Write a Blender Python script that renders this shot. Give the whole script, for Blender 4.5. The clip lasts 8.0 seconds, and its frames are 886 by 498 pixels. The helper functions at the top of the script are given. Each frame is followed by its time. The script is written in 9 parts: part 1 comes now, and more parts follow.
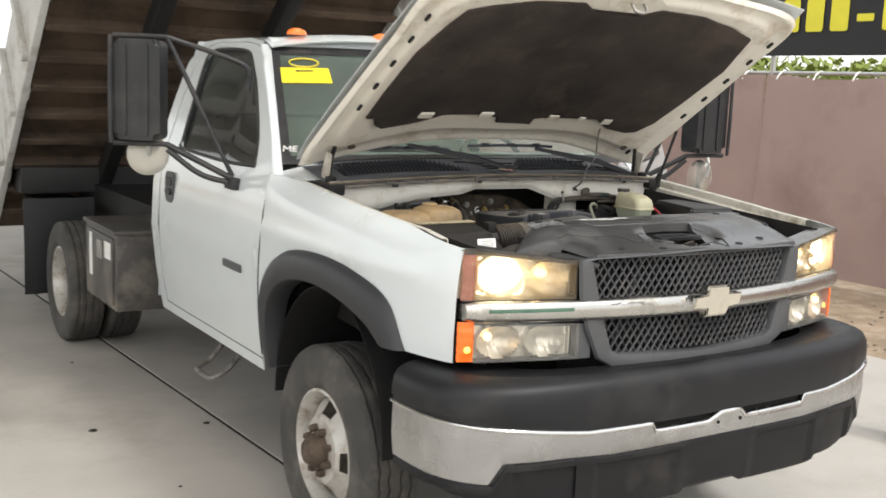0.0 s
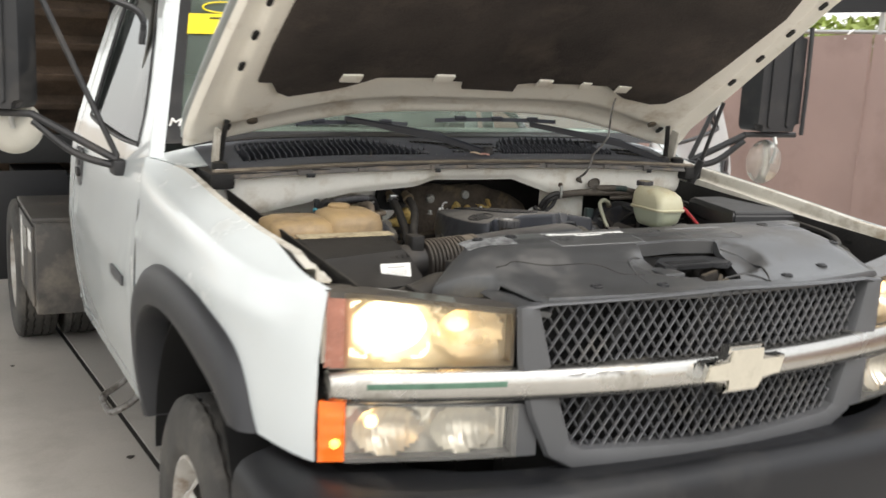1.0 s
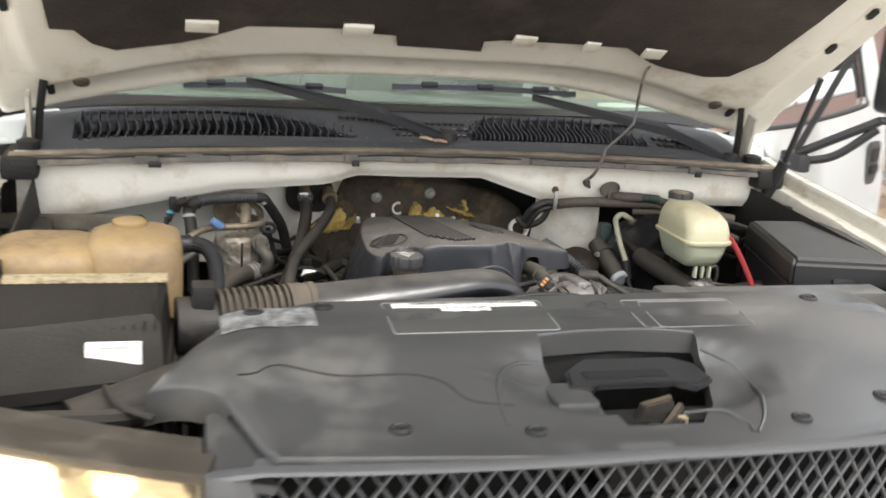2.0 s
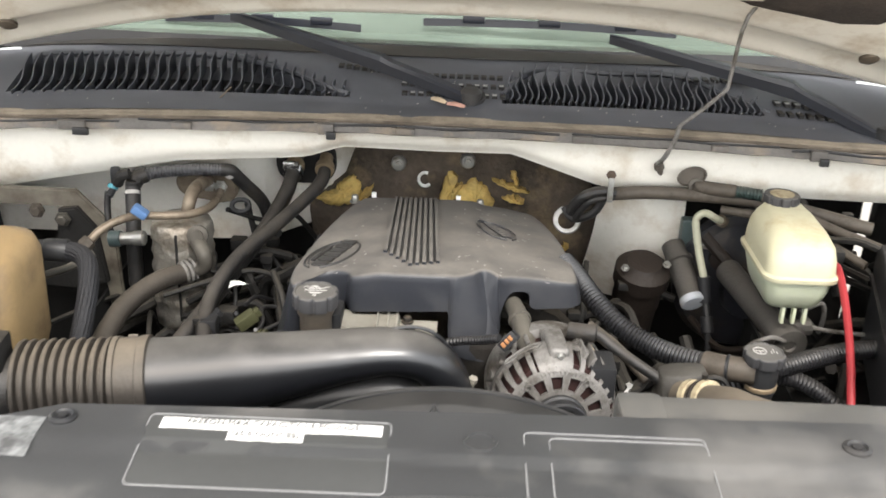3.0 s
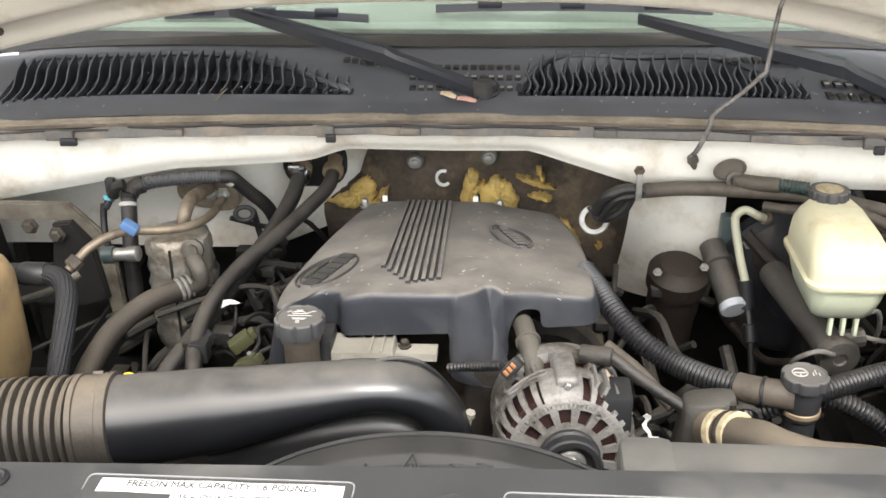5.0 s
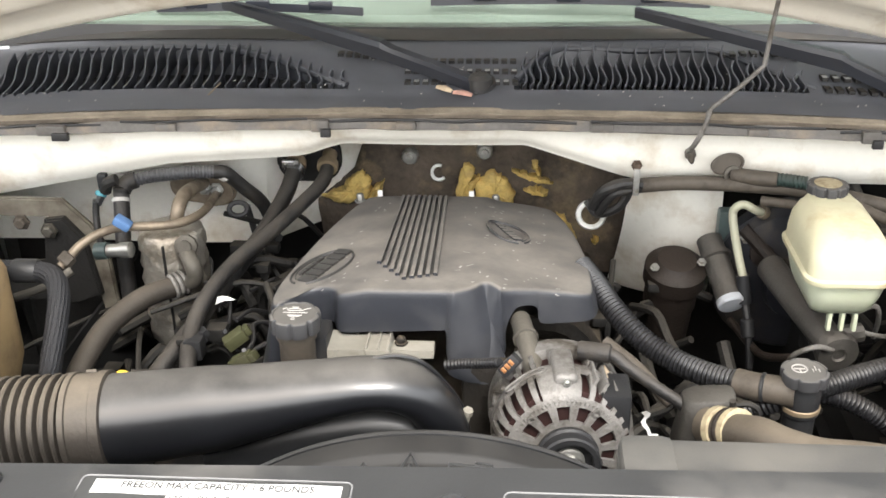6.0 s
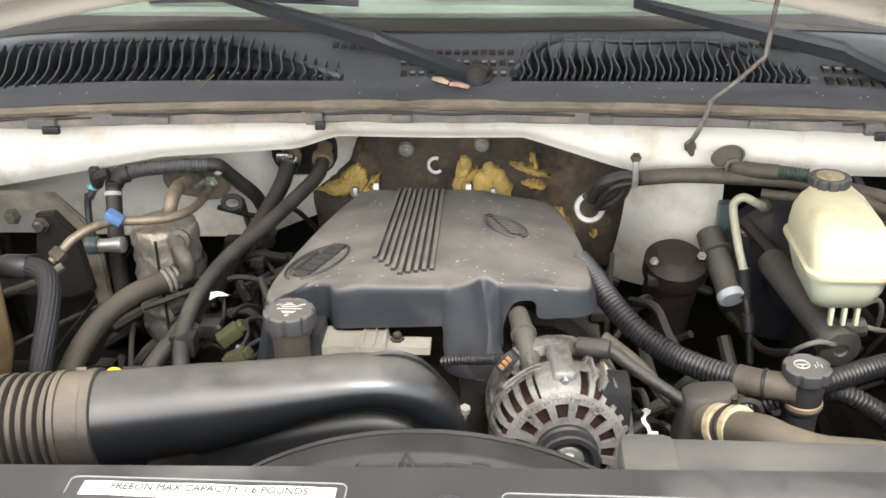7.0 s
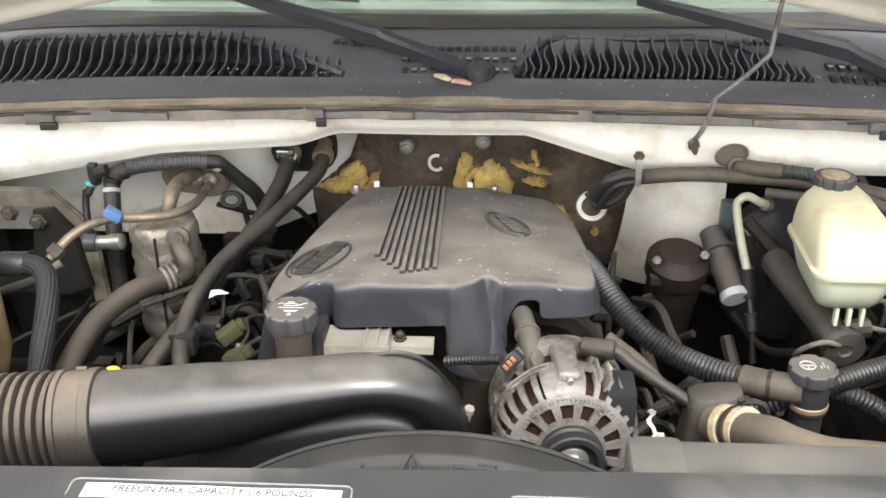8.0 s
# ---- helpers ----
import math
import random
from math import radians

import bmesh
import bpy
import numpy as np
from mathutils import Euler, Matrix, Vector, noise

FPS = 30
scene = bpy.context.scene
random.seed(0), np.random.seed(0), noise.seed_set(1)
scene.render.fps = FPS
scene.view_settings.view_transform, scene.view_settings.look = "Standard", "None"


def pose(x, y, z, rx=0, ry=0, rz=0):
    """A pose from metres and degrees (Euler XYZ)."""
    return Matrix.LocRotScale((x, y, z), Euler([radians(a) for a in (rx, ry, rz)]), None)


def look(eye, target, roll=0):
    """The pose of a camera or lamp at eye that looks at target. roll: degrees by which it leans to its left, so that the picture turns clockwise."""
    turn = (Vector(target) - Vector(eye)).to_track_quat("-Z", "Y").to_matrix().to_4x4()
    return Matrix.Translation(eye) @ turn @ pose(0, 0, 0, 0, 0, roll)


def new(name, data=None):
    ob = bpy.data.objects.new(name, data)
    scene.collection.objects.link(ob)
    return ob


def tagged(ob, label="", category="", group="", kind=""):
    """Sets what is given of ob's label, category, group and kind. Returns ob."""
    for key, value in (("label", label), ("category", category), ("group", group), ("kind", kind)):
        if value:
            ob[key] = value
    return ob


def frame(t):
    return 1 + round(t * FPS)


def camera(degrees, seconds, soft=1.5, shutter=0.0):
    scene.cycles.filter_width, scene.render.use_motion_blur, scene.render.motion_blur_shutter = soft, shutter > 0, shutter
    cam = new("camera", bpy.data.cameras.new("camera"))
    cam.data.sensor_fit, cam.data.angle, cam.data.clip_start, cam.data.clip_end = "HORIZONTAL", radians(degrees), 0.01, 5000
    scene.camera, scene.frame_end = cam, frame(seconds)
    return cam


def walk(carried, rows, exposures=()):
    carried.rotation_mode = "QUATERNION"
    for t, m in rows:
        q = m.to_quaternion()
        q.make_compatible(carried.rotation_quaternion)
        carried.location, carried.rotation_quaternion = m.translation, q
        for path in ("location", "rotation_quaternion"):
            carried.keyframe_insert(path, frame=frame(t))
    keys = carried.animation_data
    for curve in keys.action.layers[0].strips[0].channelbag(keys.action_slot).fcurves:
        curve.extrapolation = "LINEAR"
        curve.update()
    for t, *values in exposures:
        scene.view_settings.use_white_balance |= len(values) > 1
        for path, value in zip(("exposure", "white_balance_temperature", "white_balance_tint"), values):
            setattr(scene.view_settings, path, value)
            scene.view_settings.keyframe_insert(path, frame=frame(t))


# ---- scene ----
cam = camera(45.97, 8.0, soft=1.6, shutter=0.4)
PATH = [
    (0.0, (-2.5775, -2.3825, 1.7225), (-1.5101, -0.7193, 1.4155), 2.33),
    (0.5, (-2.1109, -1.9885, 1.7086), (-1.0813, -0.309, 1.3635), 2.75),
    (1.0, (-1.5557, -1.6437, 1.7102), (-0.6577, 0.1021, 1.3283), 2.64),
    (1.5, (-1.0452, -1.25, 1.705), (-0.2735, 0.5438, 1.2729), 3.33),
    (2.0, (-0.5516, -0.9657, 1.7495), (-0.0279, 0.8923, 1.2267), 4.0),
    (2.2, (-0.3909, -0.8517, 1.7845), (0.0142, 1.008, 1.1703), 4.76),
    (3.3, (0.1212, -0.3882, 1.8546), (-0.0119, 1.4305, 1.0331), 0.12),
    (3.5, (0.1565, -0.3702, 1.8521), (-0.0374, 1.44, 1.0241), -1.17),
    (4.0, (0.1492, -0.3439, 1.8558), (-0.0551, 1.4658, 1.0292), -2.29),
    (4.5, (0.1331, -0.3257, 1.8503), (-0.0411, 1.4814, 1.0113), -1.61),
    (6.0, (0.1171, -0.3033, 1.845), (-0.0235, 1.4955, 0.9821), -1.07),
    (6.5, (0.1151, -0.2946, 1.8426), (-0.0206, 1.5014, 0.9732), -1.03),
    (7.0, (0.1173, -0.2835, 1.839), (-0.019, 1.5089, 0.9621), -1.14),
    (7.5, (0.1109, -0.2755, 1.8371), (-0.0195, 1.5152, 0.9561), -0.91),
    (8.0, (0.1051, -0.2727, 1.8371), (-0.019, 1.5171, 0.9532), -0.78),
]
EXPOSURES = [(0.0, 0.52), (0.5, 0.54), (1.0, 0.66), (1.5, 0.76), (2.0, 1.12), (3.5, 1.68), (8.0, 1.84)]
walk(cam, [(t, look(eye, target, roll)) for t, eye, target, roll in PATH], EXPOSURES)

# ---- daylight: a bright hazy sky round an open canopy ----
world = bpy.data.worlds.new("sky")
scene.world = world
world.use_nodes = True
wn, wl = world.node_tree.nodes, world.node_tree.links
sky = wn.new("ShaderNodeTexSky")
sky.sky_type, sky.sun_disc = "NISHITA", False
sky.sun_elevation, sky.sun_rotation = radians(52), radians(200)
sky.air_density, sky.dust_density = 1.2, 4.0
haze = wn.new("ShaderNodeMix")
haze.data_type = "RGBA"
haze.inputs[0].default_value = 0.65
haze.inputs[7].default_value = (9.7, 9.6, 9.35, 1)
wl.new(sky.outputs[0], haze.inputs[6])
wl.new(haze.outputs[2], wn["Background"].inputs[0])
wn["Background"].inputs[1].default_value = 0.15
sun = new("sun", bpy.data.lights.new("sun", "SUN"))
sun.data.energy, sun.data.angle, sun.data.color = 1.2, radians(12), (1, 0.96, 0.9)
sun.matrix_world = look((3, -8, 11), (0, 0, 0))


# ---- materials ----
def material(name, colour, rough=0.5, metal=0.0, vary=0.15, scale=8.0, bump=0.0, fine=120.0, dirt=None, dirt_amount=0.0,
             dirt_scale=3.0, coat=0.0, spec=0.5, emit=None, power=0.0, alpha=1.0, transmit=0.0, ior=1.45, per_object=0.0, sub=0.0, dust=None, dust_amount=0.0, dust_from=0.25):
    """Principled surface with grain and broad variation; dirt is a second colour in soft patches."""
    m = bpy.data.materials.new(name)
    m.use_nodes = True
    n, l = m.node_tree.nodes, m.node_tree.links
    p = n["Principled BSDF"]
    tex = n.new("ShaderNodeTexCoord")
    big = n.new("ShaderNodeTexNoise")
    big.inputs["Scale"].default_value, big.inputs["Detail"].default_value = scale, 5
    l.new(tex.outputs["Object"], big.inputs["Vector"])
    small = n.new("ShaderNodeTexNoise")
    small.inputs["Scale"].default_value, small.inputs["Detail"].default_value = fine, 3
    l.new(tex.outputs["Object"], small.inputs["Vector"])
    mixed = n.new("ShaderNodeMath")
    mixed.operation = "MULTIPLY_ADD"
    l.new(small.outputs["Fac"], mixed.inputs[0])
    mixed.inputs[1].default_value = 0.4
    l.new(big.outputs["Fac"], mixed.inputs[2])
    ramp = n.new("ShaderNodeMapRange")
    ramp.inputs["From Min"].default_value, ramp.inputs["From Max"].default_value = 0.4, 1.0
    ramp.inputs["To Min"].default_value, ramp.inputs["To Max"].default_value = 1 - vary, 1 + vary
    l.new(mixed.outputs[0], ramp.inputs["Value"])
    tint = n.new("ShaderNodeVectorMath")
    tint.operation = "SCALE"
    tint.inputs[0].default_value = colour
    l.new(ramp.outputs[0], tint.inputs["Scale"])
    out = tint.outputs[0]
    if per_object:
        info = n.new("ShaderNodeObjectInfo")
        rr = n.new("ShaderNodeMapRange")
        rr.inputs["To Min"].default_value, rr.inputs["To Max"].default_value = 1 - per_object, 1 + per_object
        l.new(info.outputs["Random"], rr.inputs["Value"])
        t2 = n.new("ShaderNodeVectorMath")
        t2.operation = "SCALE"
        l.new(out, t2.inputs[0])
        l.new(rr.outputs[0], t2.inputs["Scale"])
        out = t2.outputs[0]
    rough_in = None
    if dirt:
        dn = n.new("ShaderNodeTexNoise")
        dn.inputs["Scale"].default_value, dn.inputs["Detail"].default_value, dn.inputs["Roughness"].default_value = dirt_scale, 8, 0.65
        l.new(tex.outputs["Object"], dn.inputs["Vector"])
        dr = n.new("ShaderNodeMapRange")
        dr.inputs["From Min"].default_value, dr.inputs["From Max"].default_value = 0.62 - 0.4 * dirt_amount, 0.8 - 0.3 * dirt_amount
        l.new(dn.outputs["Fac"], dr.inputs["Value"])
        mx = n.new("ShaderNodeMix")
        mx.data_type = "RGBA"
        l.new(dr.outputs[0], mx.inputs[0])
        l.new(out, mx.inputs[6])
        mx.inputs[7].default_value = (*dirt, 1)
        out = mx.outputs[2]
        ro = n.new("ShaderNodeMapRange")
        ro.inputs["To Min"].default_value, ro.inputs["To Max"].default_value = rough, min(0.95, rough + 0.35)
        l.new(dr.outputs[0], ro.inputs["Value"])
        l.new(ro.outputs[0], p.inputs["Roughness"])
    else:
        ro = n.new("ShaderNodeMapRange")
        ro.inputs["To Min"].default_value, ro.inputs["To Max"].default_value = max(0.02, rough - 0.06), min(1, rough + 0.06)
        l.new(big.outputs["Fac"], ro.inputs["Value"])
        l.new(ro.outputs[0], p.inputs["Roughness"])
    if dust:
        # second colour on faces that look upwards: settled dust, on the cowl also painted sky sheen
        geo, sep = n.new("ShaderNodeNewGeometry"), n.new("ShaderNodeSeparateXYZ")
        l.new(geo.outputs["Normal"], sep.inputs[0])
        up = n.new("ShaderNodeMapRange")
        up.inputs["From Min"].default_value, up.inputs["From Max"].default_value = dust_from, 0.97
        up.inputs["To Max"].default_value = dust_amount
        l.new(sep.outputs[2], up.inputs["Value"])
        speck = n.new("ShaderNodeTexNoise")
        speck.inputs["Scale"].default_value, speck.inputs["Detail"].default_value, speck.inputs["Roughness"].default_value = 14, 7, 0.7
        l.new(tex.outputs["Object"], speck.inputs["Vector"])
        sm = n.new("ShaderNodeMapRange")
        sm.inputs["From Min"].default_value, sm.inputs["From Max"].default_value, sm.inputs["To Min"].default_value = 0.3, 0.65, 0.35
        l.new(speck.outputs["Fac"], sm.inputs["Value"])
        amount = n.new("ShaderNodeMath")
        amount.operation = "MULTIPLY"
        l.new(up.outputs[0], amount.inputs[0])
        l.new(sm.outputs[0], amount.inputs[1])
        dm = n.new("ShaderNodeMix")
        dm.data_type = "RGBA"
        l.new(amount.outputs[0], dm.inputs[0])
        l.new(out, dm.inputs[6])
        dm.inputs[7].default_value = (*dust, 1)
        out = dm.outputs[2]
        rd = n.new("ShaderNodeMix")
        l.new(amount.outputs[0], rd.inputs[0])
        l.new(ro.outputs[0], rd.inputs[2])
        rd.inputs[3].default_value = 0.8
        l.new(rd.outputs[0], p.inputs["Roughness"])
    l.new(out, p.inputs["Base Color"])
    if bump:
        b = n.new("ShaderNodeBump")
        b.inputs["Strength"].default_value, b.inputs["Distance"].default_value = bump, 0.004
        l.new(small.outputs["Fac"], b.inputs["Height"])
        l.new(b.outputs[0], p.inputs["Normal"])
    p.inputs["Metallic"].default_value = metal
    p.inputs["Specular IOR Level"].default_value = spec
    p.inputs["Coat Weight"].default_value = coat
    p.inputs["Coat Roughness"].default_value = 0.05
    p.inputs["IOR"].default_value = ior
    p.inputs["Transmission Weight"].default_value = transmit
    p.inputs["Alpha"].default_value = alpha
    if sub:
        p.inputs["Subsurface Weight"].default_value = sub
        p.inputs["Subsurface Radius"].default_value = (0.03, 0.03, 0.02)
    if emit:
        p.inputs["Emission Color"].default_value = (*emit, 1)
        p.inputs["Emission Strength"].default_value = power
    return m


def glass(name, tint, gloss_rough=0.02, clear=0.75, film=0.0, film_colour=(0.6, 0.62, 0.6), hazy=False):
    """Thin tinted pane: part clear, part mirror by Fresnel."""
    m = bpy.data.materials.new(name)
    m.use_nodes = True
    n, l = m.node_tree.nodes, m.node_tree.links
    n.remove(n["Principled BSDF"])
    tr, gl, mix, fr = n.new("ShaderNodeBsdfTransparent"), n.new("ShaderNodeBsdfGlossy"), n.new("ShaderNodeMixShader"), n.new("ShaderNodeFresnel")
    tr.inputs[0].default_value = (*tint, 1)
    gl.inputs["Roughness"].default_value = gloss_rough
    fr.inputs[0].default_value = clear
    l.new(fr.outputs[0], mix.inputs[0])
    l.new(tr.outputs[0], mix.inputs[1])
    l.new(gl.outputs[0], mix.inputs[2])
    out = mix.outputs[0]
    if film:
        # thin film of dust or added haze on the pane, thicker in smears
        df, fm, nz, mr = n.new("ShaderNodeBsdfTranslucent" if hazy else "ShaderNodeBsdfDiffuse"), n.new("ShaderNodeMixShader"), n.new("ShaderNodeTexNoise"), n.new("ShaderNodeMapRange")
        tc = n.new("ShaderNodeTexCoord")
        nz.inputs["Scale"].default_value, nz.inputs["Detail"].default_value = 5, 6
        l.new(tc.outputs["Object"], nz.inputs["Vector"])
        mr.inputs["From Min"].default_value, mr.inputs["From Max"].default_value = 0.3, 0.7
        mr.inputs["To Min"].default_value, mr.inputs["To Max"].default_value = film * 0.6, film * 1.4
        l.new(nz.outputs["Fac"], mr.inputs["Value"])
        df.inputs[0].default_value = (*film_colour, 1)
        l.new(mr.outputs[0], fm.inputs[0])
        l.new(out, fm.inputs[1])
        l.new(df.outputs[0], fm.inputs[2])
        out = fm.outputs[0]
    l.new(out, n["Material Output"].inputs[0])
    return m


DUST = (0.30, 0.26, 0.20)
M = {
    "paint": material("white_paint", (0.60, 0.64, 0.645), 0.22, vary=0.03, scale=3, coat=0.7, fine=300, dirt=(0.50, 0.50, 0.47), dirt_amount=0.10, dirt_scale=2.5),
    "bay": material("bay_paint", (0.77, 0.75, 0.685), 0.38, vary=0.08, scale=5, dirt=(0.46, 0.385, 0.28), dirt_amount=0.30, dirt_scale=7),
    "hoodinner": material("hood_inner_paint", (0.83, 0.79, 0.70), 0.38, vary=0.06, scale=6, dirt=(0.52, 0.44, 0.33), dirt_amount=0.24, dirt_scale=7),
    "black": material("black_plastic", (0.020, 0.0205, 0.022), 0.45, vary=0.25, bump=0.12, fine=700, dirt=(0.06, 0.055, 0.05), dirt_amount=0.2, dirt_scale=5),
    "flare": material("flare_plastic", (0.026, 0.027, 0.030), 0.42, vary=0.15, bump=0.2, fine=900, scale=4),
    "bumper": material("bumper_plastic", (0.0105, 0.011, 0.0125), 0.42, vary=0.35, bump=0.1, fine=900, scale=3, spec=0.35, dirt=(0.03, 0.029, 0.028), dirt_amount=0.2, dirt_scale=4),
    "grey": material("grey_plastic", (0.075, 0.077, 0.081), 0.45, vary=0.1, bump=0.12, fine=800, scale=5),
    "mesh": material("mesh_plastic", (0.085, 0.087, 0.092), 0.38, vary=0.2, scale=10, dirt=(0.15, 0.145, 0.135), dirt_amount=0.25, dirt_scale=12),
    "cover": material("cover_plastic", (0.047, 0.048, 0.049), 0.32, vary=0.2, scale=9, bump=0.05, fine=500, spec=0.85, dirt=(0.105, 0.101, 0.095), dirt_amount=0.26, dirt_scale=5),
    "engine": material("engine_cover_plastic", (0.026, 0.028, 0.034), 0.34, vary=0.2, scale=6, bump=0.06, fine=600, dirt=(0.042, 0.043, 0.047), dirt_amount=0.25, dirt_scale=9, dust=(0.205, 0.190, 0.170), dust_amount=1.0, dust_from=0.55),
    "duct": material("duct_plastic", (0.0075, 0.008, 0.0095), 0.30, vary=0.2, scale=6, spec=0.9, bump=0.03, fine=40, dirt=(0.025, 0.024, 0.023), dirt_amount=0.12, dirt_scale=9, dust=(0.185, 0.174, 0.158), dust_amount=0.65, dust_from=0.66),
    # bluish grey on upward faces partly paints in the sky's reflection
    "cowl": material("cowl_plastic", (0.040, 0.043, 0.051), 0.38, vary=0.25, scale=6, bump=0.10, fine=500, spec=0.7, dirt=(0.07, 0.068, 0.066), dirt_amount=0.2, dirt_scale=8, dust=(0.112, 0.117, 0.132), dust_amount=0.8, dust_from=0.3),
    "rubber": material("rubber", (0.014, 0.0145, 0.0165), 0.5, vary=0.2, scale=10, bump=0.12, fine=300, dust=(0.05, 0.047, 0.044), dust_amount=0.7),
    "hose": material("dusty_hose", (0.016, 0.0155, 0.0155), 0.46, vary=0.35, scale=14, bump=0.25, fine=260, dirt=(0.04, 0.034, 0.027), dirt_amount=0.3, dirt_scale=22, dust=(0.066, 0.058, 0.049), dust_amount=0.8, dust_from=0.3),
    "tan_hose": material("tan_rubber", (0.055, 0.045, 0.034), 0.55, vary=0.25, scale=12, bump=0.15, fine=200, dust=(0.150, 0.124, 0.092), dust_amount=0.9),
    "seal": material("seal_rubber", (0.085, 0.068, 0.050), 0.75, vary=0.4, scale=14, bump=0.3, fine=200, dirt=(0.045, 0.037, 0.03), dirt_amount=0.28, dirt_scale=9, dust=(0.36, 0.31, 0.24), dust_amount=0.85, dust_from=0.45),
    "chrome": material("chrome", (0.66, 0.66, 0.64), 0.12, 1.0, vary=0.08, scale=5, dirt=(0.45, 0.43, 0.40), dirt_amount=0.12, dirt_scale=12),
    "chrome_worn": material("worn_bumper_chrome", (0.46, 0.46, 0.46), 0.27, 1.0, vary=0.14, scale=8, dirt=(0.34, 0.33, 0.31), dirt_amount=0.2, dirt_scale=5),
    "gold": material("faded_gold", (0.50, 0.47, 0.39), 0.38, 0.35, vary=0.08, scale=20, dirt=(0.40, 0.37, 0.30), dirt_amount=0.2, dirt_scale=30),
    "alu": material("cast_aluminium", (0.185, 0.178, 0.168), 0.5, 0.25, vary=0.3, scale=30, bump=0.35, fine=300, dirt=(0.065, 0.056, 0.045), dirt_amount=0.40, dirt_scale=26),
    "steel": material("zinc_steel", (0.42, 0.42, 0.40), 0.42, 0.85, vary=0.15, scale=40, dirt=(0.22, 0.18, 0.13), dirt_amount=0.25, dirt_scale=40),
    "rust": material("brown_rust", (0.10, 0.072, 0.052), 0.7, 0.2, vary=0.3, scale=25, bump=0.5, fine=200, dirt=(0.05, 0.042, 0.036), dirt_amount=0.4, dirt_scale=15),
    "brown": material("rusty_cylinder", (0.015, 0.0105, 0.008), 0.6, 0.1, vary=0.35, scale=15, bump=0.3, fine=200, dust=(0.038, 0.028, 0.021), dust_amount=0.6),
    "dark": material("grimy_black", (0.010, 0.0095, 0.009), 0.7, vary=0.4, scale=12, bump=0.4, fine=150, dust=(0.075, 0.065, 0.05), dust_amount=0.5),
    "block": material("grimy_iron", (0.020, 0.017, 0.014), 0.7, 0.1, vary=0.4, scale=14, bump=0.5, fine=120, dust=(0.12, 0.095, 0.065), dust_amount=0.6),
    "pad": material("insulation_felt", (0.042, 0.034, 0.029), 0.95, vary=0.55, scale=5, bump=0.7, fine=180, dirt=(0.090, 0.070, 0.056), dirt_amount=0.32, dirt_scale=3),
    "foam": material("yellow_foam", (0.60, 0.43, 0.14), 0.95, vary=0.3, scale=30, bump=0.8, fine=120, dirt=(0.28, 0.20, 0.09), dirt_amount=0.3, dirt_scale=25),
    "foil": material("foil_wrap", (0.42, 0.395, 0.35), 0.36, 0.75, vary=0.25, scale=25, bump=1.0, fine=75, dirt=(0.20, 0.165, 0.125), dirt_amount=0.36, dirt_scale=16),
    "tank": material("tan_tank_plastic", (0.29, 0.205, 0.105), 0.45, vary=0.12, scale=8, sub=0.2, dirt=(0.14, 0.10, 0.065), dirt_amount=0.38, dirt_scale=7),
    "reservoir": material("milky_plastic", (0.47, 0.45, 0.315), 0.36, vary=0.07, scale=8, sub=0.15, dirt=(0.38, 0.30, 0.18), dirt_amount=0.28, dirt_scale=9),
    "reservoir_low": material("milky_plastic_full", (0.45, 0.48, 0.36), 0.30, vary=0.06, scale=8, sub=0.15),
    "red": material("red_cable", (0.28, 0.025, 0.03), 0.45, vary=0.1),
    "blue": material("blue_clip", (0.08, 0.16, 0.32), 0.5),
    "yellow": material("yellow_plastic", (0.75, 0.52, 0.06), 0.45, vary=0.08),
    "paper": material("label_paper", (0.78, 0.78, 0.75), 0.55, vary=0.06, scale=25),
    "ink": material("print_ink", (0.05, 0.05, 0.05), 0.6),
    "inkgrey": material("faint_print", (0.33, 0.33, 0.32), 0.6),
    "line": material("embossed_line", (0.22, 0.22, 0.22), 0.5),
    "sticker": material("yellow_sticker", (0.86, 0.70, 0.03), 0.5, vary=0.04),
    "glass": glass("tinted_glass", (0.30, 0.335, 0.32), 0.02, 1.75, 0.008),
    # green haze film added to brighten the windshield like a hazy reflection
    "shield": glass("windshield_glass", (0.66, 0.78, 0.70), 0.03, 1.6, 0.16, (0.42, 0.52, 0.45)),
    "lens": glass("lamp_lens", (0.95, 0.92, 0.86), 0.08, 1.5, 0.33, (0.80, 0.73, 0.58), True),
    "reflector": material("lamp_reflector", (0.74, 0.71, 0.63), 0.34, 0.75, vary=0.05, scale=30, bump=0.3, fine=60),
    "amber": material("amber_lens", (0.85, 0.15, 0.018), 0.2, vary=0.15, scale=20, coat=0.4, emit=(1, 0.20, 0.02), power=0.10),
    "amber_dull": material("amber_reflector", (0.30, 0.125, 0.085), 0.25, vary=0.3, scale=18, coat=0.6, dirt=(0.40, 0.27, 0.21), dirt_amount=0.3, dirt_scale=16),
    "amber_lit": material("lit_marker", (0.7, 0.16, 0.03), 0.2, emit=(1, 0.22, 0.03), power=0.3),
    "bulb": material("lit_bulb", (1, 0.9, 0.7), 0.2, emit=(1, 0.80, 0.46), power=14.0),
    "bulb_dim": material("lit_parking_bulb", (1, 0.8, 0.5), 0.2, emit=(1, 0.62, 0.25), power=3.0),
    "tyre": material("tyre_rubber", (0.048, 0.046, 0.043), 0.75, vary=0.2, scale=8, bump=0.2, fine=250, dirt=(0.115, 0.107, 0.095), dirt_amount=0.38, dirt_scale=5),
    "rim": material("painted_rim", (0.50, 0.485, 0.45), 0.36, 0.3, vary=0.12, scale=10, dirt=(0.24, 0.18, 0.13), dirt_amount=0.38, dirt_scale=11),
    "chassis": material("chassis_black", (0.02, 0.02, 0.02), 0.55, vary=0.3, scale=6),
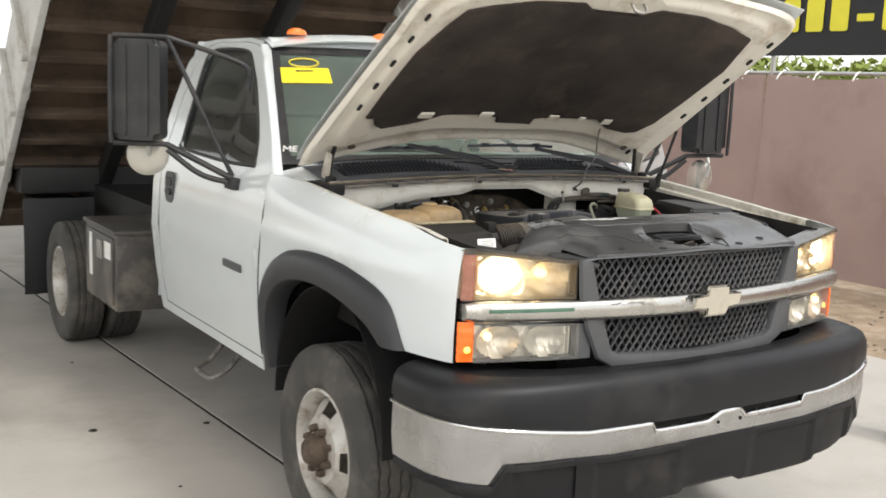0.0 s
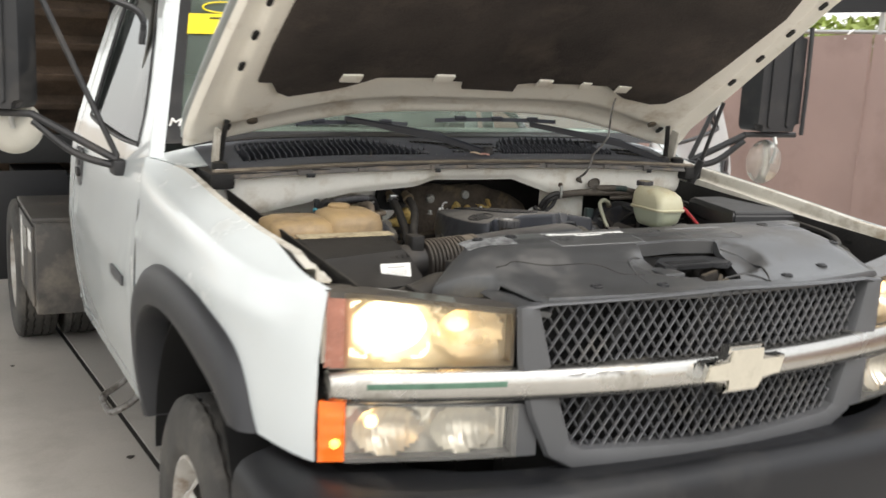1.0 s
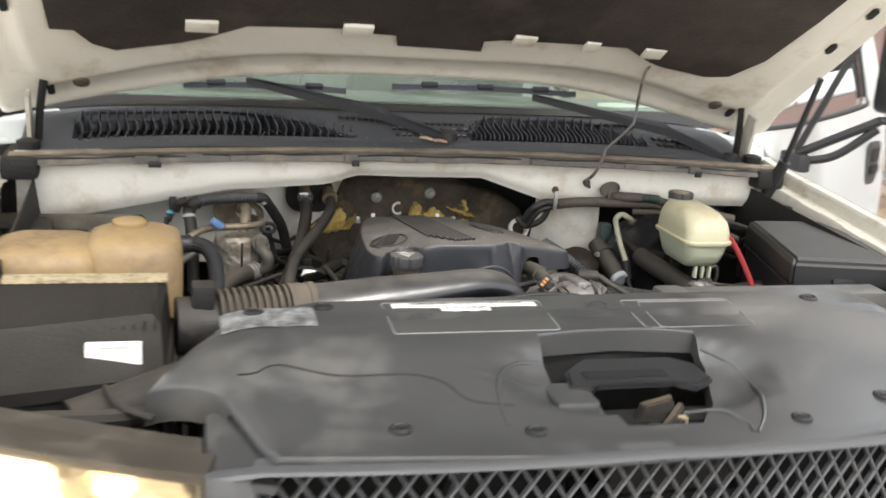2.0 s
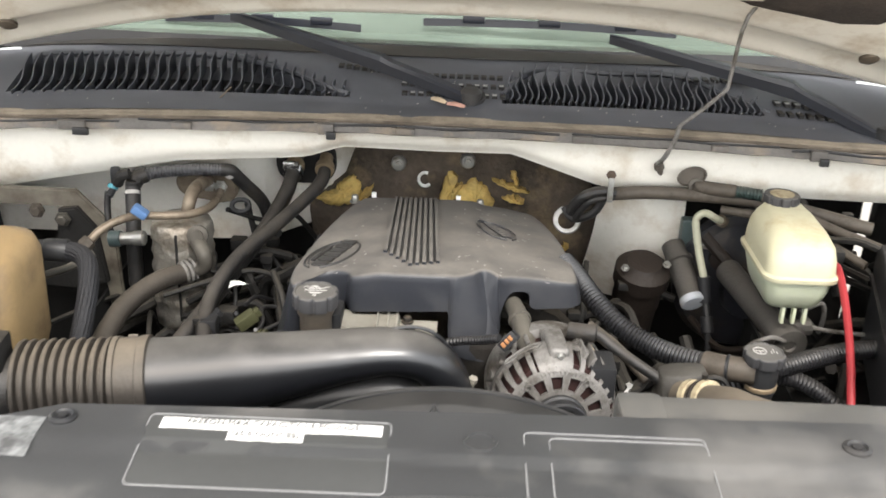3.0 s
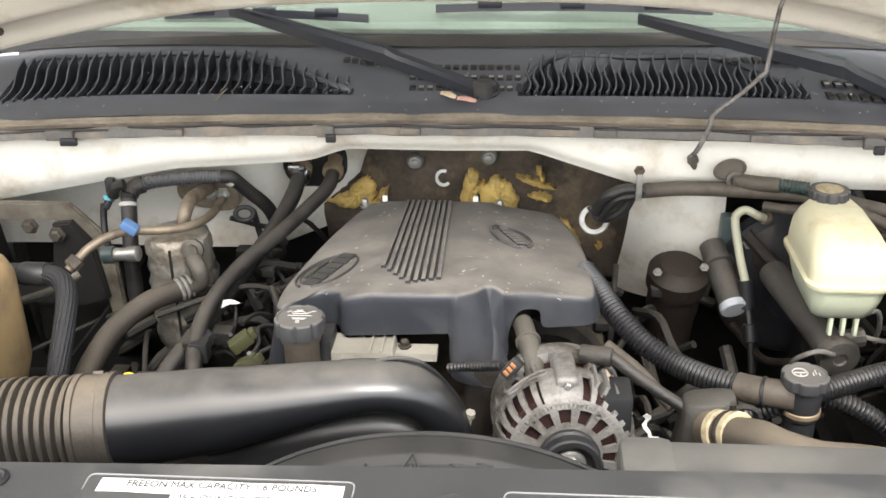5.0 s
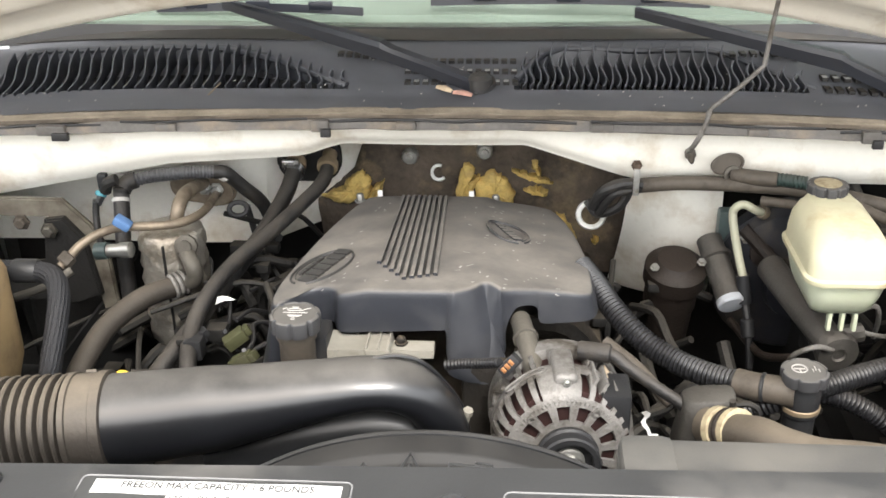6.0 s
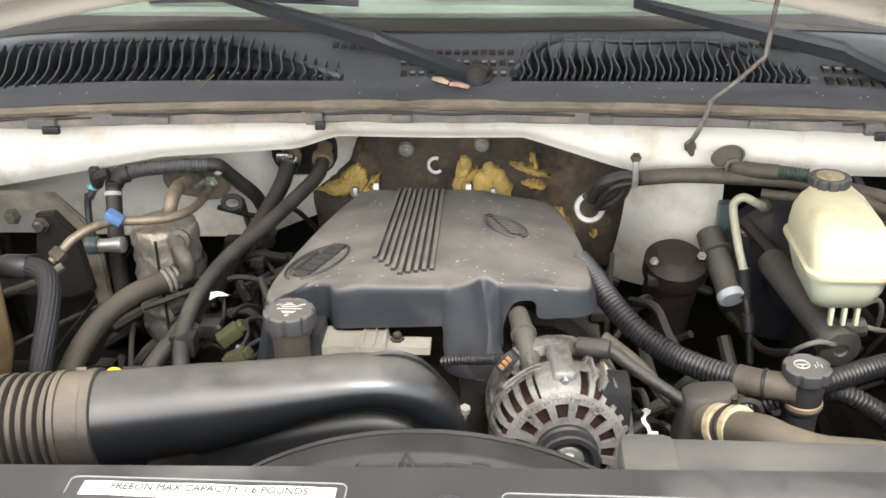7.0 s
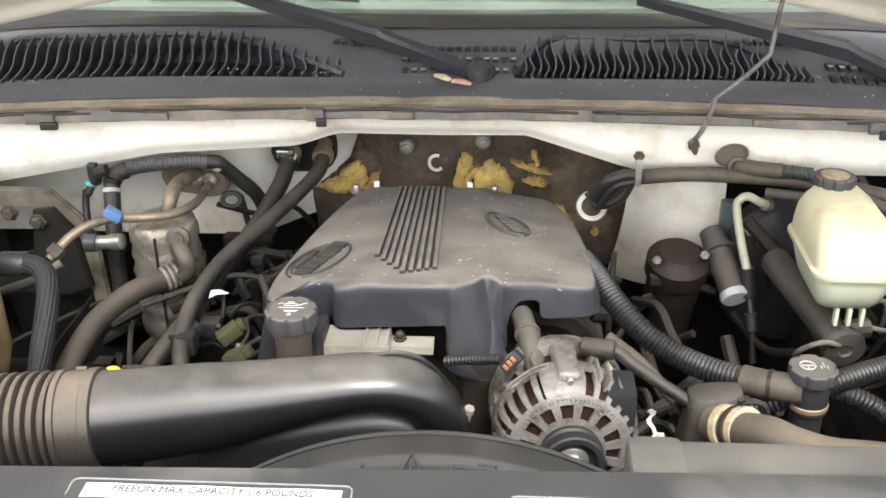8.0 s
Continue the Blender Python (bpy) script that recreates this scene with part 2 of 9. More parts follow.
    "box": material("toolbox_black", (0.062, 0.059, 0.056), 0.4, vary=0.25, scale=4, dirt=(0.21, 0.185, 0.155), dirt_amount=0.3, dirt_scale=3),
    "bed": material("bed_underside", (0.125, 0.088, 0.062), 0.8, vary=0.45, scale=3, bump=0.3, fine=80, dirt=(0.045, 0.036, 0.030), dirt_amount=0.36, dirt_scale=2),
    "bedwhite": material("bed_white", (0.70, 0.70, 0.67), 0.5, vary=0.08, scale=3, dirt=(0.42, 0.38, 0.32), dirt_amount=0.3, dirt_scale=4),
    "seat": material("grey_cloth", (0.09, 0.09, 0.085), 0.9, vary=0.2, scale=30, bump=0.4, fine=400),
    "mirror": material("mirror_glass", (0.9, 0.9, 0.9), 0.02, 1.0, vary=0.0),
    "milk": material("milky_disc", (0.50, 0.48, 0.42), 0.35, vary=0.06),
    "banner": material("black_banner", (0.022, 0.023, 0.026), 0.5, vary=0.15, scale=1.5),
    "banner_yellow": material("banner_yellow", (0.80, 0.74, 0.06), 0.5, vary=0.06, scale=4),
    "galv": material("galvanised_pipe", (0.5, 0.5, 0.48), 0.4, 0.8, vary=0.1),
    "roofing": material("canopy_sheet", (0.62, 0.62, 0.60), 0.5, vary=0.08, scale=1.0),
    "red_inside": material("copper_winding", (0.022, 0.007, 0.006), 0.6, vary=0.3, scale=40),
    # green that imitates a reflected colour on the chrome bar
    "green_sheen": material("green_sheen_paint", (0.085, 0.16, 0.115), 0.3, 0.4, vary=0.3, scale=20),
    "headlamp_glow": material("lit_main_lamp", (1, 0.9, 0.75), 0.3, vary=0.1, emit=(1, 0.80, 0.48), power=3.6),
    "bulb_amber": material("lit_amber_bulb", (1, 0.5, 0.1), 0.3, emit=(1, 0.42, 0.06), power=3.0),
    "smudge": material("smudged_label", (0.17, 0.175, 0.175), 0.6, vary=0.5, scale=60, dirt=(0.06, 0.06, 0.06), dirt_amount=0.5, dirt_scale=45),
    "tanpipe": material("tarnished_aluminium", (0.19, 0.155, 0.115), 0.48, 0.4, vary=0.25, scale=30, dirt=(0.10, 0.078, 0.058), dirt_amount=0.32, dirt_scale=20),
    "alu_grey": material("dusty_casting", (0.085, 0.08, 0.073), 0.5, 0.4, vary=0.25, scale=25, bump=0.25, fine=250, dust=(0.115, 0.10, 0.085), dust_amount=0.45),
    "copper": material("copper", (0.6, 0.28, 0.12), 0.4, 0.8),
    "dash": material("dash_plastic", (0.16, 0.17, 0.16), 0.7, vary=0.15, scale=5),
    "cap": material("cap_plastic", (0.040, 0.040, 0.042), 0.42, vary=0.15, scale=20, dust=(0.125, 0.118, 0.107), dust_amount=0.9, dust_from=0.4),
    # upward faces are paler and bluish
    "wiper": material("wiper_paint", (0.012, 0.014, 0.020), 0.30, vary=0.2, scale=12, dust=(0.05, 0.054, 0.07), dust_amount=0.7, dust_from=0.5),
    "torn": material("torn_felt", (0.078, 0.062, 0.048), 0.95, vary=0.6, scale=11, bump=0.9, fine=90, dirt=(0.21, 0.16, 0.095), dirt_amount=0.24, dirt_scale=13),
    "flange_grey": material("dusty_flange", (0.115, 0.108, 0.10), 0.65, vary=0.35, scale=10, bump=0.3, fine=150, dirt=(0.26, 0.21, 0.155), dirt_amount=0.30, dirt_scale=9),
    "shroud": material("shroud_plastic", (0.010, 0.0105, 0.0115), 0.30, vary=0.2, scale=6, spec=0.8, dust=(0.030, 0.028, 0.025), dust_amount=0.7, dust_from=0.4),
    "teal": material("dark_teal_plastic", (0.05, 0.07, 0.07), 0.35, vary=0.2, scale=10),
    "bracket_cream": material("bracket_paint", (0.17, 0.155, 0.125), 0.5, vary=0.2, scale=9, dirt=(0.06, 0.048, 0.036), dirt_amount=0.45, dirt_scale=9),
    "clamp": material("dusty_clamp", (0.26, 0.20, 0.13), 0.5, 0.4, vary=0.2, scale=40),
    "lens_clear": glass("clear_lamp_lens", (0.95, 0.94, 0.91), 0.05, 1.5, 0.10, (0.8, 0.78, 0.72)),
    # near black, used to paint shade into openings and recesses
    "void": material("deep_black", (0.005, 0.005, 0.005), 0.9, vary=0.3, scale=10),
    "panel_film": material("label_film", (0.055, 0.056, 0.055), 0.5, vary=0.1, scale=8),
    "joint": material("joint_dirt", (0.028, 0.026, 0.024), 0.9, vary=0.3, scale=20),
    "bellows": material("dusty_bellows", (0.032, 0.028, 0.024), 0.5, vary=0.25, scale=12, bump=0.2, fine=200, dust=(0.165, 0.138, 0.105), dust_amount=0.85, dust_from=0.2),
    "throttle": material("pale_casting", (0.29, 0.275, 0.235), 0.45, 0.1, vary=0.15, scale=20, dirt=(0.14, 0.12, 0.095), dirt_amount=0.3, dirt_scale=18),
    "loom": material("loom_plastic", (0.014, 0.014, 0.0155), 0.34, vary=0.2, scale=10, spec=0.7, dust=(0.050, 0.046, 0.041), dust_amount=0.6, dust_from=0.4),
    "concrete": material("concrete", (0.45, 0.43, 0.395), 0.72, vary=0.14, scale=1.4, bump=0.25, fine=90, dirt=(0.34, 0.32, 0.285), dirt_amount=0.28, dirt_scale=0.9),
    "teal_bright": material("teal_rubber", (0.08, 0.30, 0.36), 0.5),
    "valance": material("valance_plastic", (0.009, 0.009, 0.010), 0.5, vary=0.3, scale=4, spec=0.3, dirt=(0.03, 0.028, 0.026), dirt_amount=0.25, dirt_scale=6),
    "grey_strip": material("strip_plastic", (0.080, 0.079, 0.075), 0.36, vary=0.2, scale=6, bump=0.06, fine=500, dirt=(0.125, 0.118, 0.105), dirt_amount=0.3, dirt_scale=6),
    "screen": material("screen_fabric", (0.39, 0.285, 0.262), 0.8, vary=0.12, scale=1.2, bump=0.3, fine=220, dirt=(0.30, 0.215, 0.195), dirt_amount=0.3, dirt_scale=1.0),
    "leaf": material("sunlit_leaf", (0.20, 0.26, 0.045), 0.5, vary=0.3, scale=3, sub=0.0),
    "scuff": material("pale_scuff", (0.36, 0.35, 0.33), 0.7, vary=0.2),
    "booster": material("booster_paint", (0.020, 0.021, 0.025), 0.3, vary=0.2, scale=10, dirt=(0.06, 0.05, 0.04), dirt_amount=0.3, dirt_scale=14),
    "leaf_pale": material("dry_leaf", (0.50, 0.40, 0.28), 0.7, vary=0.2, scale=60),
    "leaf_pink": material("dry_pink_leaf", (0.52, 0.30, 0.24), 0.7, vary=0.2, scale=60),
    "panel_grey": material("worn_plastic", (0.115, 0.108, 0.10), 0.5, vary=0.4, scale=30, dirt=(0.17, 0.16, 0.145), dirt_amount=0.35, dirt_scale=40),
    "ring_white": material("white_plastic", (0.55, 0.55, 0.53), 0.45, vary=0.15, scale=30, dirt=(0.3, 0.27, 0.22), dirt_amount=0.3, dirt_scale=40),
    "clamp_cream": material("cream_clamp", (0.40, 0.34, 0.22), 0.5, 0.1, vary=0.2, scale=40, dirt=(0.16, 0.12, 0.08), dirt_amount=0.35, dirt_scale=60),
    "thermo": material("dull_casting", (0.044, 0.041, 0.036), 0.55, 0.2, vary=0.3, scale=25, bump=0.3, fine=250, dust=(0.095, 0.088, 0.076), dust_amount=0.6, dust_from=0.6),
    "frit": material("dusty_border", (0.024, 0.022, 0.021), 0.45, vary=0.3, scale=8, dirt=(0.075, 0.065, 0.055), dirt_amount=0.35, dirt_scale=6),
    "groove": material("dark_cover_plastic", (0.042, 0.041, 0.040), 0.5, vary=0.2, scale=20),
    "stained": material("stained_plastic", (0.075, 0.063, 0.050), 0.6, vary=0.3, scale=20, dirt=(0.035, 0.028, 0.022), dirt_amount=0.3, dirt_scale=25),
    "dusty_stub": material("dusty_metal", (0.085, 0.078, 0.066), 0.5, 0.3, vary=0.3, scale=25, bump=0.2, fine=200, dirt=(0.05, 0.043, 0.035), dirt_amount=0.3, dirt_scale=25, dust=(0.15, 0.138, 0.115), dust_amount=0.7),
    "braid": material("braided_sleeve", (0.010, 0.0108, 0.0135), 0.55, vary=0.35, scale=20, bump=0.5, fine=500, dust=(0.024, 0.023, 0.024), dust_amount=0.6, dust_from=0.3),
    "loom_pale": material("faded_loom_plastic", (0.05, 0.05, 0.055), 0.4, vary=0.25, scale=14, dust=(0.20, 0.19, 0.175), dust_amount=0.7, dust_from=0.3),
    "cream_pipe": material("cream_nylon", (0.36, 0.36, 0.27), 0.4, vary=0.12, scale=20, dirt=(0.2, 0.17, 0.12), dirt_amount=0.2, dirt_scale=30),
    "green_loom": material("green_loom_plastic", (0.022, 0.038, 0.034), 0.45, vary=0.2, scale=20, dust=(0.09, 0.085, 0.07), dust_amount=0.6),
    "olive": material("olive_plastic", (0.06, 0.062, 0.03), 0.5, vary=0.3, scale=30, dirt=(0.03, 0.025, 0.018), dirt_amount=0.3, dirt_scale=30),
    "plated": material("zinc_plate", (0.50, 0.53, 0.57), 0.4, 0.25, vary=0.1, scale=30),
    "chrome_bar": material("dull_chrome", (0.50, 0.49, 0.46), 0.27, 1.0, vary=0.12, scale=6, dirt=(0.26, 0.24, 0.20), dirt_amount=0.2, dirt_scale=9),
    "bezel": material("lamp_bezel", (0.050, 0.044, 0.037), 0.4, vary=0.25, scale=12, coat=0.3, dirt=(0.11, 0.095, 0.075), dirt_amount=0.25, dirt_scale=14),
    "flange_cream": material("flange_paint", (0.56, 0.54, 0.48), 0.45, vary=0.1, scale=8, dirt=(0.28, 0.24, 0.18), dirt_amount=0.3, dirt_scale=9),
    "airbox": material("air_box_plastic", (0.0085, 0.008, 0.0075), 0.55, vary=0.4, scale=10, bump=0.2, fine=200, dust=(0.030, 0.026, 0.021), dust_amount=0.6, dust_from=0.3),
    "fuse": material("fuse_box_plastic", (0.018, 0.0185, 0.020), 0.42, vary=0.25, scale=8, bump=0.1, fine=500, dust=(0.080, 0.078, 0.074), dust_amount=0.75, dust_from=0.6),
    "suction": material("brown_dusty_rubber", (0.034, 0.029, 0.024), 0.6, vary=0.35, scale=14, bump=0.2, fine=260, dust=(0.092, 0.078, 0.062), dust_amount=0.85, dust_from=0.2),
    "soil": material("dry_soil", (0.30, 0.23, 0.16), 0.95, vary=0.3, scale=2.5, bump=0.6, fine=40, dirt=(0.42, 0.35, 0.27), dirt_amount=0.35, dirt_scale=5),
    "pebble": material("pebble", (0.36, 0.30, 0.23), 0.9, vary=0.25, scale=30, per_object=0.3),
    "grass": material("grass_bank", (0.22, 0.30, 0.08), 0.9, vary=0.35, scale=6),
}


# ---- building helpers ----
def finish(bm, smooth=35):
    me = bpy.data.meshes.new("m")
    bmesh.ops.recalc_face_normals(bm, faces=bm.faces)
    bm.to_mesh(me)
    bm.free()
    me.shade_smooth()
    me.set_sharp_from_angle(angle=radians(smooth))
    return me


def thing(name, label, category, at=(0, 0, 0), group="", kind=""):
    ob = new(name)
    ob.empty_display_size = 0.05
    ob.location = at
    return tagged(ob, label, category, group, kind)


def part(name, bm, mat, parent=None, label="", smooth=35):
    """One mesh object, built in world places, under a thing or a part."""
    while parent and parent.parent and parent.parent.parent:
        parent = parent.parent
    me = finish(bm, smooth) if not isinstance(bm, bpy.types.Mesh) else bm
    if mat and not me.materials:
        me.materials.append(M[mat] if isinstance(mat, str) else mat)
    ob = new(name, me)
    if parent:
        ob.parent = parent
        ob.matrix_parent_inverse = parent.matrix_basis.inverted() if parent.type == "EMPTY" else Matrix()
    if label:
        ob["label"] = label
    return ob


def box(bm, x0, x1, y0, y1, z0, z1, bevel=0.0, m=None, seg=2):
    b = bmesh.new()
    bmesh.ops.create_cube(b, size=1, matrix=Matrix.Translation(((x0 + x1) / 2, (y0 + y1) / 2, (z0 + z1) / 2)) @ Matrix.Diagonal((abs(x1 - x0), abs(y1 - y0), abs(z1 - z0), 1)))
    if bevel:
        bmesh.ops.bevel(b, geom=b.edges[:], offset=bevel, segments=seg, affect="EDGES", profile=0.6)
    return merge(bm, b, m)


def merge(bm, other, m=None):
    if m is not None:
        bmesh.ops.transform(other, matrix=m, verts=other.verts)
    me = bpy.data.meshes.new("t")
    other.to_mesh(me)
    other.free()
    bm.from_mesh(me)
    bpy.data.meshes.remove(me)
    return bm


def smooth_path(pts, res=6):
    """Catmull-Rom points through pts."""
    p = [Vector(q) for q in pts]
    if len(p) < 3:
        return p
    p = [2 * p[0] - p[1]] + p + [2 * p[-1] - p[-2]]
    out = []
    for i in range(1, len(p) - 2):
        a, b, c, d = p[i - 1:i + 3]
        for k in range(res):
            t = k / res
            out.append(0.5 * ((2 * b) + (c - a) * t + (2 * a - 5 * b + 4 * c - d) * t * t + (3 * b - a - 3 * c + d) * t ** 3))
    return out + [p[-2]]


def tube(bm, pts, r, seg=12, res=6, radius=None, flat=1.0, caps=True):
    """Round bar along a smooth line; radius(s) may vary along its length in metres; flat squeezes it upwards."""
    line = smooth_path(pts, res)
    rings, up, s, start = [], Vector((0, 0, 1)), 0.0, len(bm.verts)
    for i, q in enumerate(line):
        t = (line[min(i + 1, len(line) - 1)] - line[max(i - 1, 0)]).normalized()
        if i:
            s += (q - line[i - 1]).length
        side = t.cross(up)
        if side.length < 0.05:
            side = t.cross(Vector((0, 1, 0)))
        side.normalize()
        n = side.cross(t)
        rr = radius(s) if radius else r
        squeeze = flat(s) if callable(flat) else flat
        rings.append([bm.verts.new(q + side * math.cos(a) * rr + n * math.sin(a) * rr * squeeze) for a in [2 * math.pi * k / seg for k in range(seg)]])
    for a, b in zip(rings, rings[1:]):
        for k in range(seg):
            bm.faces.new((a[k], a[(k + 1) % seg], b[(k + 1) % seg], b[k]))
    if caps:
        bm.faces.new(rings[0][::-1])
        bm.faces.new(rings[-1])
    return bm


def corrugated(bm, pts, r, pitch=0.006, depth=0.12, seg=12):
    """Ribbed flexible pipe."""
    p = smooth_path(pts, 12)
    length = sum((b - a).length for a, b in zip(p, p[1:]))
    n = max(8, int(length / pitch * 4))
    # even steps along the line
    out, acc, step, i = [p[0]], 0.0, length / n, 0
    for a, b in zip(p, p[1:]):
        d = (b - a).length
        while acc + d >= step:
            a = a + (b - a) * ((step - acc) / d)
            d = (b - a).length
            acc = 0.0
            out.append(a)
            if d < 1e-9:
                break
        acc += d
    return tube(bm, out, r, seg, 1, radius=lambda s: r * (1 - depth * (0.5 - 0.5 * math.cos(2 * math.pi * s / pitch))))


def lathe(bm, profile, m, seg=32, arc=2 * math.pi, caps=True):
    """Turned body: profile of (radius, height) round the z axis of m."""
    rings = []
    full = arc > 6.28
    k = seg if full else seg + 1
    for r, h in profile:
        rings.append([bm.verts.new(m @ Vector((r * math.cos(arc * i / seg), r * math.sin(arc * i / seg), h))) for i in range(k)])
    for a, b in zip(rings, rings[1:]):
        for i in range(seg):
            j = (i + 1) % k
            bm.faces.new((a[i], a[j], b[j], b[i]))
    if full and caps:
        if profile[0][0] > 1e-5:
            bm.faces.new(rings[0][::-1])
        if profile[-1][0] > 1e-5:
            bm.faces.new(rings[-1])
    bmesh.ops.remove_doubles(bm, verts=[v for ring in (rings[0], rings[-1]) for v in ring], dist=1e-6)
    return bm


def axis_to(p, q):
    """Pose at p whose z axis points to q."""
    d = Vector(q) - Vector(p)
    return Matrix.Translation(p) @ d.to_track_quat("Z", "Y").to_matrix().to_4x4()


def prism(bm, poly, h0, h1, m=None, bevel=0.0, seg=2):
    """Flat outline (x, y) drawn out from h0 to h1 along z of m."""
    b = bmesh.new()
    lo = [b.verts.new((x, y, h0)) for x, y in poly]
    hi = [b.verts.new((x, y, h1)) for x, y in poly]
    n = len(poly)
    b.faces.new(lo[::-1])
    top = b.faces.new(hi)
    for i in range(n):
        b.faces.new((lo[i], lo[(i + 1) % n], hi[(i + 1) % n], hi[i]))
    if bevel:
        bmesh.ops.bevel(b, geom=[e for e in top.edges], offset=bevel, segments=seg, affect="EDGES")
    return merge(bm, b, m)


def rounded(x0, x1, y0, y1, r, n=5):
    """Rounded rectangle outline."""
    out = []
    for cx, cy, a0 in ((x1 - r, y1 - r, 0), (x0 + r, y1 - r, 90), (x0 + r, y0 + r, 180), (x1 - r, y0 + r, 270)):
        out += [(cx + r * math.cos(radians(a0 + 90 * k / n)), cy + r * math.sin(radians(a0 + 90 * k / n))) for k in range(n + 1)]
    return out


def surface(f, nu, nv, thick=0.0, bm=None):
    """Sheet f(u, v), u and v from 0 to 1, with thickness towards its back."""
    b = bmesh.new()
    g = [[b.verts.new(f(i / nu, j / nv)) for j in range(nv + 1)] for i in range(nu + 1)]
    for i in range(nu):
        for j in range(nv):
            b.faces.new((g[i][j], g[i + 1][j], g[i + 1][j + 1], g[i][j + 1]))
    if thick:
        bmesh.ops.recalc_face_normals(b, faces=b.faces)
        bmesh.ops.solidify(b, geom=b.faces[:], thickness=thick)
    return b if bm is None else merge(bm, b)


def between(inner, outer, place, sub=5, rows=4, closed=True, thick=0.0, bm=None):
    """Sheet between two outlines with matching key points, set in space by place(a, b)."""
    b = bmesh.new()
    n = len(inner)
    segs = n if closed else n - 1
    cols = []
    for i in range(segs):
        for k in range(sub):
            t = k / sub
            cols.append((Vector(inner[i]).lerp(Vector(inner[(i + 1) % n]), t), Vector(outer[i]).lerp(Vector(outer[(i + 1) % n]), t)))
    if not closed:
        cols.append((Vector(inner[-1]), Vector(outer[-1])))
    g = [[b.verts.new(place(*p.lerp(q, j / rows))) for j in range(rows + 1)] for p, q in cols]
    m = len(g)
    for i in range(m if closed else m - 1):
        for j in range(rows):
            b.faces.new((g[i][j], g[(i + 1) % m][j], g[(i + 1) % m][j + 1], g[i][j + 1]))
    if thick:
        bmesh.ops.recalc_face_normals(b, faces=b.faces)
        bmesh.ops.solidify(b, geom=b.faces[:], thickness=thick)
    return b if bm is None else merge(bm, b)


def loft(bm, rings, caps=True, closed=True):
    vs = [[bm.verts.new(p) for p in ring] for ring in rings]
    n = len(vs[0])
    for a, b in zip(vs, vs[1:]):
        for k in range(n if closed else n - 1):
            bm.faces.new((a[k], a[(k + 1) % n], b[(k + 1) % n], b[k]))
    if caps and closed:
        bm.faces.new(vs[0][::-1])
        bm.faces.new(vs[-1])
    return bm


def mirrored(bm):
    """The same mesh on the other side of the truck."""
    b = bm.copy()
    bmesh.ops.scale(b, vec=(-1, 1, 1), verts=b.verts)
    bmesh.ops.reverse_faces(b, faces=b.faces)
    return b


def both(name, bm, mat, parent, label="", smooth=35):
    """A part on the right side and its twin on the left."""
    other = mirrored(bm)
    a = part(name, bm, mat, parent, label, smooth)
    return a, part(name, other, mat, parent, label, smooth)


def text_mesh(text, size, m, thick=0.0004, shear=0.0, stretch=1.0):
    cu = bpy.data.curves.new("t", "FONT")
    cu.body, cu.size, cu.align_x, cu.align_y, cu.extrude, cu.shear, cu.resolution_u = text, size, "CENTER", "CENTER", thick, shear, 3
    ob = bpy.data.objects.new("t", cu)
    me = bpy.data.meshes.new_from_object(ob)
    bpy.data.objects.remove(ob)
    bpy.data.curves.remove(cu)
    me.transform(m @ Matrix.Diagonal((stretch, 1, 1, 1)))
    me.materials.clear()
    return me


def bolt(bm, p, q, r=0.007, h=0.006):
    """Hexagon head with a washer at p, pointing to q."""
    m = axis_to(p, q)
    lathe(bm, [(0, 0), (r * 1.5, 0), (r * 1.5, h * 0.3), (r, h * 0.3), (r, h), (r * 0.8, h * 1.15), (0, h * 1.15)], m, 6)
    return bm


# ---- the setting ----

bm = bmesh.new()
bmesh.ops.create_grid(bm, x_segments=40, y_segments=40, size=300)
for v in bm.verts:
    v.co.z = -0.03
ground = part("ground", bm, "soil")
tagged(ground, "dry tan soil ground reaching to the horizon", "ground", kind="structure")

JOINT = lambda y: -0.60 - 0.055 * y
pavement = thing("pavement", "pale grey concrete paving with a dark joint", "pavement", (0, 0, 0), kind="structure")
for x_out, side in ((-30.0, -1), (3.75, 1)):
    b = bmesh.new()
    ys = [-14 + k * 2.2 for k in range(26)]
    for lo, hi in zip(ys, ys[1:]):
        g = 0.013 * side
        quad = [(JOINT(lo) + g, lo), (JOINT(hi) + g, hi), (x_out, hi), (x_out, lo)]
        top = [b.verts.new((x, y, 0.0)) for x, y in quad]
        bot = [b.verts.new((x, y, -0.12)) for x, y in quad]
        b.faces.new(top)
        b.faces.new((top[0], top[1], bot[1], bot[0]))
        b.faces.new((top[2], top[3], bot[3], bot[2]))
    bmesh.ops.remove_doubles(b, verts=b.verts, dist=1e-4)
    part("slab", b, "concrete", pavement)
b = bmesh.new()
surface(lambda u, v: (JOINT(-14 + 50 * u) - 0.018 + 0.036 * v, -14 + 50 * u, -0.008), 40, 1, 0.0, b)
part("joint_fill", b, "joint", pavement)

# dirt edge with small stones and dry leaves
rng = random.Random(4)
b = bmesh.new()
for k in range(900):
    x, y = 3.72 + abs(rng.gauss(0, 0.9)), rng.uniform(-1.5, 8)
    if x > 5.95:
        continue
    r = rng.uniform(0.006, 0.028)
    s = bmesh.new()
    bmesh.ops.create_icosphere(s, subdivisions=1, radius=r)
    for v in s.verts:
        v.co *= rng.uniform(0.7, 1.2)
        v.co.z *= 0.55
    merge(b, s, Matrix.Translation((x, y, -0.03 + r * 0.3)) @ Matrix.Rotation(rng.uniform(0, 6), 4, "Z"))
stones = part("gravel", b, "pebble", smooth=60)
tagged(stones, "small tan stones scattered over dry soil", "gravel", kind="stuff")
b = bmesh.new()
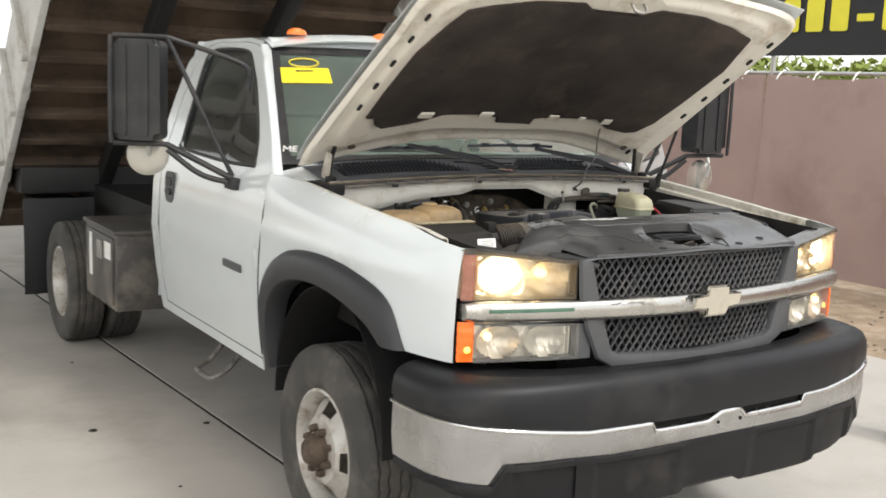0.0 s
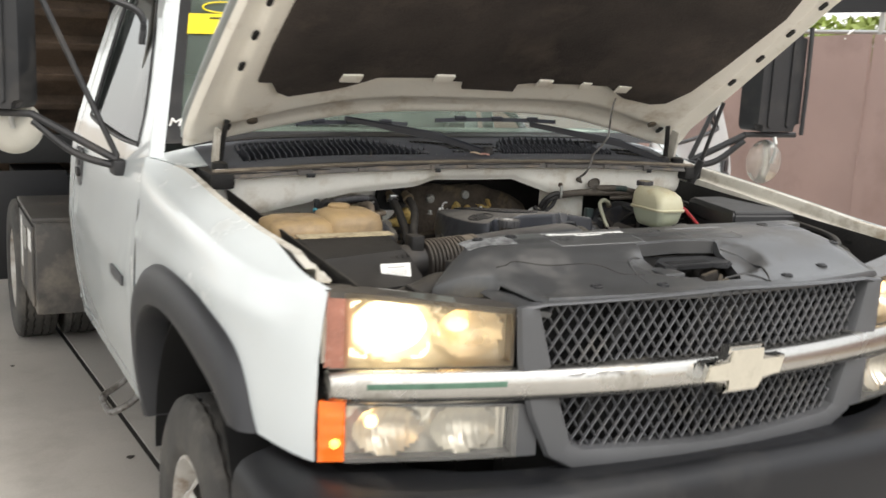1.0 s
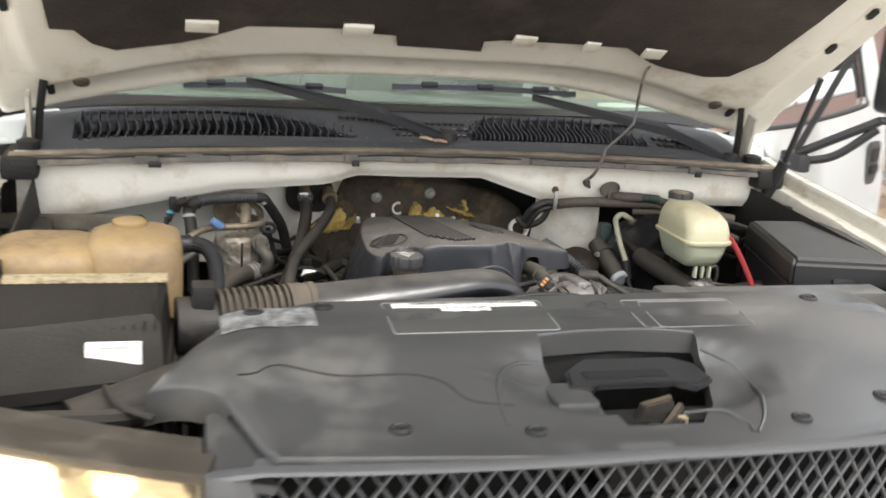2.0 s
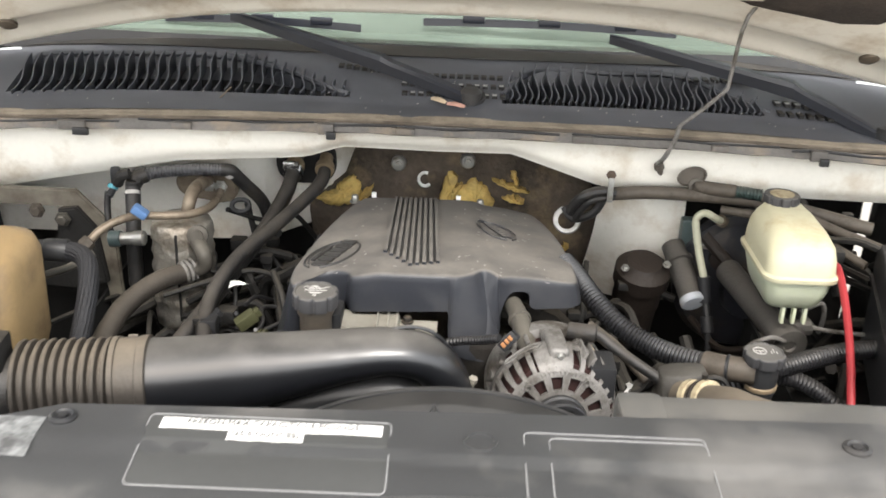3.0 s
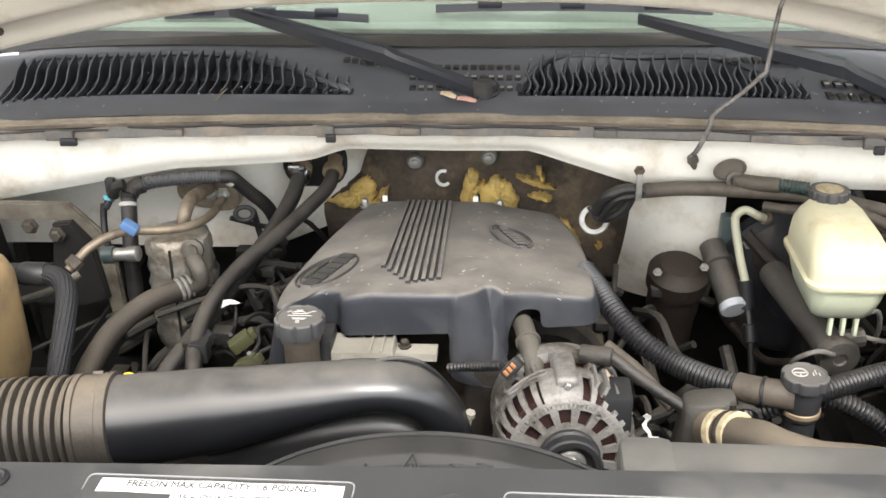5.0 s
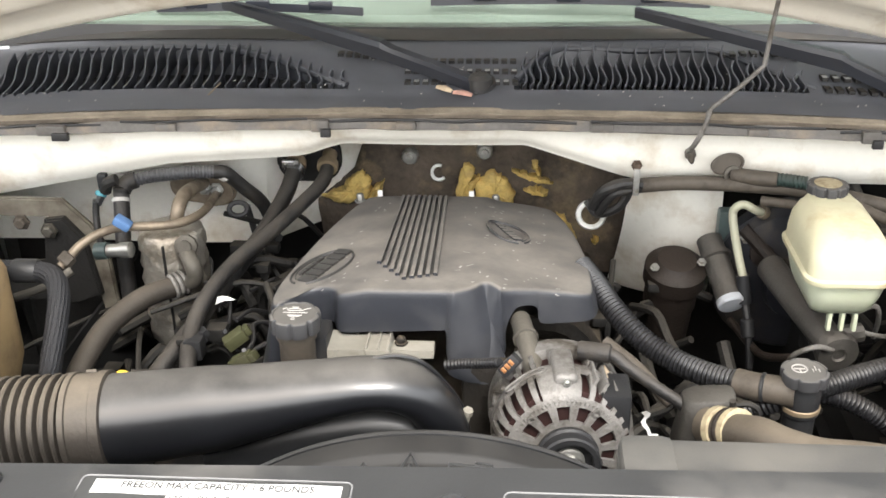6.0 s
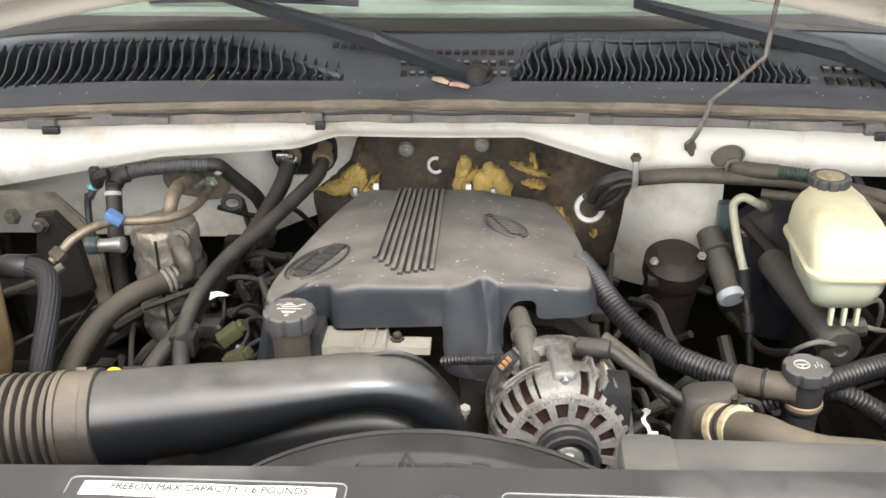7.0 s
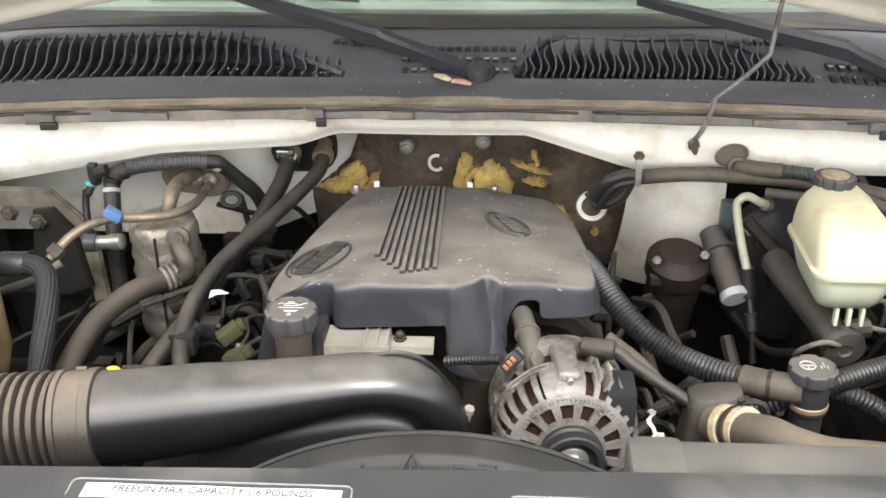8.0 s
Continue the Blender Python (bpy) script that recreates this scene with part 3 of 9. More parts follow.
for x, y, s in ((-0.819, 2.50, 0.016), (-1.346, 2.62, 0.02), (-1.6, 1.6, 0.009), (-1.15, 3.9, 0.01), (-1.9, 2.9, 0.008), (-1.2, 1.75, 0.008), (-0.74, 2.42, 0.008)):
    c = bmesh.new()
    bmesh.ops.create_icosphere(c, subdivisions=1, radius=s)
    for v in c.verts:
        v.co = Vector((v.co.x * rng.uniform(0.7, 1.6), v.co.y * rng.uniform(0.7, 1.3), v.co.z * 0.35))
    merge(b, c, Matrix.Translation((x, y, 0.003)))
tagged(part("clods", b, "dark"), "dark crumbs of dirt lying on the concrete", "dirt", kind="stuff")

# fence with brown screen fabric and a banner above
fence = thing("fence", "chain-link fence covered in faded brown screen fabric", "fence", (6.1, 4, 0))
FX = 6.1
PANELS = [(-6, -2.2), (-2.2, 1.6), (1.6, 5.05), (5.05, 9.2), (9.2, 13.4), (13.4, 18)]
for lo, hi in PANELS:
    b = surface(lambda u, v: (FX - 0.05 + 0.02 * math.sin(5 * u + 3 * v) + 0.012 * math.sin(23 * u) * (1 - v), lo + (hi - lo) * u, 0.03 + (1.93 + 0.02 * math.cos(4 * math.pi * u)) * v), 40, 14, 0.004)
    part("screen_panel", b, "screen", fence)
    b = bmesh.new()
    tube(b, [(FX + 0.05, lo, 0), (FX + 0.05, lo, 2.9)], 0.03)
    part("post", b, "galv", fence)
    b = bmesh.new()
    tube(b, [(FX - 0.055, lo + 0.01, 0.05), (FX - 0.055, lo + 0.015, 1.94)], 0.006, 6)
    part("hem", b, "screen", fence)
b = bmesh.new()
for z in (2.0, 2.86):
    tube(b, [(FX + 0.05, -6, z), (FX + 0.05, 18, z)], 0.02, 8)
part("rail", b, "galv", fence)
b = bmesh.new()
for k in range(50):
    y = -5 + k * 0.45
    tube(b, [(FX - 0.06, y, 1.93), (FX - 0.02, y, 1.985), (FX + 0.05, y + 0.01, 2.02)], 0.009, 6, 3)
tagged(part("tie", b, "paper", fence, "white plastic ties"), kind="stuff")
banner = thing("banner", "black vinyl banner with large yellow bars hung above the fence", "banner", (FX, 3.6, 2.15))
b = surface(lambda u, v: (FX - 0.02 + 0.012 * math.sin(9 * u), -1.2 + 8.4 * u, 2.17 + 0.72 * v), 30, 6, 0.004)
part("sheet", b, "banner", banner)
for k in range(5):
    b = bmesh.new()
    y = 4.80 - 0.285 * k
    if k == 3:
        prism(b, rounded(-0.09, 0.09, -0.035, 0.035, 0.01), 0, 0.006, Matrix.Translation((FX - 0.035, y, 2.52)) @ Matrix.Rotation(radians(-90), 4, "Y") @ Matrix.Rotation(radians(90), 4, "Z"))
    else:
        prism(b, rounded(-0.10, 0.10, -0.16, 0.16, 0.03), 0, 0.006, Matrix.Translation((FX - 0.035, y, 2.56)) @ Matrix.Rotation(radians(-90), 4, "Y") @ Matrix.Rotation(radians(90), 4, "Z"))
    part("yellow_bar", b, "banner_yellow", banner)
b = bmesh.new()
for k in range(60):
    y = -40 + 2.2 * k
    s = bmesh.new()
    bmesh.ops.create_icosphere(s, subdivisions=2, radius=1.6)
    for v in s.verts:
        v.co *= 1 + 0.35 * noise.noise(v.co * 1.7 + Vector((k, 0, 0)))
    merge(b, s, Matrix.Translation((34 + 3 * math.sin(k * 1.7), y, 0.9 + 0.4 * math.sin(k * 2.3))))
tagged(part("far_trees", b, "grass", smooth=60), "pale green bushes in the distance behind the fence", "bushes", kind="stuff")

# sunlit hedge close behind the fence
rl = random.Random(12)
verts, faces = [], []
for k in range(12000):
    y, z = rl.uniform(-3, 16), rl.uniform(1.5, 2.22 + 0.06 * math.sin(k * 0.37))
    c = Vector((rl.uniform(8.6, 9.5), y, z))
    a, e = Vector((rl.uniform(-1, 1), rl.uniform(-1, 1), rl.uniform(-1, 1))).normalized() * 0.085, Vector((rl.uniform(-1, 1), rl.uniform(-1, 1), rl.uniform(-1, 1))).normalized() * 0.045
    n0 = len(verts)
    verts += [c - a, c + e, c + a, c - e]
    faces.append((n0, n0 + 1, n0 + 2, n0 + 3))
for k in range(40):
    y = -3 + 0.48 * k
    n0 = len(verts)
    verts += [(9.0, y, 0), (9.03, y, 0), (9.03, y + 0.05, 1.9), (9.0, y + 0.05, 1.9)]
    faces.append((n0, n0 + 1, n0 + 2, n0 + 3))
me = bpy.data.meshes.new("hedge")
me.from_pydata(verts, [], faces)
hedge = part("hedge", me, "leaf")
tagged(hedge, "sunlit yellow-green hedge behind the fence", "hedge", kind="stuff")

# open canopy over the truck
canopy = thing("canopy", "open metal canopy roof on slim posts", "canopy", (-2, 2, 4.6), kind="structure")
b = surface(lambda u, v: (-9 + 11.5 * u, 0.5 + 21.5 * v, 4.7 + 0.02 * math.sin(u * 175)), 175, 2, 0.01)
part("roof_sheet", b, "roofing", canopy)
for k in range(8):
    b = bmesh.new()
    box(b, -9, 2.5, 0.6 + 3.0 * k, 0.72 + 3.0 * k, 4.42, 4.66)
    part("beam", b, "galv", canopy)
for x in (-8.8, 2.3):
    for y in (0.66, 11.16, 21.66):
        b = bmesh.new()
        box(b, x - 0.08, x + 0.08, y - 0.08, y + 0.08, 0, 4.5)
        part("post", b, "galv", canopy)

# ---- the truck ----
truck = thing("dump_truck", "white dump truck with open hood, raised bed and lit headlights", "truck", (0, 2.5, 0))


def half_raw(y, z):
    w = float(np.interp(z, [0.45, 0.6, 0.75, 0.95, 1.15, 1.30, 1.38, 1.83, 1.90], [0.925, 0.95, 0.975, 0.988, 0.983, 0.962, 0.94, 0.80, 0.74]))
    return w - float(np.interp(y, [0.1, 0.16, 0.25, 0.40, 0.62, 0.9], [0.17, 0.115, 0.075, 0.04, 0.012, 0]))


def half(y, z):
    """Half width of the body at a place along it and a height."""
    return sum(half_raw(y + dy, z + dz) for dy in (-0.05, -0.025, 0, 0.025, 0.05) for dz in (-0.06, -0.03, 0, 0.03, 0.06)) / 25


def ztop(y):
    return 1.25 + 0.1 * (y - 0.15) / 1.15


def fender_skin(y, z):
    t = ztop(y)
    u = min(1.0, max(0.0, (z - (t - 0.13)) / 0.13))
    roll = 0.085 * min(1, max(0, (y - 0.14) / 0.28)) * (1 - 0.8 * min(1, max(0, (y - 1.20) / 0.2)) ** 2)
    crease = 0.006 * math.exp(-((z - 1.14) / 0.03) ** 2)
    return (-(half(y, min(z, 1.2)) - roll * (1 - math.sqrt(max(0, 1 - u * u))) + crease), y, z)


ARCH_IN = [(1.335, 0.60), (1.34, 0.75), (1.29, 0.885), (1.15, 0.98), (0.93, 1.015), (0.72, 0.995), (0.56, 0.95), (0.47, 0.895)]
ARCH_OUT = [(1.395, 0.60), (1.405, 0.78), (1.365, 0.965), (1.20, 1.085), (0.93, 1.125), (0.66, 1.105), (0.46, 1.04), (0.37, 0.895)]
FEND_OUT = [(1.470, 0.60), (1.446, 0.95), (1.432, 1.15), (1.405, ztop(1.405)), (0.95, ztop(0.95)), (0.50, ztop(0.50)), (0.18, ztop(0.18) - 0.006), (0.186, 0.895)]


def fine_line(keys, n=6):
    return [(p.x, p.y) for p in smooth_path([(a, b, 0) for a, b in keys], n)]


both("front_fender", between([(p[0] + (q[0] - p[0]) * 0.35, p[1] + (q[1] - p[1]) * 0.35) for p, q in zip(fine_line(ARCH_IN, 5), fine_line(ARCH_OUT, 5))], [(Vector(a).lerp(Vector(b), k / 5)[0], Vector(a).lerp(Vector(b), k / 5)[1]) for a, b in zip(FEND_OUT, FEND_OUT[1:]) for k in range(5)] + [FEND_OUT[-1]], fender_skin, 1, 14, False, 0.003),
     "paint", truck, "white painted fender")

# black arch flare: a rolled strip round the wheel opening
ai, ao = fine_line(ARCH_IN, 6), fine_line(ARCH_OUT, 6)
rings = []
for p, q in zip(ai, ao):
    def at(t, o):
        y, z = p[0] + (q[0] - p[0]) * t, p[1] + (q[1] - p[1]) * t
        return (-(half(y, min(z, 1.2)) + o), y, z)
    rings.append([at(0.0, -0.06), at(0.0, 0.018), at(0.06, 0.028), at(0.3, 0.034), at(0.75, 0.03), at(0.93, 0.018), at(1.0, 0.003), at(0.9, -0.03)])
both("wheel_flare", loft(bmesh.new(), rings), "flare", truck, "dark grey plastic wheel flare")

# wheel house
b = surface(lambda u, v: (-0.95 + 0.42 * v, 0.91 + 0.44 * math.cos(math.pi * u), 0.50 + 0.50 * math.sin(math.pi * u)), 24, 4, 0.004)
surface(lambda u, v: (-0.55, 0.48 + 0.86 * u, 0.4 + 0.65 * v), 4, 4, 0.004, b)
both("wheel_house", b, "void", truck)

# inner flange along the fender's top, with stepped tabs
def flange(u, v):
    y = 0.30 + 0.99 * u
    x0 = fender_skin(y, ztop(y))[0]
    step = 0.006 * (1 if math.sin(u * 38) > 0.2 else 0)
    if v < 0.34:
        return (x0 + 0.022 * v / 0.34, y, ztop(y) - 0.002)
    if v < 0.67:
        return (x0 + 0.022 + 0.004, y, ztop(y) - 0.03 * (v - 0.34) / 0.33)
    return (x0 + 0.026 + (0.028 + step) * (v - 0.67) / 0.33, y, ztop(y) - 0.03 - 0.004)
both("fender_flange", surface(flange, 90, 9, 0.003), "flange_cream", truck, "cream painted inner flange with tabs")
b = surface(lambda u, v: (-fender_skin(0.30 + 0.95 * u, ztop(0.30 + 0.95 * u))[0] - 0.058 - 0.02 * v, 0.30 + 0.95 * u, ztop(0.30 + 0.95 * u) - 0.034 - 0.075 * v), 40, 6, 0.003)
rail = part("fender_rail", b, "flange_cream", truck, "cream painted inner fender rail with dark holes")
for u, v in ((0.12, 0.3), (0.30, 0.5), (0.46, 0.25), (0.62, 0.45), (0.80, 0.35)):
    y = 0.30 + 0.95 * u
    x = -fender_skin(y, ztop(y))[0] - 0.058 - 0.02 * v
    b = box(bmesh.new(), x - 0.008, x + 0.004, y - 0.016, y + 0.016, ztop(y) - 0.040 - 0.075 * v, ztop(y) - 0.026 - 0.075 * v, 0.004)
    part("rail_hole", b, "void", rail)


def cab_gap(z):
    return -(half(1.47, z) + 0.001)


# painted cowl corner between fender and windshield pillar
b = surface(lambda u, v: (-0.893 - 0.060 * u * u + (0.14 + 0.05 * u) * v, 1.27 + 0.15 * u, ztop(1.27 + 0.15 * u) - 0.003 + (0.012 + 0.030 * u) * v), 12, 10, 0.004)
both("cowl_corner", b, "paint", truck, "white painted cowl corner")

# dark shut line between fender and door
b = tube(bmesh.new(), [(cab_gap(z) + 0.002, 1.475 - 0.070 * (z - 0.605), z) for z in (0.62, 0.75, 0.9, 1.05, 1.2, 1.30, 1.35)], 0.0040, 6, 4)
part("shut_line", b, "void", truck)

# doors and cab sides
def cab_skin(y, z):
    return (-(half(max(y, 0.9), z) + 0.006 * math.exp(-((z - 1.0) / 0.04) ** 2)), y, z)


WINDOW = [(1.60, 1.372), (1.655, 1.49), (1.835, 1.69), (1.96, 1.79), (2.06, 1.836), (2.20, 1.852), (2.44, 1.855), (2.535, 1.842), (2.565, 1.80), (2.558, 1.625), (2.545, 1.42), (2.51, 1.383), (1.95, 1.365)]
DOOR = [(1.425, 1.36), (1.515, 1.49), (1.72, 1.69), (1.86, 1.815), (1.98, 1.868), (2.15, 1.886), (2.50, 1.888), (2.62, 1.87), (2.68, 1.80), (2.715, 1.62), (2.738, 1.30), (2.70, 0.605), (1.478, 0.605)]
CABOUT = [(1.95, 1.885), (2.12, 1.905), (2.53, 1.905), (2.70, 1.895), (2.80, 1.80), (2.84, 1.62), (2.86, 1.30), (2.80, 0.55), (1.478, 0.55)]


def door_parts(owner, turn=None, side=-1):
    """Door shell, glass, handle, belt seal; side -1 is the passenger's."""
    b = between(WINDOW, DOOR, cab_skin, 6, 16, True, 0.004)
    g = bmesh.new()
    f = g.faces.new([g.verts.new(Vector(cab_skin(y, z)) + Vector((0.012, 0, 0))) for y, z in WINDOW])
    bmesh.ops.triangulate(g, faces=[f])
    seal = bmesh.new()
    tube(seal, [Vector(cab_skin(y, z)) + Vector((0.002, 0, 0)) for y, z in WINDOW + WINDOW[:1]], 0.008, 8, 4)
    inside = bmesh.new()
    box(inside, -0.90, -0.86, 1.50, 2.70, 0.62, 1.36, 0.02)
    h = bmesh.new()
    hx = half(2.575, 1.19)
    m = Matrix.Translation((-hx - 0.002, 2.575, 1.19)) @ Matrix.Rotation(radians(-90), 4, "Y") @ Matrix.Rotation(radians(90), 4, "Z")
    prism(h, rounded(-0.06, 0.06, -0.075, 0.075, 0.03), -0.004, 0.006, m, 0.003)
    h2 = bmesh.new()
    prism(h2, rounded(-0.04, 0.04, -0.052, -0.006, 0.015), 0.0, 0.010, m, 0.003)
    prism(h2, rounded(-0.042, 0.042, 0.006, 0.035, 0.012), 0.0, 0.016, m, 0.005)
    badge = bmesh.new()
    bx = half(1.668, 0.952)
    prism(badge, rounded(-0.10, 0.10, -0.016, 0.016, 0.004), 0, 0.006, Matrix.Translation((-bx - 0.004, 1.72, 0.948)) @ Matrix.Rotation(radians(-90), 4, "Y") @ Matrix.Rotation(radians(90), 4, "Z"), 0.002)
    made = []
    for name, mesh, mat, label in (("door", b, "paint", "white painted cab door"), ("door_glass", g, "glass", ""), ("window_seal", seal, "black", ""), ("door_trim", inside, "seat", "grey inner door trim"),
                                   ("handle_plate", h, "grey", ""), ("door_handle", h2, "black", "black plastic door handle"), ("badge", badge, "grey", "grey plastic badge")):
        if side > 0:
            bmesh.ops.scale(mesh, vec=(-1, 1, 1), verts=mesh.verts)
        if turn is not None:
            bmesh.ops.transform(mesh, matrix=turn, verts=mesh.verts)
        made.append((name, mesh, mat, label))
    door = part(*made[0][:3], owner, made[0][3])
    for name, mesh, mat, label in made[1:]:
        p = part(name, mesh, mat, door, label)
        if name == "door_glass":
            p.visible_shadow = False
    return door


HINGE_L = Vector((0.955, 1.50, 0))
SWING = Matrix.Translation(HINGE_L) @ Matrix.Rotation(radians(-54), 4, "Z") @ Matrix.Translation(-HINGE_L)
door_parts(truck)
door_parts(truck, SWING, 1)

frame_in = [(a + (c - a) * 0.12, b_ + (d - b_) * 0.12) for (a, b_), (c, d) in zip(DOOR[4:], CABOUT)]
both("cab_side", between(frame_in, CABOUT, cab_skin, 7, 3, False, 0.004), "paint", truck, "white painted cab frame")


def roof(u, v):
    y, s = 1.925 + 0.935 * u, 2 * v - 1
    edge = 0.74 if y > 1.97 else 0.74 - (1.97 - y) * 0.05
    z = 1.945 - 0.05 * abs(s) ** 3 - 0.16 * max(0, (2.02 - y) / 0.22) ** 2 - 0.08 * max(0, (y - 2.6) / 0.26) ** 3
    return (edge * s, y, z)
part("roof", surface(roof, 24, 24, 0.006), "paint", truck, "white painted cab roof")
b = surface(lambda u, v: ((2 * u - 1) * float(np.interp(v, [0, 0.55, 1], [0.95, 0.93, 0.74])), 2.86, 0.6 + 1.30 * v), 10, 10, 0.005)
part("cab_back", b, "paint", truck)


# windshield: slanted and bowed, with a black border
def shield(u, v, out=0.0, grow=0.0):
    s = (2 * u - 1) * (1 + grow)
    vv = v * (1 + 2 * grow) - grow
    x = s * (0.895 - 0.165 * vv)
    return (x, 1.375 + 0.58 * vv + 0.07 * s * s * (1 - vv) - out * 0.62, 1.40 + 0.455 * vv + 0.012 * (1 - s * s) + out * 0.78)
ws = part("windshield", surface(lambda u, v: shield(u, v), 24, 12), "shield", truck, "green-tinted windshield")
ws.visible_shadow = False
edge_in = [(0.022, 0.05), (0.022, 0.5), (0.025, 0.94), (0.5, 0.955), (0.95, 0.94), (0.955, 0.5), (0.955, 0.05), (0.5, 0.04)]
edge_out = [(-0.01, -0.02), (-0.01, 0.5), (-0.01, 1.02), (0.5, 1.02), (1.01, 1.02), (1.01, 0.5), (1.01, -0.02), (0.5, -0.02)]
part("windshield_border", between(edge_in, edge_out, lambda a, c: shield(a, c, 0.004), 6, 2), "black", ws)
def pillar(u, v):
    """Broad pillar from the windshield's edge round to the door's front edge."""
    a = Vector(shield(0, -0.10 + 1.14 * u, 0.004))
    y = float(np.interp(a.z, [p[1] for p in DOOR[:5]], [p[0] for p in DOOR[:5]]))
    c = Vector(cab_skin(y + 0.006, a.z)) + Vector((-0.002, 0, 0))
    return a.lerp(c, v) + Vector((-0.016, -0.014, 0)) * math.sin(math.pi * v)
both("a_pillar", surface(pillar, 24, 8, 0.006), "paint", truck, "white painted windshield pillar", 60)
b = bmesh.new()
tube(b, [Vector(shield(u / 8, 1.03, 0.0)) + Vector((0, 0.02, 0.008)) for u in range(9)], 0.03, 8, 3)
part("header", b, "paint", truck)
# sticker on the glass
def on_shield(u0, u1, v0, v1, out):
    return surface(lambda u, v: shield(u0 + (u1 - u0) * u, v0 + (v1 - v0) * v, out), 6, 4, 0.0008)
tag = part("sticker", on_shield(0.021, 0.170, 0.673, 0.815, 0.006), "sticker", ws, "yellow paper sticker with written marks")
for k in range(5):
    b = tube(bmesh.new(), [shield(0.066 + 0.0105 * k + du, 0.775 + dv, 0.008) for du, dv in ((0, 0.0), (0.003, 0.012), (0.006, 0.002 * k), (0.008, 0.013), (0.010, 0.003))], 0.0022, 5, 3)
    part("ink_scribble", b, "ink", tag)
b = bmesh.new()
tube(b, [shield(0.096 + 0.046 * math.cos(a), 0.860 + 0.040 * math.sin(a), 0.008) for a in [k * math.pi / 8 for k in range(17)]], 0.003, 6, 2)
part("oval_mark", b, "sticker", ws)
me = text_mesh("ME", 0.05, Matrix.Translation(Vector(shield(0.018, 0.095, 0.009))) @ Matrix.Rotation(radians(-8), 4, "Z") @ Matrix.Rotation(radians(38), 4, "X"), 0.0005, 0.3)
part("paint_mark", me, "paper", ws, "white hand-painted letters")

# five clearance lamps
for x in (-0.60, -0.17, 0.0, 0.17, 0.60):
    b = bmesh.new()
    lathe(b, [(0.046, 0), (0.046, 0.008), (0.038, 0.022), (0.017, 0.031), (0, 0.033)], Matrix.Translation((x, 1.975, 1.925)) @ Matrix.Diagonal((1.0, 0.8, 0.9, 1)), 16)
    part("clearance_lamp", b, "amber_lit", truck, "lit amber roof clearance lamp")

# inside of the cab
b = bmesh.new()
box(b, -0.88, 0.88, 1.55, 2.84, 0.55, 0.65)
part("cab_floor", b, "chassis", truck)
b = bmesh.new()
box(b, -0.75, 0.75, 2.10, 2.65, 0.85, 1.05, 0.05)
box(b, -0.72, -0.08, 2.58, 2.74, 1.0, 1.55, 0.06)
box(b, 0.08, 0.72, 2.58, 2.74, 1.0, 1.55, 0.06)
part("bench_seat", b, "seat", truck, "grey cloth bench seat")
b = bmesh.new()
loft(b, [[(x, 1.42, 1.33), (x, 1.52, 1.425), (x, 1.74, 1.42), (x, 1.82, 1.34), (x, 1.80, 1.0), (x, 1.45, 1.0)] for x in (-0.82, -0.4, 0.4, 0.82)])
part("dashboard", b, "dash", truck, "dusty grey dashboard top")
b = bmesh.new()
tube(b, [(0.42 + 0.19 * math.cos(a), 1.86 + 0.06 * math.sin(a), 1.33 + 0.17 * math.sin(a)) for a in [k * math.pi / 10 for k in range(21)]], 0.014, 8, 2)
part("steering_wheel", b, "black", truck)
b = bmesh.new()
surface(lambda u, v: (0.535 + 0.20 * u + 0.02 * v, 1.455 + 0.12 * v, 1.374 + 0.085 * v - 0.03 * v * v + 0.004 * math.sin(6 * u)), 8, 4, 0.001, b)
tagged(part("paper_sheet", b, "paper"), "white paper sheet lying on the dashboard", "paper")

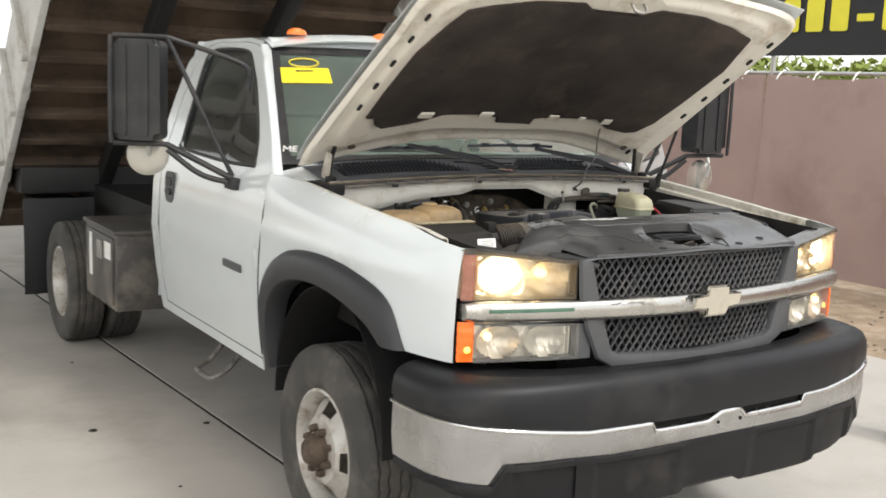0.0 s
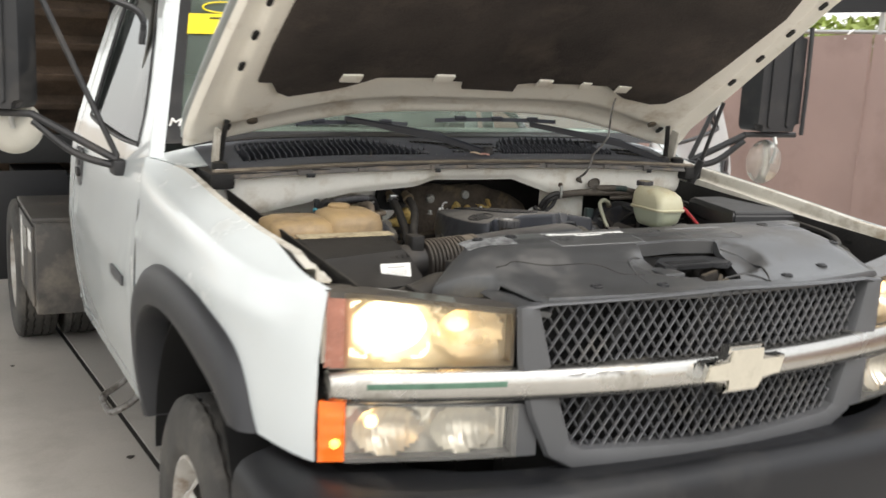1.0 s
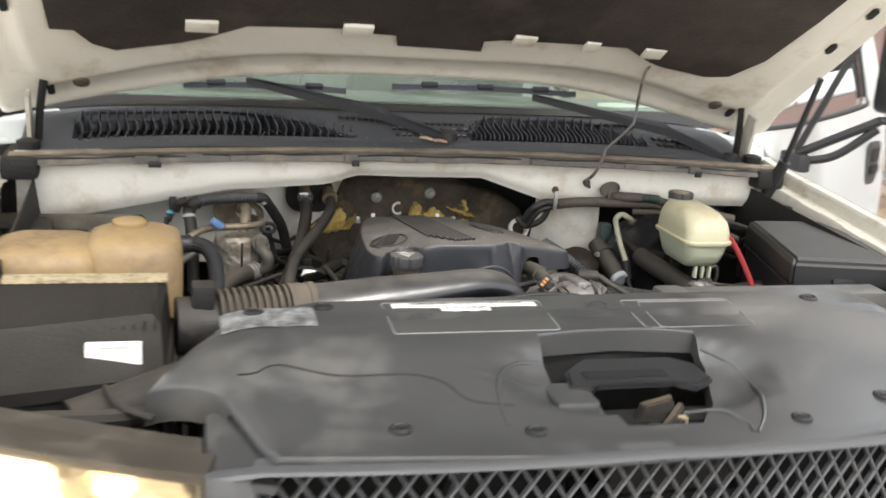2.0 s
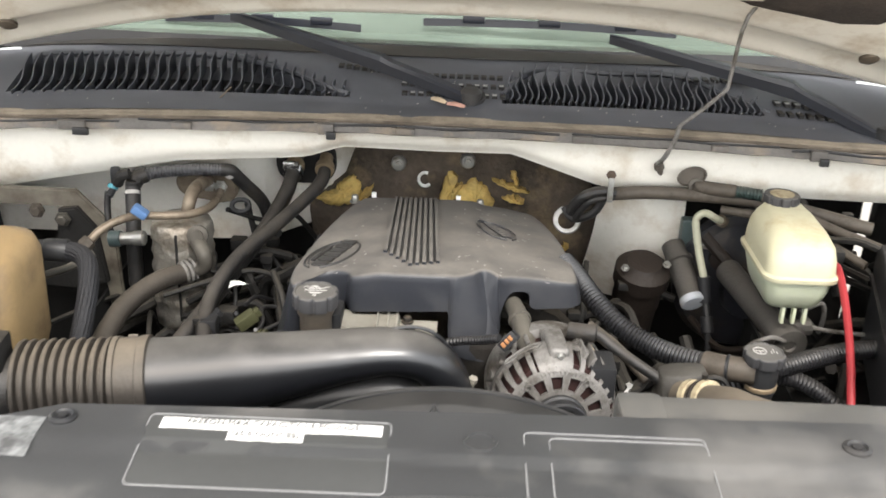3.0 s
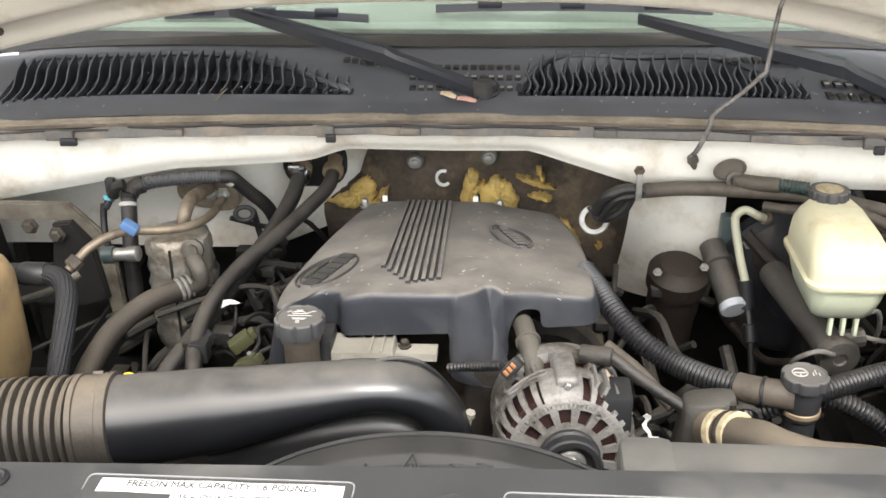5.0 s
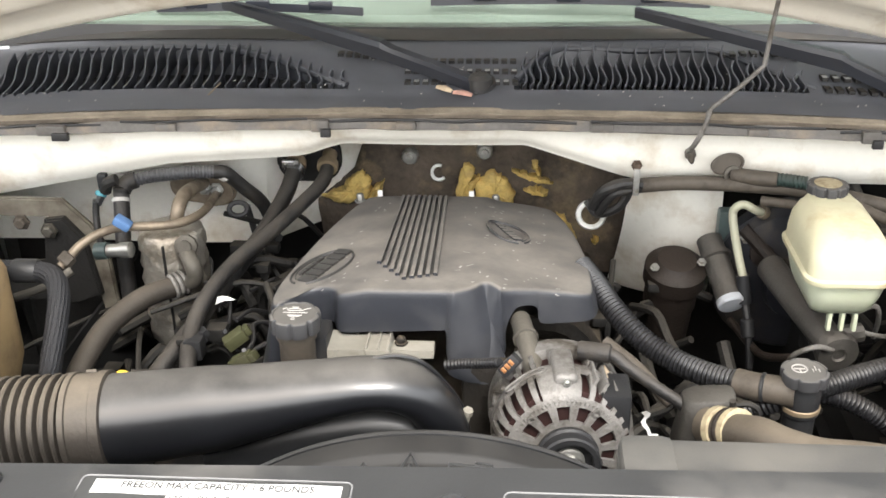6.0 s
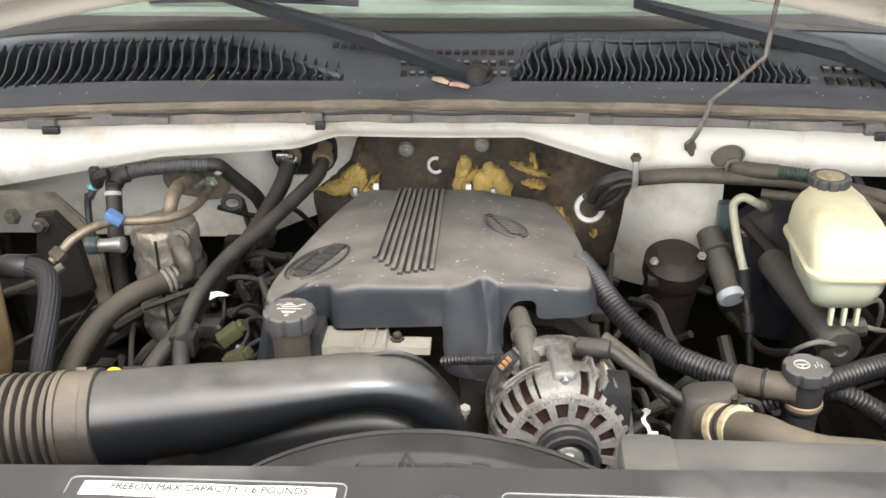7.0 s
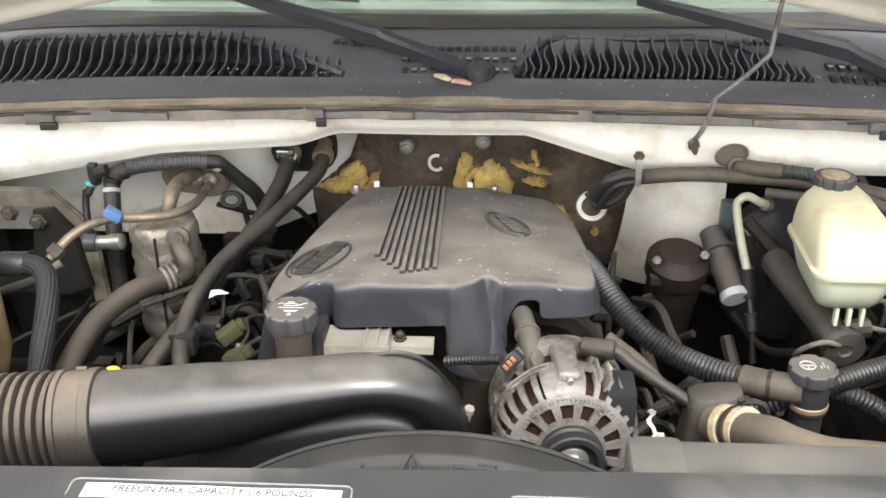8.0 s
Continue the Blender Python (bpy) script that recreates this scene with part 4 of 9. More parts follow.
# ---- mirrors on tubular arms ----
def mirror_unit(owner, inner, outer, foot, top, z0, z1, disc_label):
    """inner and outer: plan places of the head's two edges."""
    pi_, po = Vector((*inner, 0)), Vector((*outer, 0))
    d = (po - pi_)
    w = d.length
    m = Matrix.Translation((pi_ + po) / 2 + Vector((0, 0, (z0 + z1) / 2)))
    ang = math.atan2(d.y, d.x) if d.x > 0 else math.atan2(-d.y, -d.x)
    m = m @ Matrix.Rotation(ang, 4, "Z")
    h = (z1 - z0) / 2
    s = 1 if outer[0] > 0 else -1
    unit = bmesh.new()
    prism(unit, rounded(-w / 2, w / 2, -h, h, 0.03), -0.055, 0.045, m @ Matrix.Rotation(radians(90), 4, "X"), 0.02, 3)
    head = part("mirror_head", unit, "black", owner, "black plastic towing mirror housing")
    b = bmesh.new()
    for o in (-0.25, 0.2):
        prism(b, rounded(w * o - 0.012, w * o + 0.012, -h * 0.92, h * 0.92, 0.01), 0.044, 0.052, m @ Matrix.Rotation(radians(90), 4, "X"), 0.004)
    part("rib", b, "black", head)
    b = bmesh.new()
    prism(b, rounded(-w / 2 + 0.012, w / 2 - 0.012, -h + 0.012, h - 0.012, 0.02), -0.062, -0.056, m @ Matrix.Rotation(radians(90), 4, "X"))
    part("mirror_glass", b, "mirror", head)
    b = bmesh.new()
    n = Vector((-d.y, d.x, 0)).normalized() * -0.06
    if n.y > 0:
        n = -n
    tube(b, [po + n + Vector((0, 0, z1 + 0.012)), po + n * 1.05 + Vector((0, 0, (z0 + z1) / 2)), po + n + Vector((0, 0, z0 - 0.012))], 0.009, 8, 4)
    for z in (z0 - 0.014, z1 + 0.012):
        tube(b, [pi_ - d * 0.1 + Vector((0, 0, z)), po + n * 0.5 + Vector((0, 0, z))], 0.011, 8)
    part("hoop", b, "black", head)
    b = bmesh.new()
    low = pi_ - d * 0.08 + Vector((0, 0, z0 - 0.016))
    high = pi_ - d * 0.08 + Vector((0, 0, z1 + 0.012))
    f, t = Vector(foot), Vector(top)
    tube(b, [high, high.lerp(t, 0.75) + Vector((0, 0, 0.03)), t + Vector((0, 0, 0.02)), t + Vector((0, 0, -0.07))], 0.011, 8, 5)
    part("upper_arm", b, "black", head)
    b = bmesh.new()
    tube(b, [low, f + Vector((0, 0, 0.02))], 0.013, 8)
    tube(b, [low + Vector((0, 0, -0.02)), low.lerp(f, 0.5) + Vector((0, 0, -0.04)), f], 0.012, 8)
    part("lower_arm", b, "black", head)
    b = bmesh.new()
    tube(b, [high, f + Vector((0, 0, 0.03))], 0.010, 8)
    part("strut", b, "black", head)
    b = bmesh.new()
    box(b, f.x - 0.02, f.x + 0.02, f.y - 0.05, f.y + 0.05, f.z - 0.025, f.z + 0.025, 0.01)
    part("foot", b, "black", head)
    b = bmesh.new()
    c = (pi_ * 0.45 + po * 0.55) + Vector((0.05 if s < 0 else 0, 0, z0 - (0.065 if s < 0 else 0.125))) + n * (-0.05 if s < 0 else 0.2)
    lathe(b, [(0, 0.0), (0.055, 0.006), (0.078, 0.02), (0.088, 0.04), (0.086, 0.044), (0.08, 0.028), (0, 0.012)], axis_to(c, c + Vector((-n.x * 0.2, -n.y, 0)) + Vector((0, 1, 0)) * 0.01), 28)
    part("spot_mirror", b, "milk" if s < 0 else "lens_clear", head, disc_label)
    b = bmesh.new()
    tube(b, [c + n * 0.1, c + n * 0.35 + Vector((0, 0, 0.06)), c + Vector((0, 0, 0.12))], 0.008, 8, 4)
    part("bracket", b, "galv", head)


mirror_unit(truck, (-1.225, 1.90), (-1.385, 2.02), (-0.976, 1.765, 1.287), (-0.885, 1.83, 1.74), 1.455, 1.865, "round milky white spot mirror")
mirror_unit(truck, (1.335, 1.44), (1.565, 1.46), (1.16, 1.56, 1.29), (1.20, 1.75, 1.74), 1.44, 1.83, "round clear glassy spot mirror")


# ---- wheels ----
def tyre_mesh(cx, y, z, s, width=0.215, r=0.387):
    """Tyre with zigzag grooves round the tread and notched shoulders; s is the side on which its outer face lies."""
    b = bmesh.new()
    m = Matrix.Translation((cx, y, z)) @ Matrix.Rotation(radians(90 * s), 4, "Y")
    w = width / 2
    prof = [(0.212, -w * 0.75, 0), (0.235, -w * 0.92, 0), (0.30, -w, 0), (0.35, -w * 0.97, 0), (r - 0.020, -w * 0.90, 0), (r - 0.006, -w * 0.82, 0)]
    for o in (-0.58, -0.22, 0.22, 0.58):
        prof += [(r - 0.002, w * o - 0.0045, 1), (r - 0.011, w * o - 0.003, 1), (r - 0.011, w * o + 0.003, 1), (r - 0.002, w * o + 0.0045, 1), (r, w * o + 0.010, 0.3)]
    prof += [(r - 0.006, w * 0.82, 2), (r - 0.020, w * 0.90, 0), (0.352, w * 0.96, 0), (0.335, w * 0.985, 0), (0.30, w, 0), (0.268, w * 0.985, 0), (0.262, w * 0.998, 0), (0.240, w * 0.95, 0), (0.212, w * 0.75, 0)]
    seg = 216
    g = []
    for i in range(seg):
        a, tri = 2 * math.pi * i / seg, abs((i % 6) - 3) / 3 - 0.5
        row = []
        for rr_, h, zig in prof:
            if zig == 2:
                rr_ -= 0.006 if i % 6 == 0 else 0.0
                zig = 0
            row.append(b.verts.new(m @ Vector((rr_ * math.cos(a), rr_ * math.sin(a), h + zig * tri * 0.008))))
        g.append(row)
    for i in range(seg):
        for j in range(len(prof) - 1):
            b.faces.new((g[i][j], g[(i + 1) % seg][j], g[(i + 1) % seg][j + 1], g[i][j + 1]))
    return b


def holed_disc(b, profile, m, seg, hole):
    """Turned sheet with the faces left out for which hole(ring, sector) holds."""
    g = [[b.verts.new(m @ Vector((r * math.cos(2 * math.pi * i / seg), r * math.sin(2 * math.pi * i / seg), h))) for i in range(seg)] for r, h in profile]
    for j in range(len(profile) - 1):
        for i in range(seg):
            if not hole(j, i):
                b.faces.new((g[j][i], g[j][(i + 1) % seg], g[j + 1][(i + 1) % seg], g[j + 1][i]))


def wheel(cx, y, z, s, dish, name="wheel"):
    owner = thing_part = part(name, tyre_mesh(cx, y, z, s), "tyre", truck, "worn black tyre with painted steel rim")
    m = Matrix.Translation((cx, y, z)) @ Matrix.Rotation(radians(90 * s), 4, "Y")
    b = bmesh.new()
    w = 0.10
    lathe(b, [(0.224, w * 0.86), (0.226, w * 0.92), (0.216, w * 0.95), (0.206, w * 0.80), (0.196, w * 0.55), (0.190, w * 0.2), (0.188, -w)], m, 48, caps=False)
    disc0, disc1 = (0.045, 0.098) if dish > 0 else (0.0, -0.06)
    # disc with four hand holes
    d = disc1 - disc0
    rows = [(0.192, disc0 - 0.03), (0.186, disc0 - 0.006), (0.178, disc0 + d * 0.04), (0.174, disc0 + d * 0.10), (0.168, disc0 + d * 0.18), (0.155, disc0 + d * 0.36), (0.148, disc0 + d * 0.46), (0.143, disc0 + d * 0.53), (0.132, disc0 + d * 0.72), (0.124, disc0 + d * 0.93)]
    def gap(j, i):
        k = (i + 8) % 24
        return (2 <= j <= 7 and 3 <= k <= 10) or (j in (1, 8) and 5 <= k <= 8)
    holed_disc(b, rows, m, 96, gap)
    lathe(b, [(0.185, -w), (0.06, -w * 0.9)], m, 32, caps=False)
    lathe(b, [(0.132, disc1 - 0.012), (0.122, disc1 - 0.002), (0.105, disc1), (0.0, disc1)], m, 48)
    part("rim", b, "rim", owner, "dirty white steel rim with hand holes")
    b = bmesh.new()
    lathe(b, [(0.068, disc1), (0.066, disc1 + 0.02), (0.05, disc1 + 0.045), (0.04, disc1 + 0.06), (0, disc1 + 0.062)], m, 24)
    part("hub", b, "rust", owner, "rusty wheel hub")
    for k in range(8):
        b = bmesh.new()
        q = m @ Matrix.Rotation(2 * math.pi * (k + 0.5) / 8, 4, "Z") @ Matrix.Translation((0.083, 0, disc1))
        lathe(b, [(0.015, 0), (0.015, 0.016), (0.011, 0.03), (0, 0.032)], q, 6)
        part("lug_nut", b, "rust", owner)
    return owner


for s in (-1, 1):
    wheel(s * 0.848, 0.938, 0.387, s, 1)
    wheel(s * 0.985, 4.50, 0.387, s, -1)
    wheel(s * 0.745, 4.50, 0.387, s, -1)

# ---- chassis, toolbox, flaps, step ----
for s in (-1, 1):
    b = bmesh.new()
    box(b, s * 0.40, s * 0.47, 0.45, 6.5, 0.52, 0.74)
    part("frame_rail", b, "chassis", truck)
b = bmesh.new()
tube(b, [(-0.9, 4.5, 0.387), (0.9, 4.5, 0.387)], 0.06, 10)
lathe(b, [(0, -0.12), (0.1, -0.1), (0.15, 0), (0.1, 0.1), (0, 0.12)], Matrix.Translation((0, 4.5, 0.39)) @ Matrix.Rotation(radians(90), 4, "X"), 16)
part("rear_axle", b, "chassis", truck)
b = bmesh.new()
tube(b, [(-0.8, 0.945, 0.387), (-0.5, 0.95, 0.33), (0.5, 0.95, 0.33), (0.8, 0.945, 0.387)], 0.045, 10)
box(b, -0.42, 0.42, 0.6, 1.9, 0.36, 0.6, 0.08)
part("front_axle", b, "chassis", truck)
for s in (-1, 1):
    tb = bmesh.new()
    box(tb, s * 0.70, s * 1.10, 3.09, 3.72, 0.47, 0.90, 0.012)
    toolbox = part("toolbox", tb, "box", truck, "scuffed black steel underbody toolbox")
    b = bmesh.new()
    box(b, s * 0.69, s * 1.115, 3.075, 3.735, 0.885, 0.905, 0.004)
    part("lid", b, "box", toolbox)
    b = bmesh.new()
    box(b, s * 1.10, s * 1.112, 3.13, 3.68, 0.50, 0.86, 0.004)
    part("door", b, "box", toolbox)
    b = bmesh.new()
    box(b, s * 1.112, s * 1.120, 3.33, 3.42, 0.72, 0.82, 0.003)
    part("latch", b, "steel", toolbox)
    b = bmesh.new()
    box(b, s * 1.112, s * 1.1135, 3.16, 3.28, 0.74, 0.83)
    part("scraped_label", b, "paper", toolbox, "torn white label remains")
    b = bmesh.new()
    box(b, s * 1.112, s * 1.1135, 3.54, 3.60, 0.60, 0.84)
    part("scraped_label", b, "paper", toolbox, "torn white label remains")
    b = bmesh.new()
    box(b, s * 0.72, s * 1.19, 5.05, 5.062, 0.20, 0.86, 0.003)
    part("mud_flap", b, "rubber", truck, "black rubber mud flap")
    # hoop step hung below the cab sill
    b = bmesh.new()
    tube(b, [(s * 0.80, 2.02, 0.52), (s * 0.88, 2.02, 0.42), (s * 0.955, 2.03, 0.375), (s * 0.97, 2.08, 0.37), (s * 0.97, 2.18, 0.37), (s * 0.955, 2.23, 0.375), (s * 0.88, 2.24, 0.42), (s * 0.80, 2.24, 0.52)], 0.013, 8, 5)
    part("side_step", b, "alu", truck, "dull grey tubular side step")

# ---- raised dump bed ----
BED = Matrix.Translation((0, 6.55, 0.63)) @ Matrix.Rotation(radians(-40), 4, "X") @ Matrix.Rotation(radians(180), 4, "Z")
# local: +y runs up the bed towards the cab, +z is the load side
def bedbox(b, x0, x1, y0, y1, z0, z1, bev=0.0):
    return box(b, x0, x1, y0, y1, z0, z1, bev, BED)
b = bedbox(bmesh.new(), -1.40, 1.12, -0.3, 3.3, 0.0, 0.02)
bed = part("dump_bed", b, "bed", truck, "raised rusty-brown dump bed seen from below")
for k in range(11):
    b = bmesh.new()
    y = 0.05 + 0.31 * k
    bedbox(b, -1.36, 1.08, y, y + 0.015, -0.10, 0.0)
    bedbox(b, -1.36, 1.08, y, y + 0.06, -0.105, -0.093)
    part("crossmember", b, "bed", bed, "brown steel channel")
for x in (-0.42, 0.42):
    b = bedbox(bmesh.new(), x - 0.05, x + 0.05, -0.2, 3.2, -0.24, -0.10, 0.006)
    part("long_sill", b, "chassis", bed)
for s in (-1, 1):
    b = bmesh.new()
    side_x = 1.10 if s > 0 else -1.38
    bedbox(b, side_x, side_x + 0.05 * s, -0.35, 3.35, -0.12, 0.48, 0.008)
    side = part("side_wall", b, "bedwhite", bed, "worn white bed side")
    for k in range(6):
        b = bedbox(bmesh.new(), side_x + 0.05 * s, side_x + 0.09 * s, 0.1 + 0.6 * k, 0.17 + 0.6 * k, -0.10, 0.47, 0.004)
        part("stake", b, "bedwhite", side)
    for k in range(3):
        b = bmesh.new()
        bedbox(b, side_x - 0.01 * s, side_x, 0.5 + 1.0 * k, 0.62 + 1.0 * k, -0.11, -0.02, 0.003)
        part("gusset", b, "bedwhite", side)
b = bedbox(bmesh.new(), -1.43, 1.15, 3.3, 3.36, -0.1, 0.9, 0.006)
part("headboard", b, "bedwhite", bed)
b = bmesh.new()
tube(b, [BED @ Vector((0, 1.9, -0.15)), (0, 4.0, 0.75)], 0.06, 12)
part("hoist_cylinder", b, "chassis", truck)
b = bmesh.new()
box(b, -0.5, 0.5, 3.0, 6.4, 0.72, 0.86)
box(b, -0.95, -0.62, 5.6, 6.3, 0.55, 0.75)
box(b, -1.05, 1.05, 5.9, 6.4, 0.80, 1.0, 0.02)
part("subframe", b, "chassis", truck)

# ---- open hood, hinged at the cowl ----
HA = radians(34)
HD, HN = Vector((0, -math.cos(HA), math.sin(HA))), Vector((0, math.sin(HA), math.cos(HA)))


def hood_at(x, u, k=0.0):
    """Place on the hood: x across, u up from the hinge edge, k above the inner panel."""
    crown = 0.065 * (1 - (x / 0.82) ** 2)
    return Vector((x, 1.28, 1.45)) + HD * u + HN * (crown + k)


HOOD = [(-0.865, -0.095), (-0.40, -0.005), (0.0, 0.005), (0.40, -0.005), (0.865, -0.095), (0.885, 0.06), (0.880, 0.40), (0.865, 0.75), (0.83, 1.03), (0.45, 1.08), (0.0, 1.10), (-0.45, 1.08), (-0.83, 1.03), (-0.865, 0.75), (-0.880, 0.40), (-0.885, 0.06)]
PAD = [(-0.60, 0.25), (-0.40, 0.30), (0.0, 0.27), (0.40, 0.30), (0.60, 0.25), (0.66, 0.34), (0.67, 0.45), (0.68, 0.70), (0.60, 0.88), (0.40, 0.92), (0.0, 0.89), (-0.40, 0.92), (-0.60, 0.88), (-0.68, 0.70), (-0.68, 0.45), (-0.66, 0.34)]


def frame_profile(t):
    """Channel section of the hood's inner frame from the pad (0) to the rim (1)."""
    return float(np.interp(t, [0, 0.12, 0.22, 0.55, 0.66, 0.8, 0.93, 1.0], [0.012, 0.0, -0.018, -0.022, -0.006, -0.003, -0.012, 0.006]))


def hood_outer(u, v):
    """Outer skin: its rear corners reach back past the hinges."""
    s = 2 * u - 1
    along = 1.08 * v + 0.03 * (1 - s * s) * (1 if v > 0.5 else -1) * abs(2 * v - 1) - 0.085 * s ** 6 * (1 - v) ** 4
    wide = float(np.interp(v, [0, 0.06, 0.12, 0.4, 0.7, 0.9, 1], [0.868, 0.885, 0.892, 0.890, 0.878, 0.862, 0.84]))
    return hood_at(s * wide, along, 0.03)
hood_skin = surface(hood_outer, 30, 24, 0.003)
hood = part("hood", hood_skin, "paint", truck, "raised white hood, seen from its underside")
b = bmesh.new()
cols = []
sub, rows = 8, 24
ci, co = [(p.x, p.y) for p in smooth_path([(a, c, 0) for a, c in PAD + PAD[:1]], sub)][:-1], [(p.x, p.y) for p in smooth_path([(a, c, 0) for a, c in HOOD + HOOD[:1]], sub)][:-1]
g = []
for (ax, au), (bx, bu) in zip(ci, co):
    g.append([b.verts.new(hood_at(ax + (bx - ax) * j / rows, au + (bu - au) * j / rows, frame_profile(j / rows))) for j in range(rows + 1)])
for i in range(len(g)):
    for j in range(rows):
        b.faces.new((g[i][j], g[(i + 1) % len(g)][j], g[(i + 1) % len(g)][j + 1], g[i][j + 1]))
part("inner_panel", b, "hoodinner", hood, "cream painted inner frame with dirt stains", 50)
# soot-dark felt pad, tucked under the frame, with steps along its lower edge
PADC = [(-0.70, 0.27), (-0.67, 0.215), (-0.63, 0.186), (-0.512, 0.202), (-0.508, 0.264), (-0.158, 0.247), (-0.14, 0.232), (-0.094, 0.228), (-0.083, 0.188), (0.097, 0.180), (0.092, 0.222), (0.13, 0.232), (0.465, 0.254), (0.503, 0.192), (0.61, 0.178), (0.66, 0.195), (0.70, 0.28), (0.72, 0.45),
        (0.735, 0.70), (0.69, 0.91), (0.40, 0.975), (0.18, 0.975), (0.10, 0.925), (-0.10, 0.925), (-0.18, 0.975), (-0.40, 0.975), (-0.66, 0.93), (-0.74, 0.70), (-0.745, 0.45), (-0.74, 0.28)]
b = bmesh.new()
cx, cu = 0.0, 0.52
ring_n = 12
g = []
for (x, u) in [(PADC[i][0] + (PADC[(i + 1) % len(PADC)][0] - PADC[i][0]) * k / 4, PADC[i][1] + (PADC[(i + 1) % len(PADC)][1] - PADC[i][1]) * k / 4) for i in range(len(PADC)) for k in range(4)]:
    row = []
    for j in range(ring_n + 1):
        t = j / ring_n
        px, pu = cx + (x - cx) * t, cu + (u - cu) * t
        puff = -0.034 + 0.004 * math.sin(px * 9 + 1) * math.sin(pu * 8) + 0.006 * noise.noise(Vector((px * 5, pu * 5, 2)))
        row.append(b.verts.new(hood_at(px, pu, puff if t < 0.97 else -0.0275)))
    row.append(b.verts.new(hood_at(x, u, 0.01)))
    g.append(row)
for i in range(len(g)):
    for j in range(ring_n + 1):
        b.faces.new((g[i][j], g[(i + 1) % len(g)][j], g[(i + 1) % len(g)][j + 1], g[i][j + 1]))
bmesh.ops.remove_doubles(b, verts=b.verts, dist=1e-5)
part("insulation_pad", b, "pad", hood, "sooty dark felt insulation pad", 60)
for x, u, w in ((-0.475, 0.280, 0.030), (-0.178, 0.262, 0.030), (0.168, 0.252, 0.024), (0.313, 0.256, 0.016), (0.450, 0.258, 0.024)):
    b = bmesh.new()
    q = hood_at(x, u, -0.036)
    box(b, -w, w, -0.018, 0.018, -0.005, 0.003, 0.002, Matrix.Translation(q) @ Matrix.Rotation(-HA, 4, "X"))
    part("pad_clip", b, "hoodinner", hood)
for s in (-1, 1):
    for u in (0.02, 0.36, 0.50, 0.64, 0.78, 0.90):
        b = bmesh.new()
        x = 0.805 if u > 0.1 else 0.76
        q = hood_at(s * x, u, -0.022 if u > 0.1 else -0.014)
        prism(b, rounded(-0.007, 0.007, -0.017, 0.017, 0.006), -0.002, 0.004, Matrix.Translation(q) @ Matrix.Rotation(-HA, 4, "X") @ Matrix.Rotation(radians(s * 9), 4, "Y"))
        part("slot", b, "dark", hood, "dark slot in the frame")
    b = bmesh.new()
    q = hood_at(s * 0.70, 0.06, -0.02)
    lathe(b, [(0.016, 0), (0.016, 0.006), (0.008, 0.01), (0, 0.01)], Matrix.Translation(q) @ Matrix.Rotation(radians(180) - HA, 4, "X"), 12)
    part("rubber_plug", b, "seal", hood)
# latch plate and striker at the front edge
b = bmesh.new()
prism(b, [(0.13 * math.cos(a), 0.05 * math.sin(a)) for a in [k * math.pi / 12 for k in range(24)]], -0.012, 0.0, Matrix.Translation(hood_at(0.04, 0.995, -0.012)) @ Matrix.Rotation(-HA, 4, "X"), 0.004)
latch = part("latch_plate", b, "hoodinner", hood)
b = bmesh.new()
tube(b, [hood_at(0.01, 1.0, -0.02), hood_at(0.015, 1.0, -0.06), hood_at(0.065, 1.0, -0.06), hood_at(0.07, 1.0, -0.02)], 0.006, 8, 4)
part("striker", b, "steel", latch)
# hinges
for s in (-1, 1):
    b = bmesh.new()
    prism(b, [(0, -0.08), (0.06, -0.08), (0.05, 0.05), (0.015, 0.13), (-0.02, 0.12), (0.0, 0.03)], -0.004, 0.004, Matrix.Translation((s * 0.80, 1.22, 1.33)) @ Matrix.Rotation(radians(90), 4, "Z") @ Matrix.Rotation(radians(90), 4, "X"))
    hg = part("hood_hinge", b, "flange_cream", truck, "cream painted hood hinge")
    b = bmesh.new()
    tube(b, [(s * 0.79, 1.26, 1.30), (s * 0.78, 1.24, 1.42), hood_at(s * 0.77, 0.06, -0.01)], 0.008, 8, 4)
    part("hinge_arm", b, "dark", hg, "black hinge arm")
    b = box(bmesh.new(), s * 0.775, s * 0.845, 1.12, 1.30, 1.30, 1.345, 0.012)
    lathe(b, [(0.022, 0), (0.022, 0.02), (0.012, 0.024), (0, 0.024)], Matrix.Translation((s * 0.80, 1.20, 1.345)), 16)
    part("hinge_base", b, "dark", hg, "grimy black hinge base")
b = tube(bmesh.new(), [(0.815, 1.15, 1.27), (0.83, 1.11, 1.37)], 0.014, 10, 1)
tube(b, [(0.83, 1.11, 1.37), hood_at(0.845, 0.26, -0.03)], 0.007, 8, 1)
part("hood_strut", b, "black", truck, "black hood support strut")
# thin support wire hanging down from the hood
b = bmesh.new()
tube(b, [(0.55, 1.205, 1.60), (0.53, 1.18, 1.585), (0.471, 1.14, 1.556), (0.454, 1.133, 1.444)], 0.0032, 6, 4)
tube(b, [(0.454, 1.133, 1.444), (0.42, 1.122, 1.415), (0.383, 1.112, 1.388)], 0.0032, 6, 3)
tube(b, [(0.383, 1.112, 1.388), (0.377, 1.110, 1.362), (0.366, 1.118, 1.332), (0.364, 1.150, 1.312)], 0.0038, 6, 3)
part("support_wire", b, "alu", truck, "bent thin steel wire")


# ---- front end ----
def yf(x):
    return 0.02 + 0.145 * (abs(x) / 0.85) ** 2


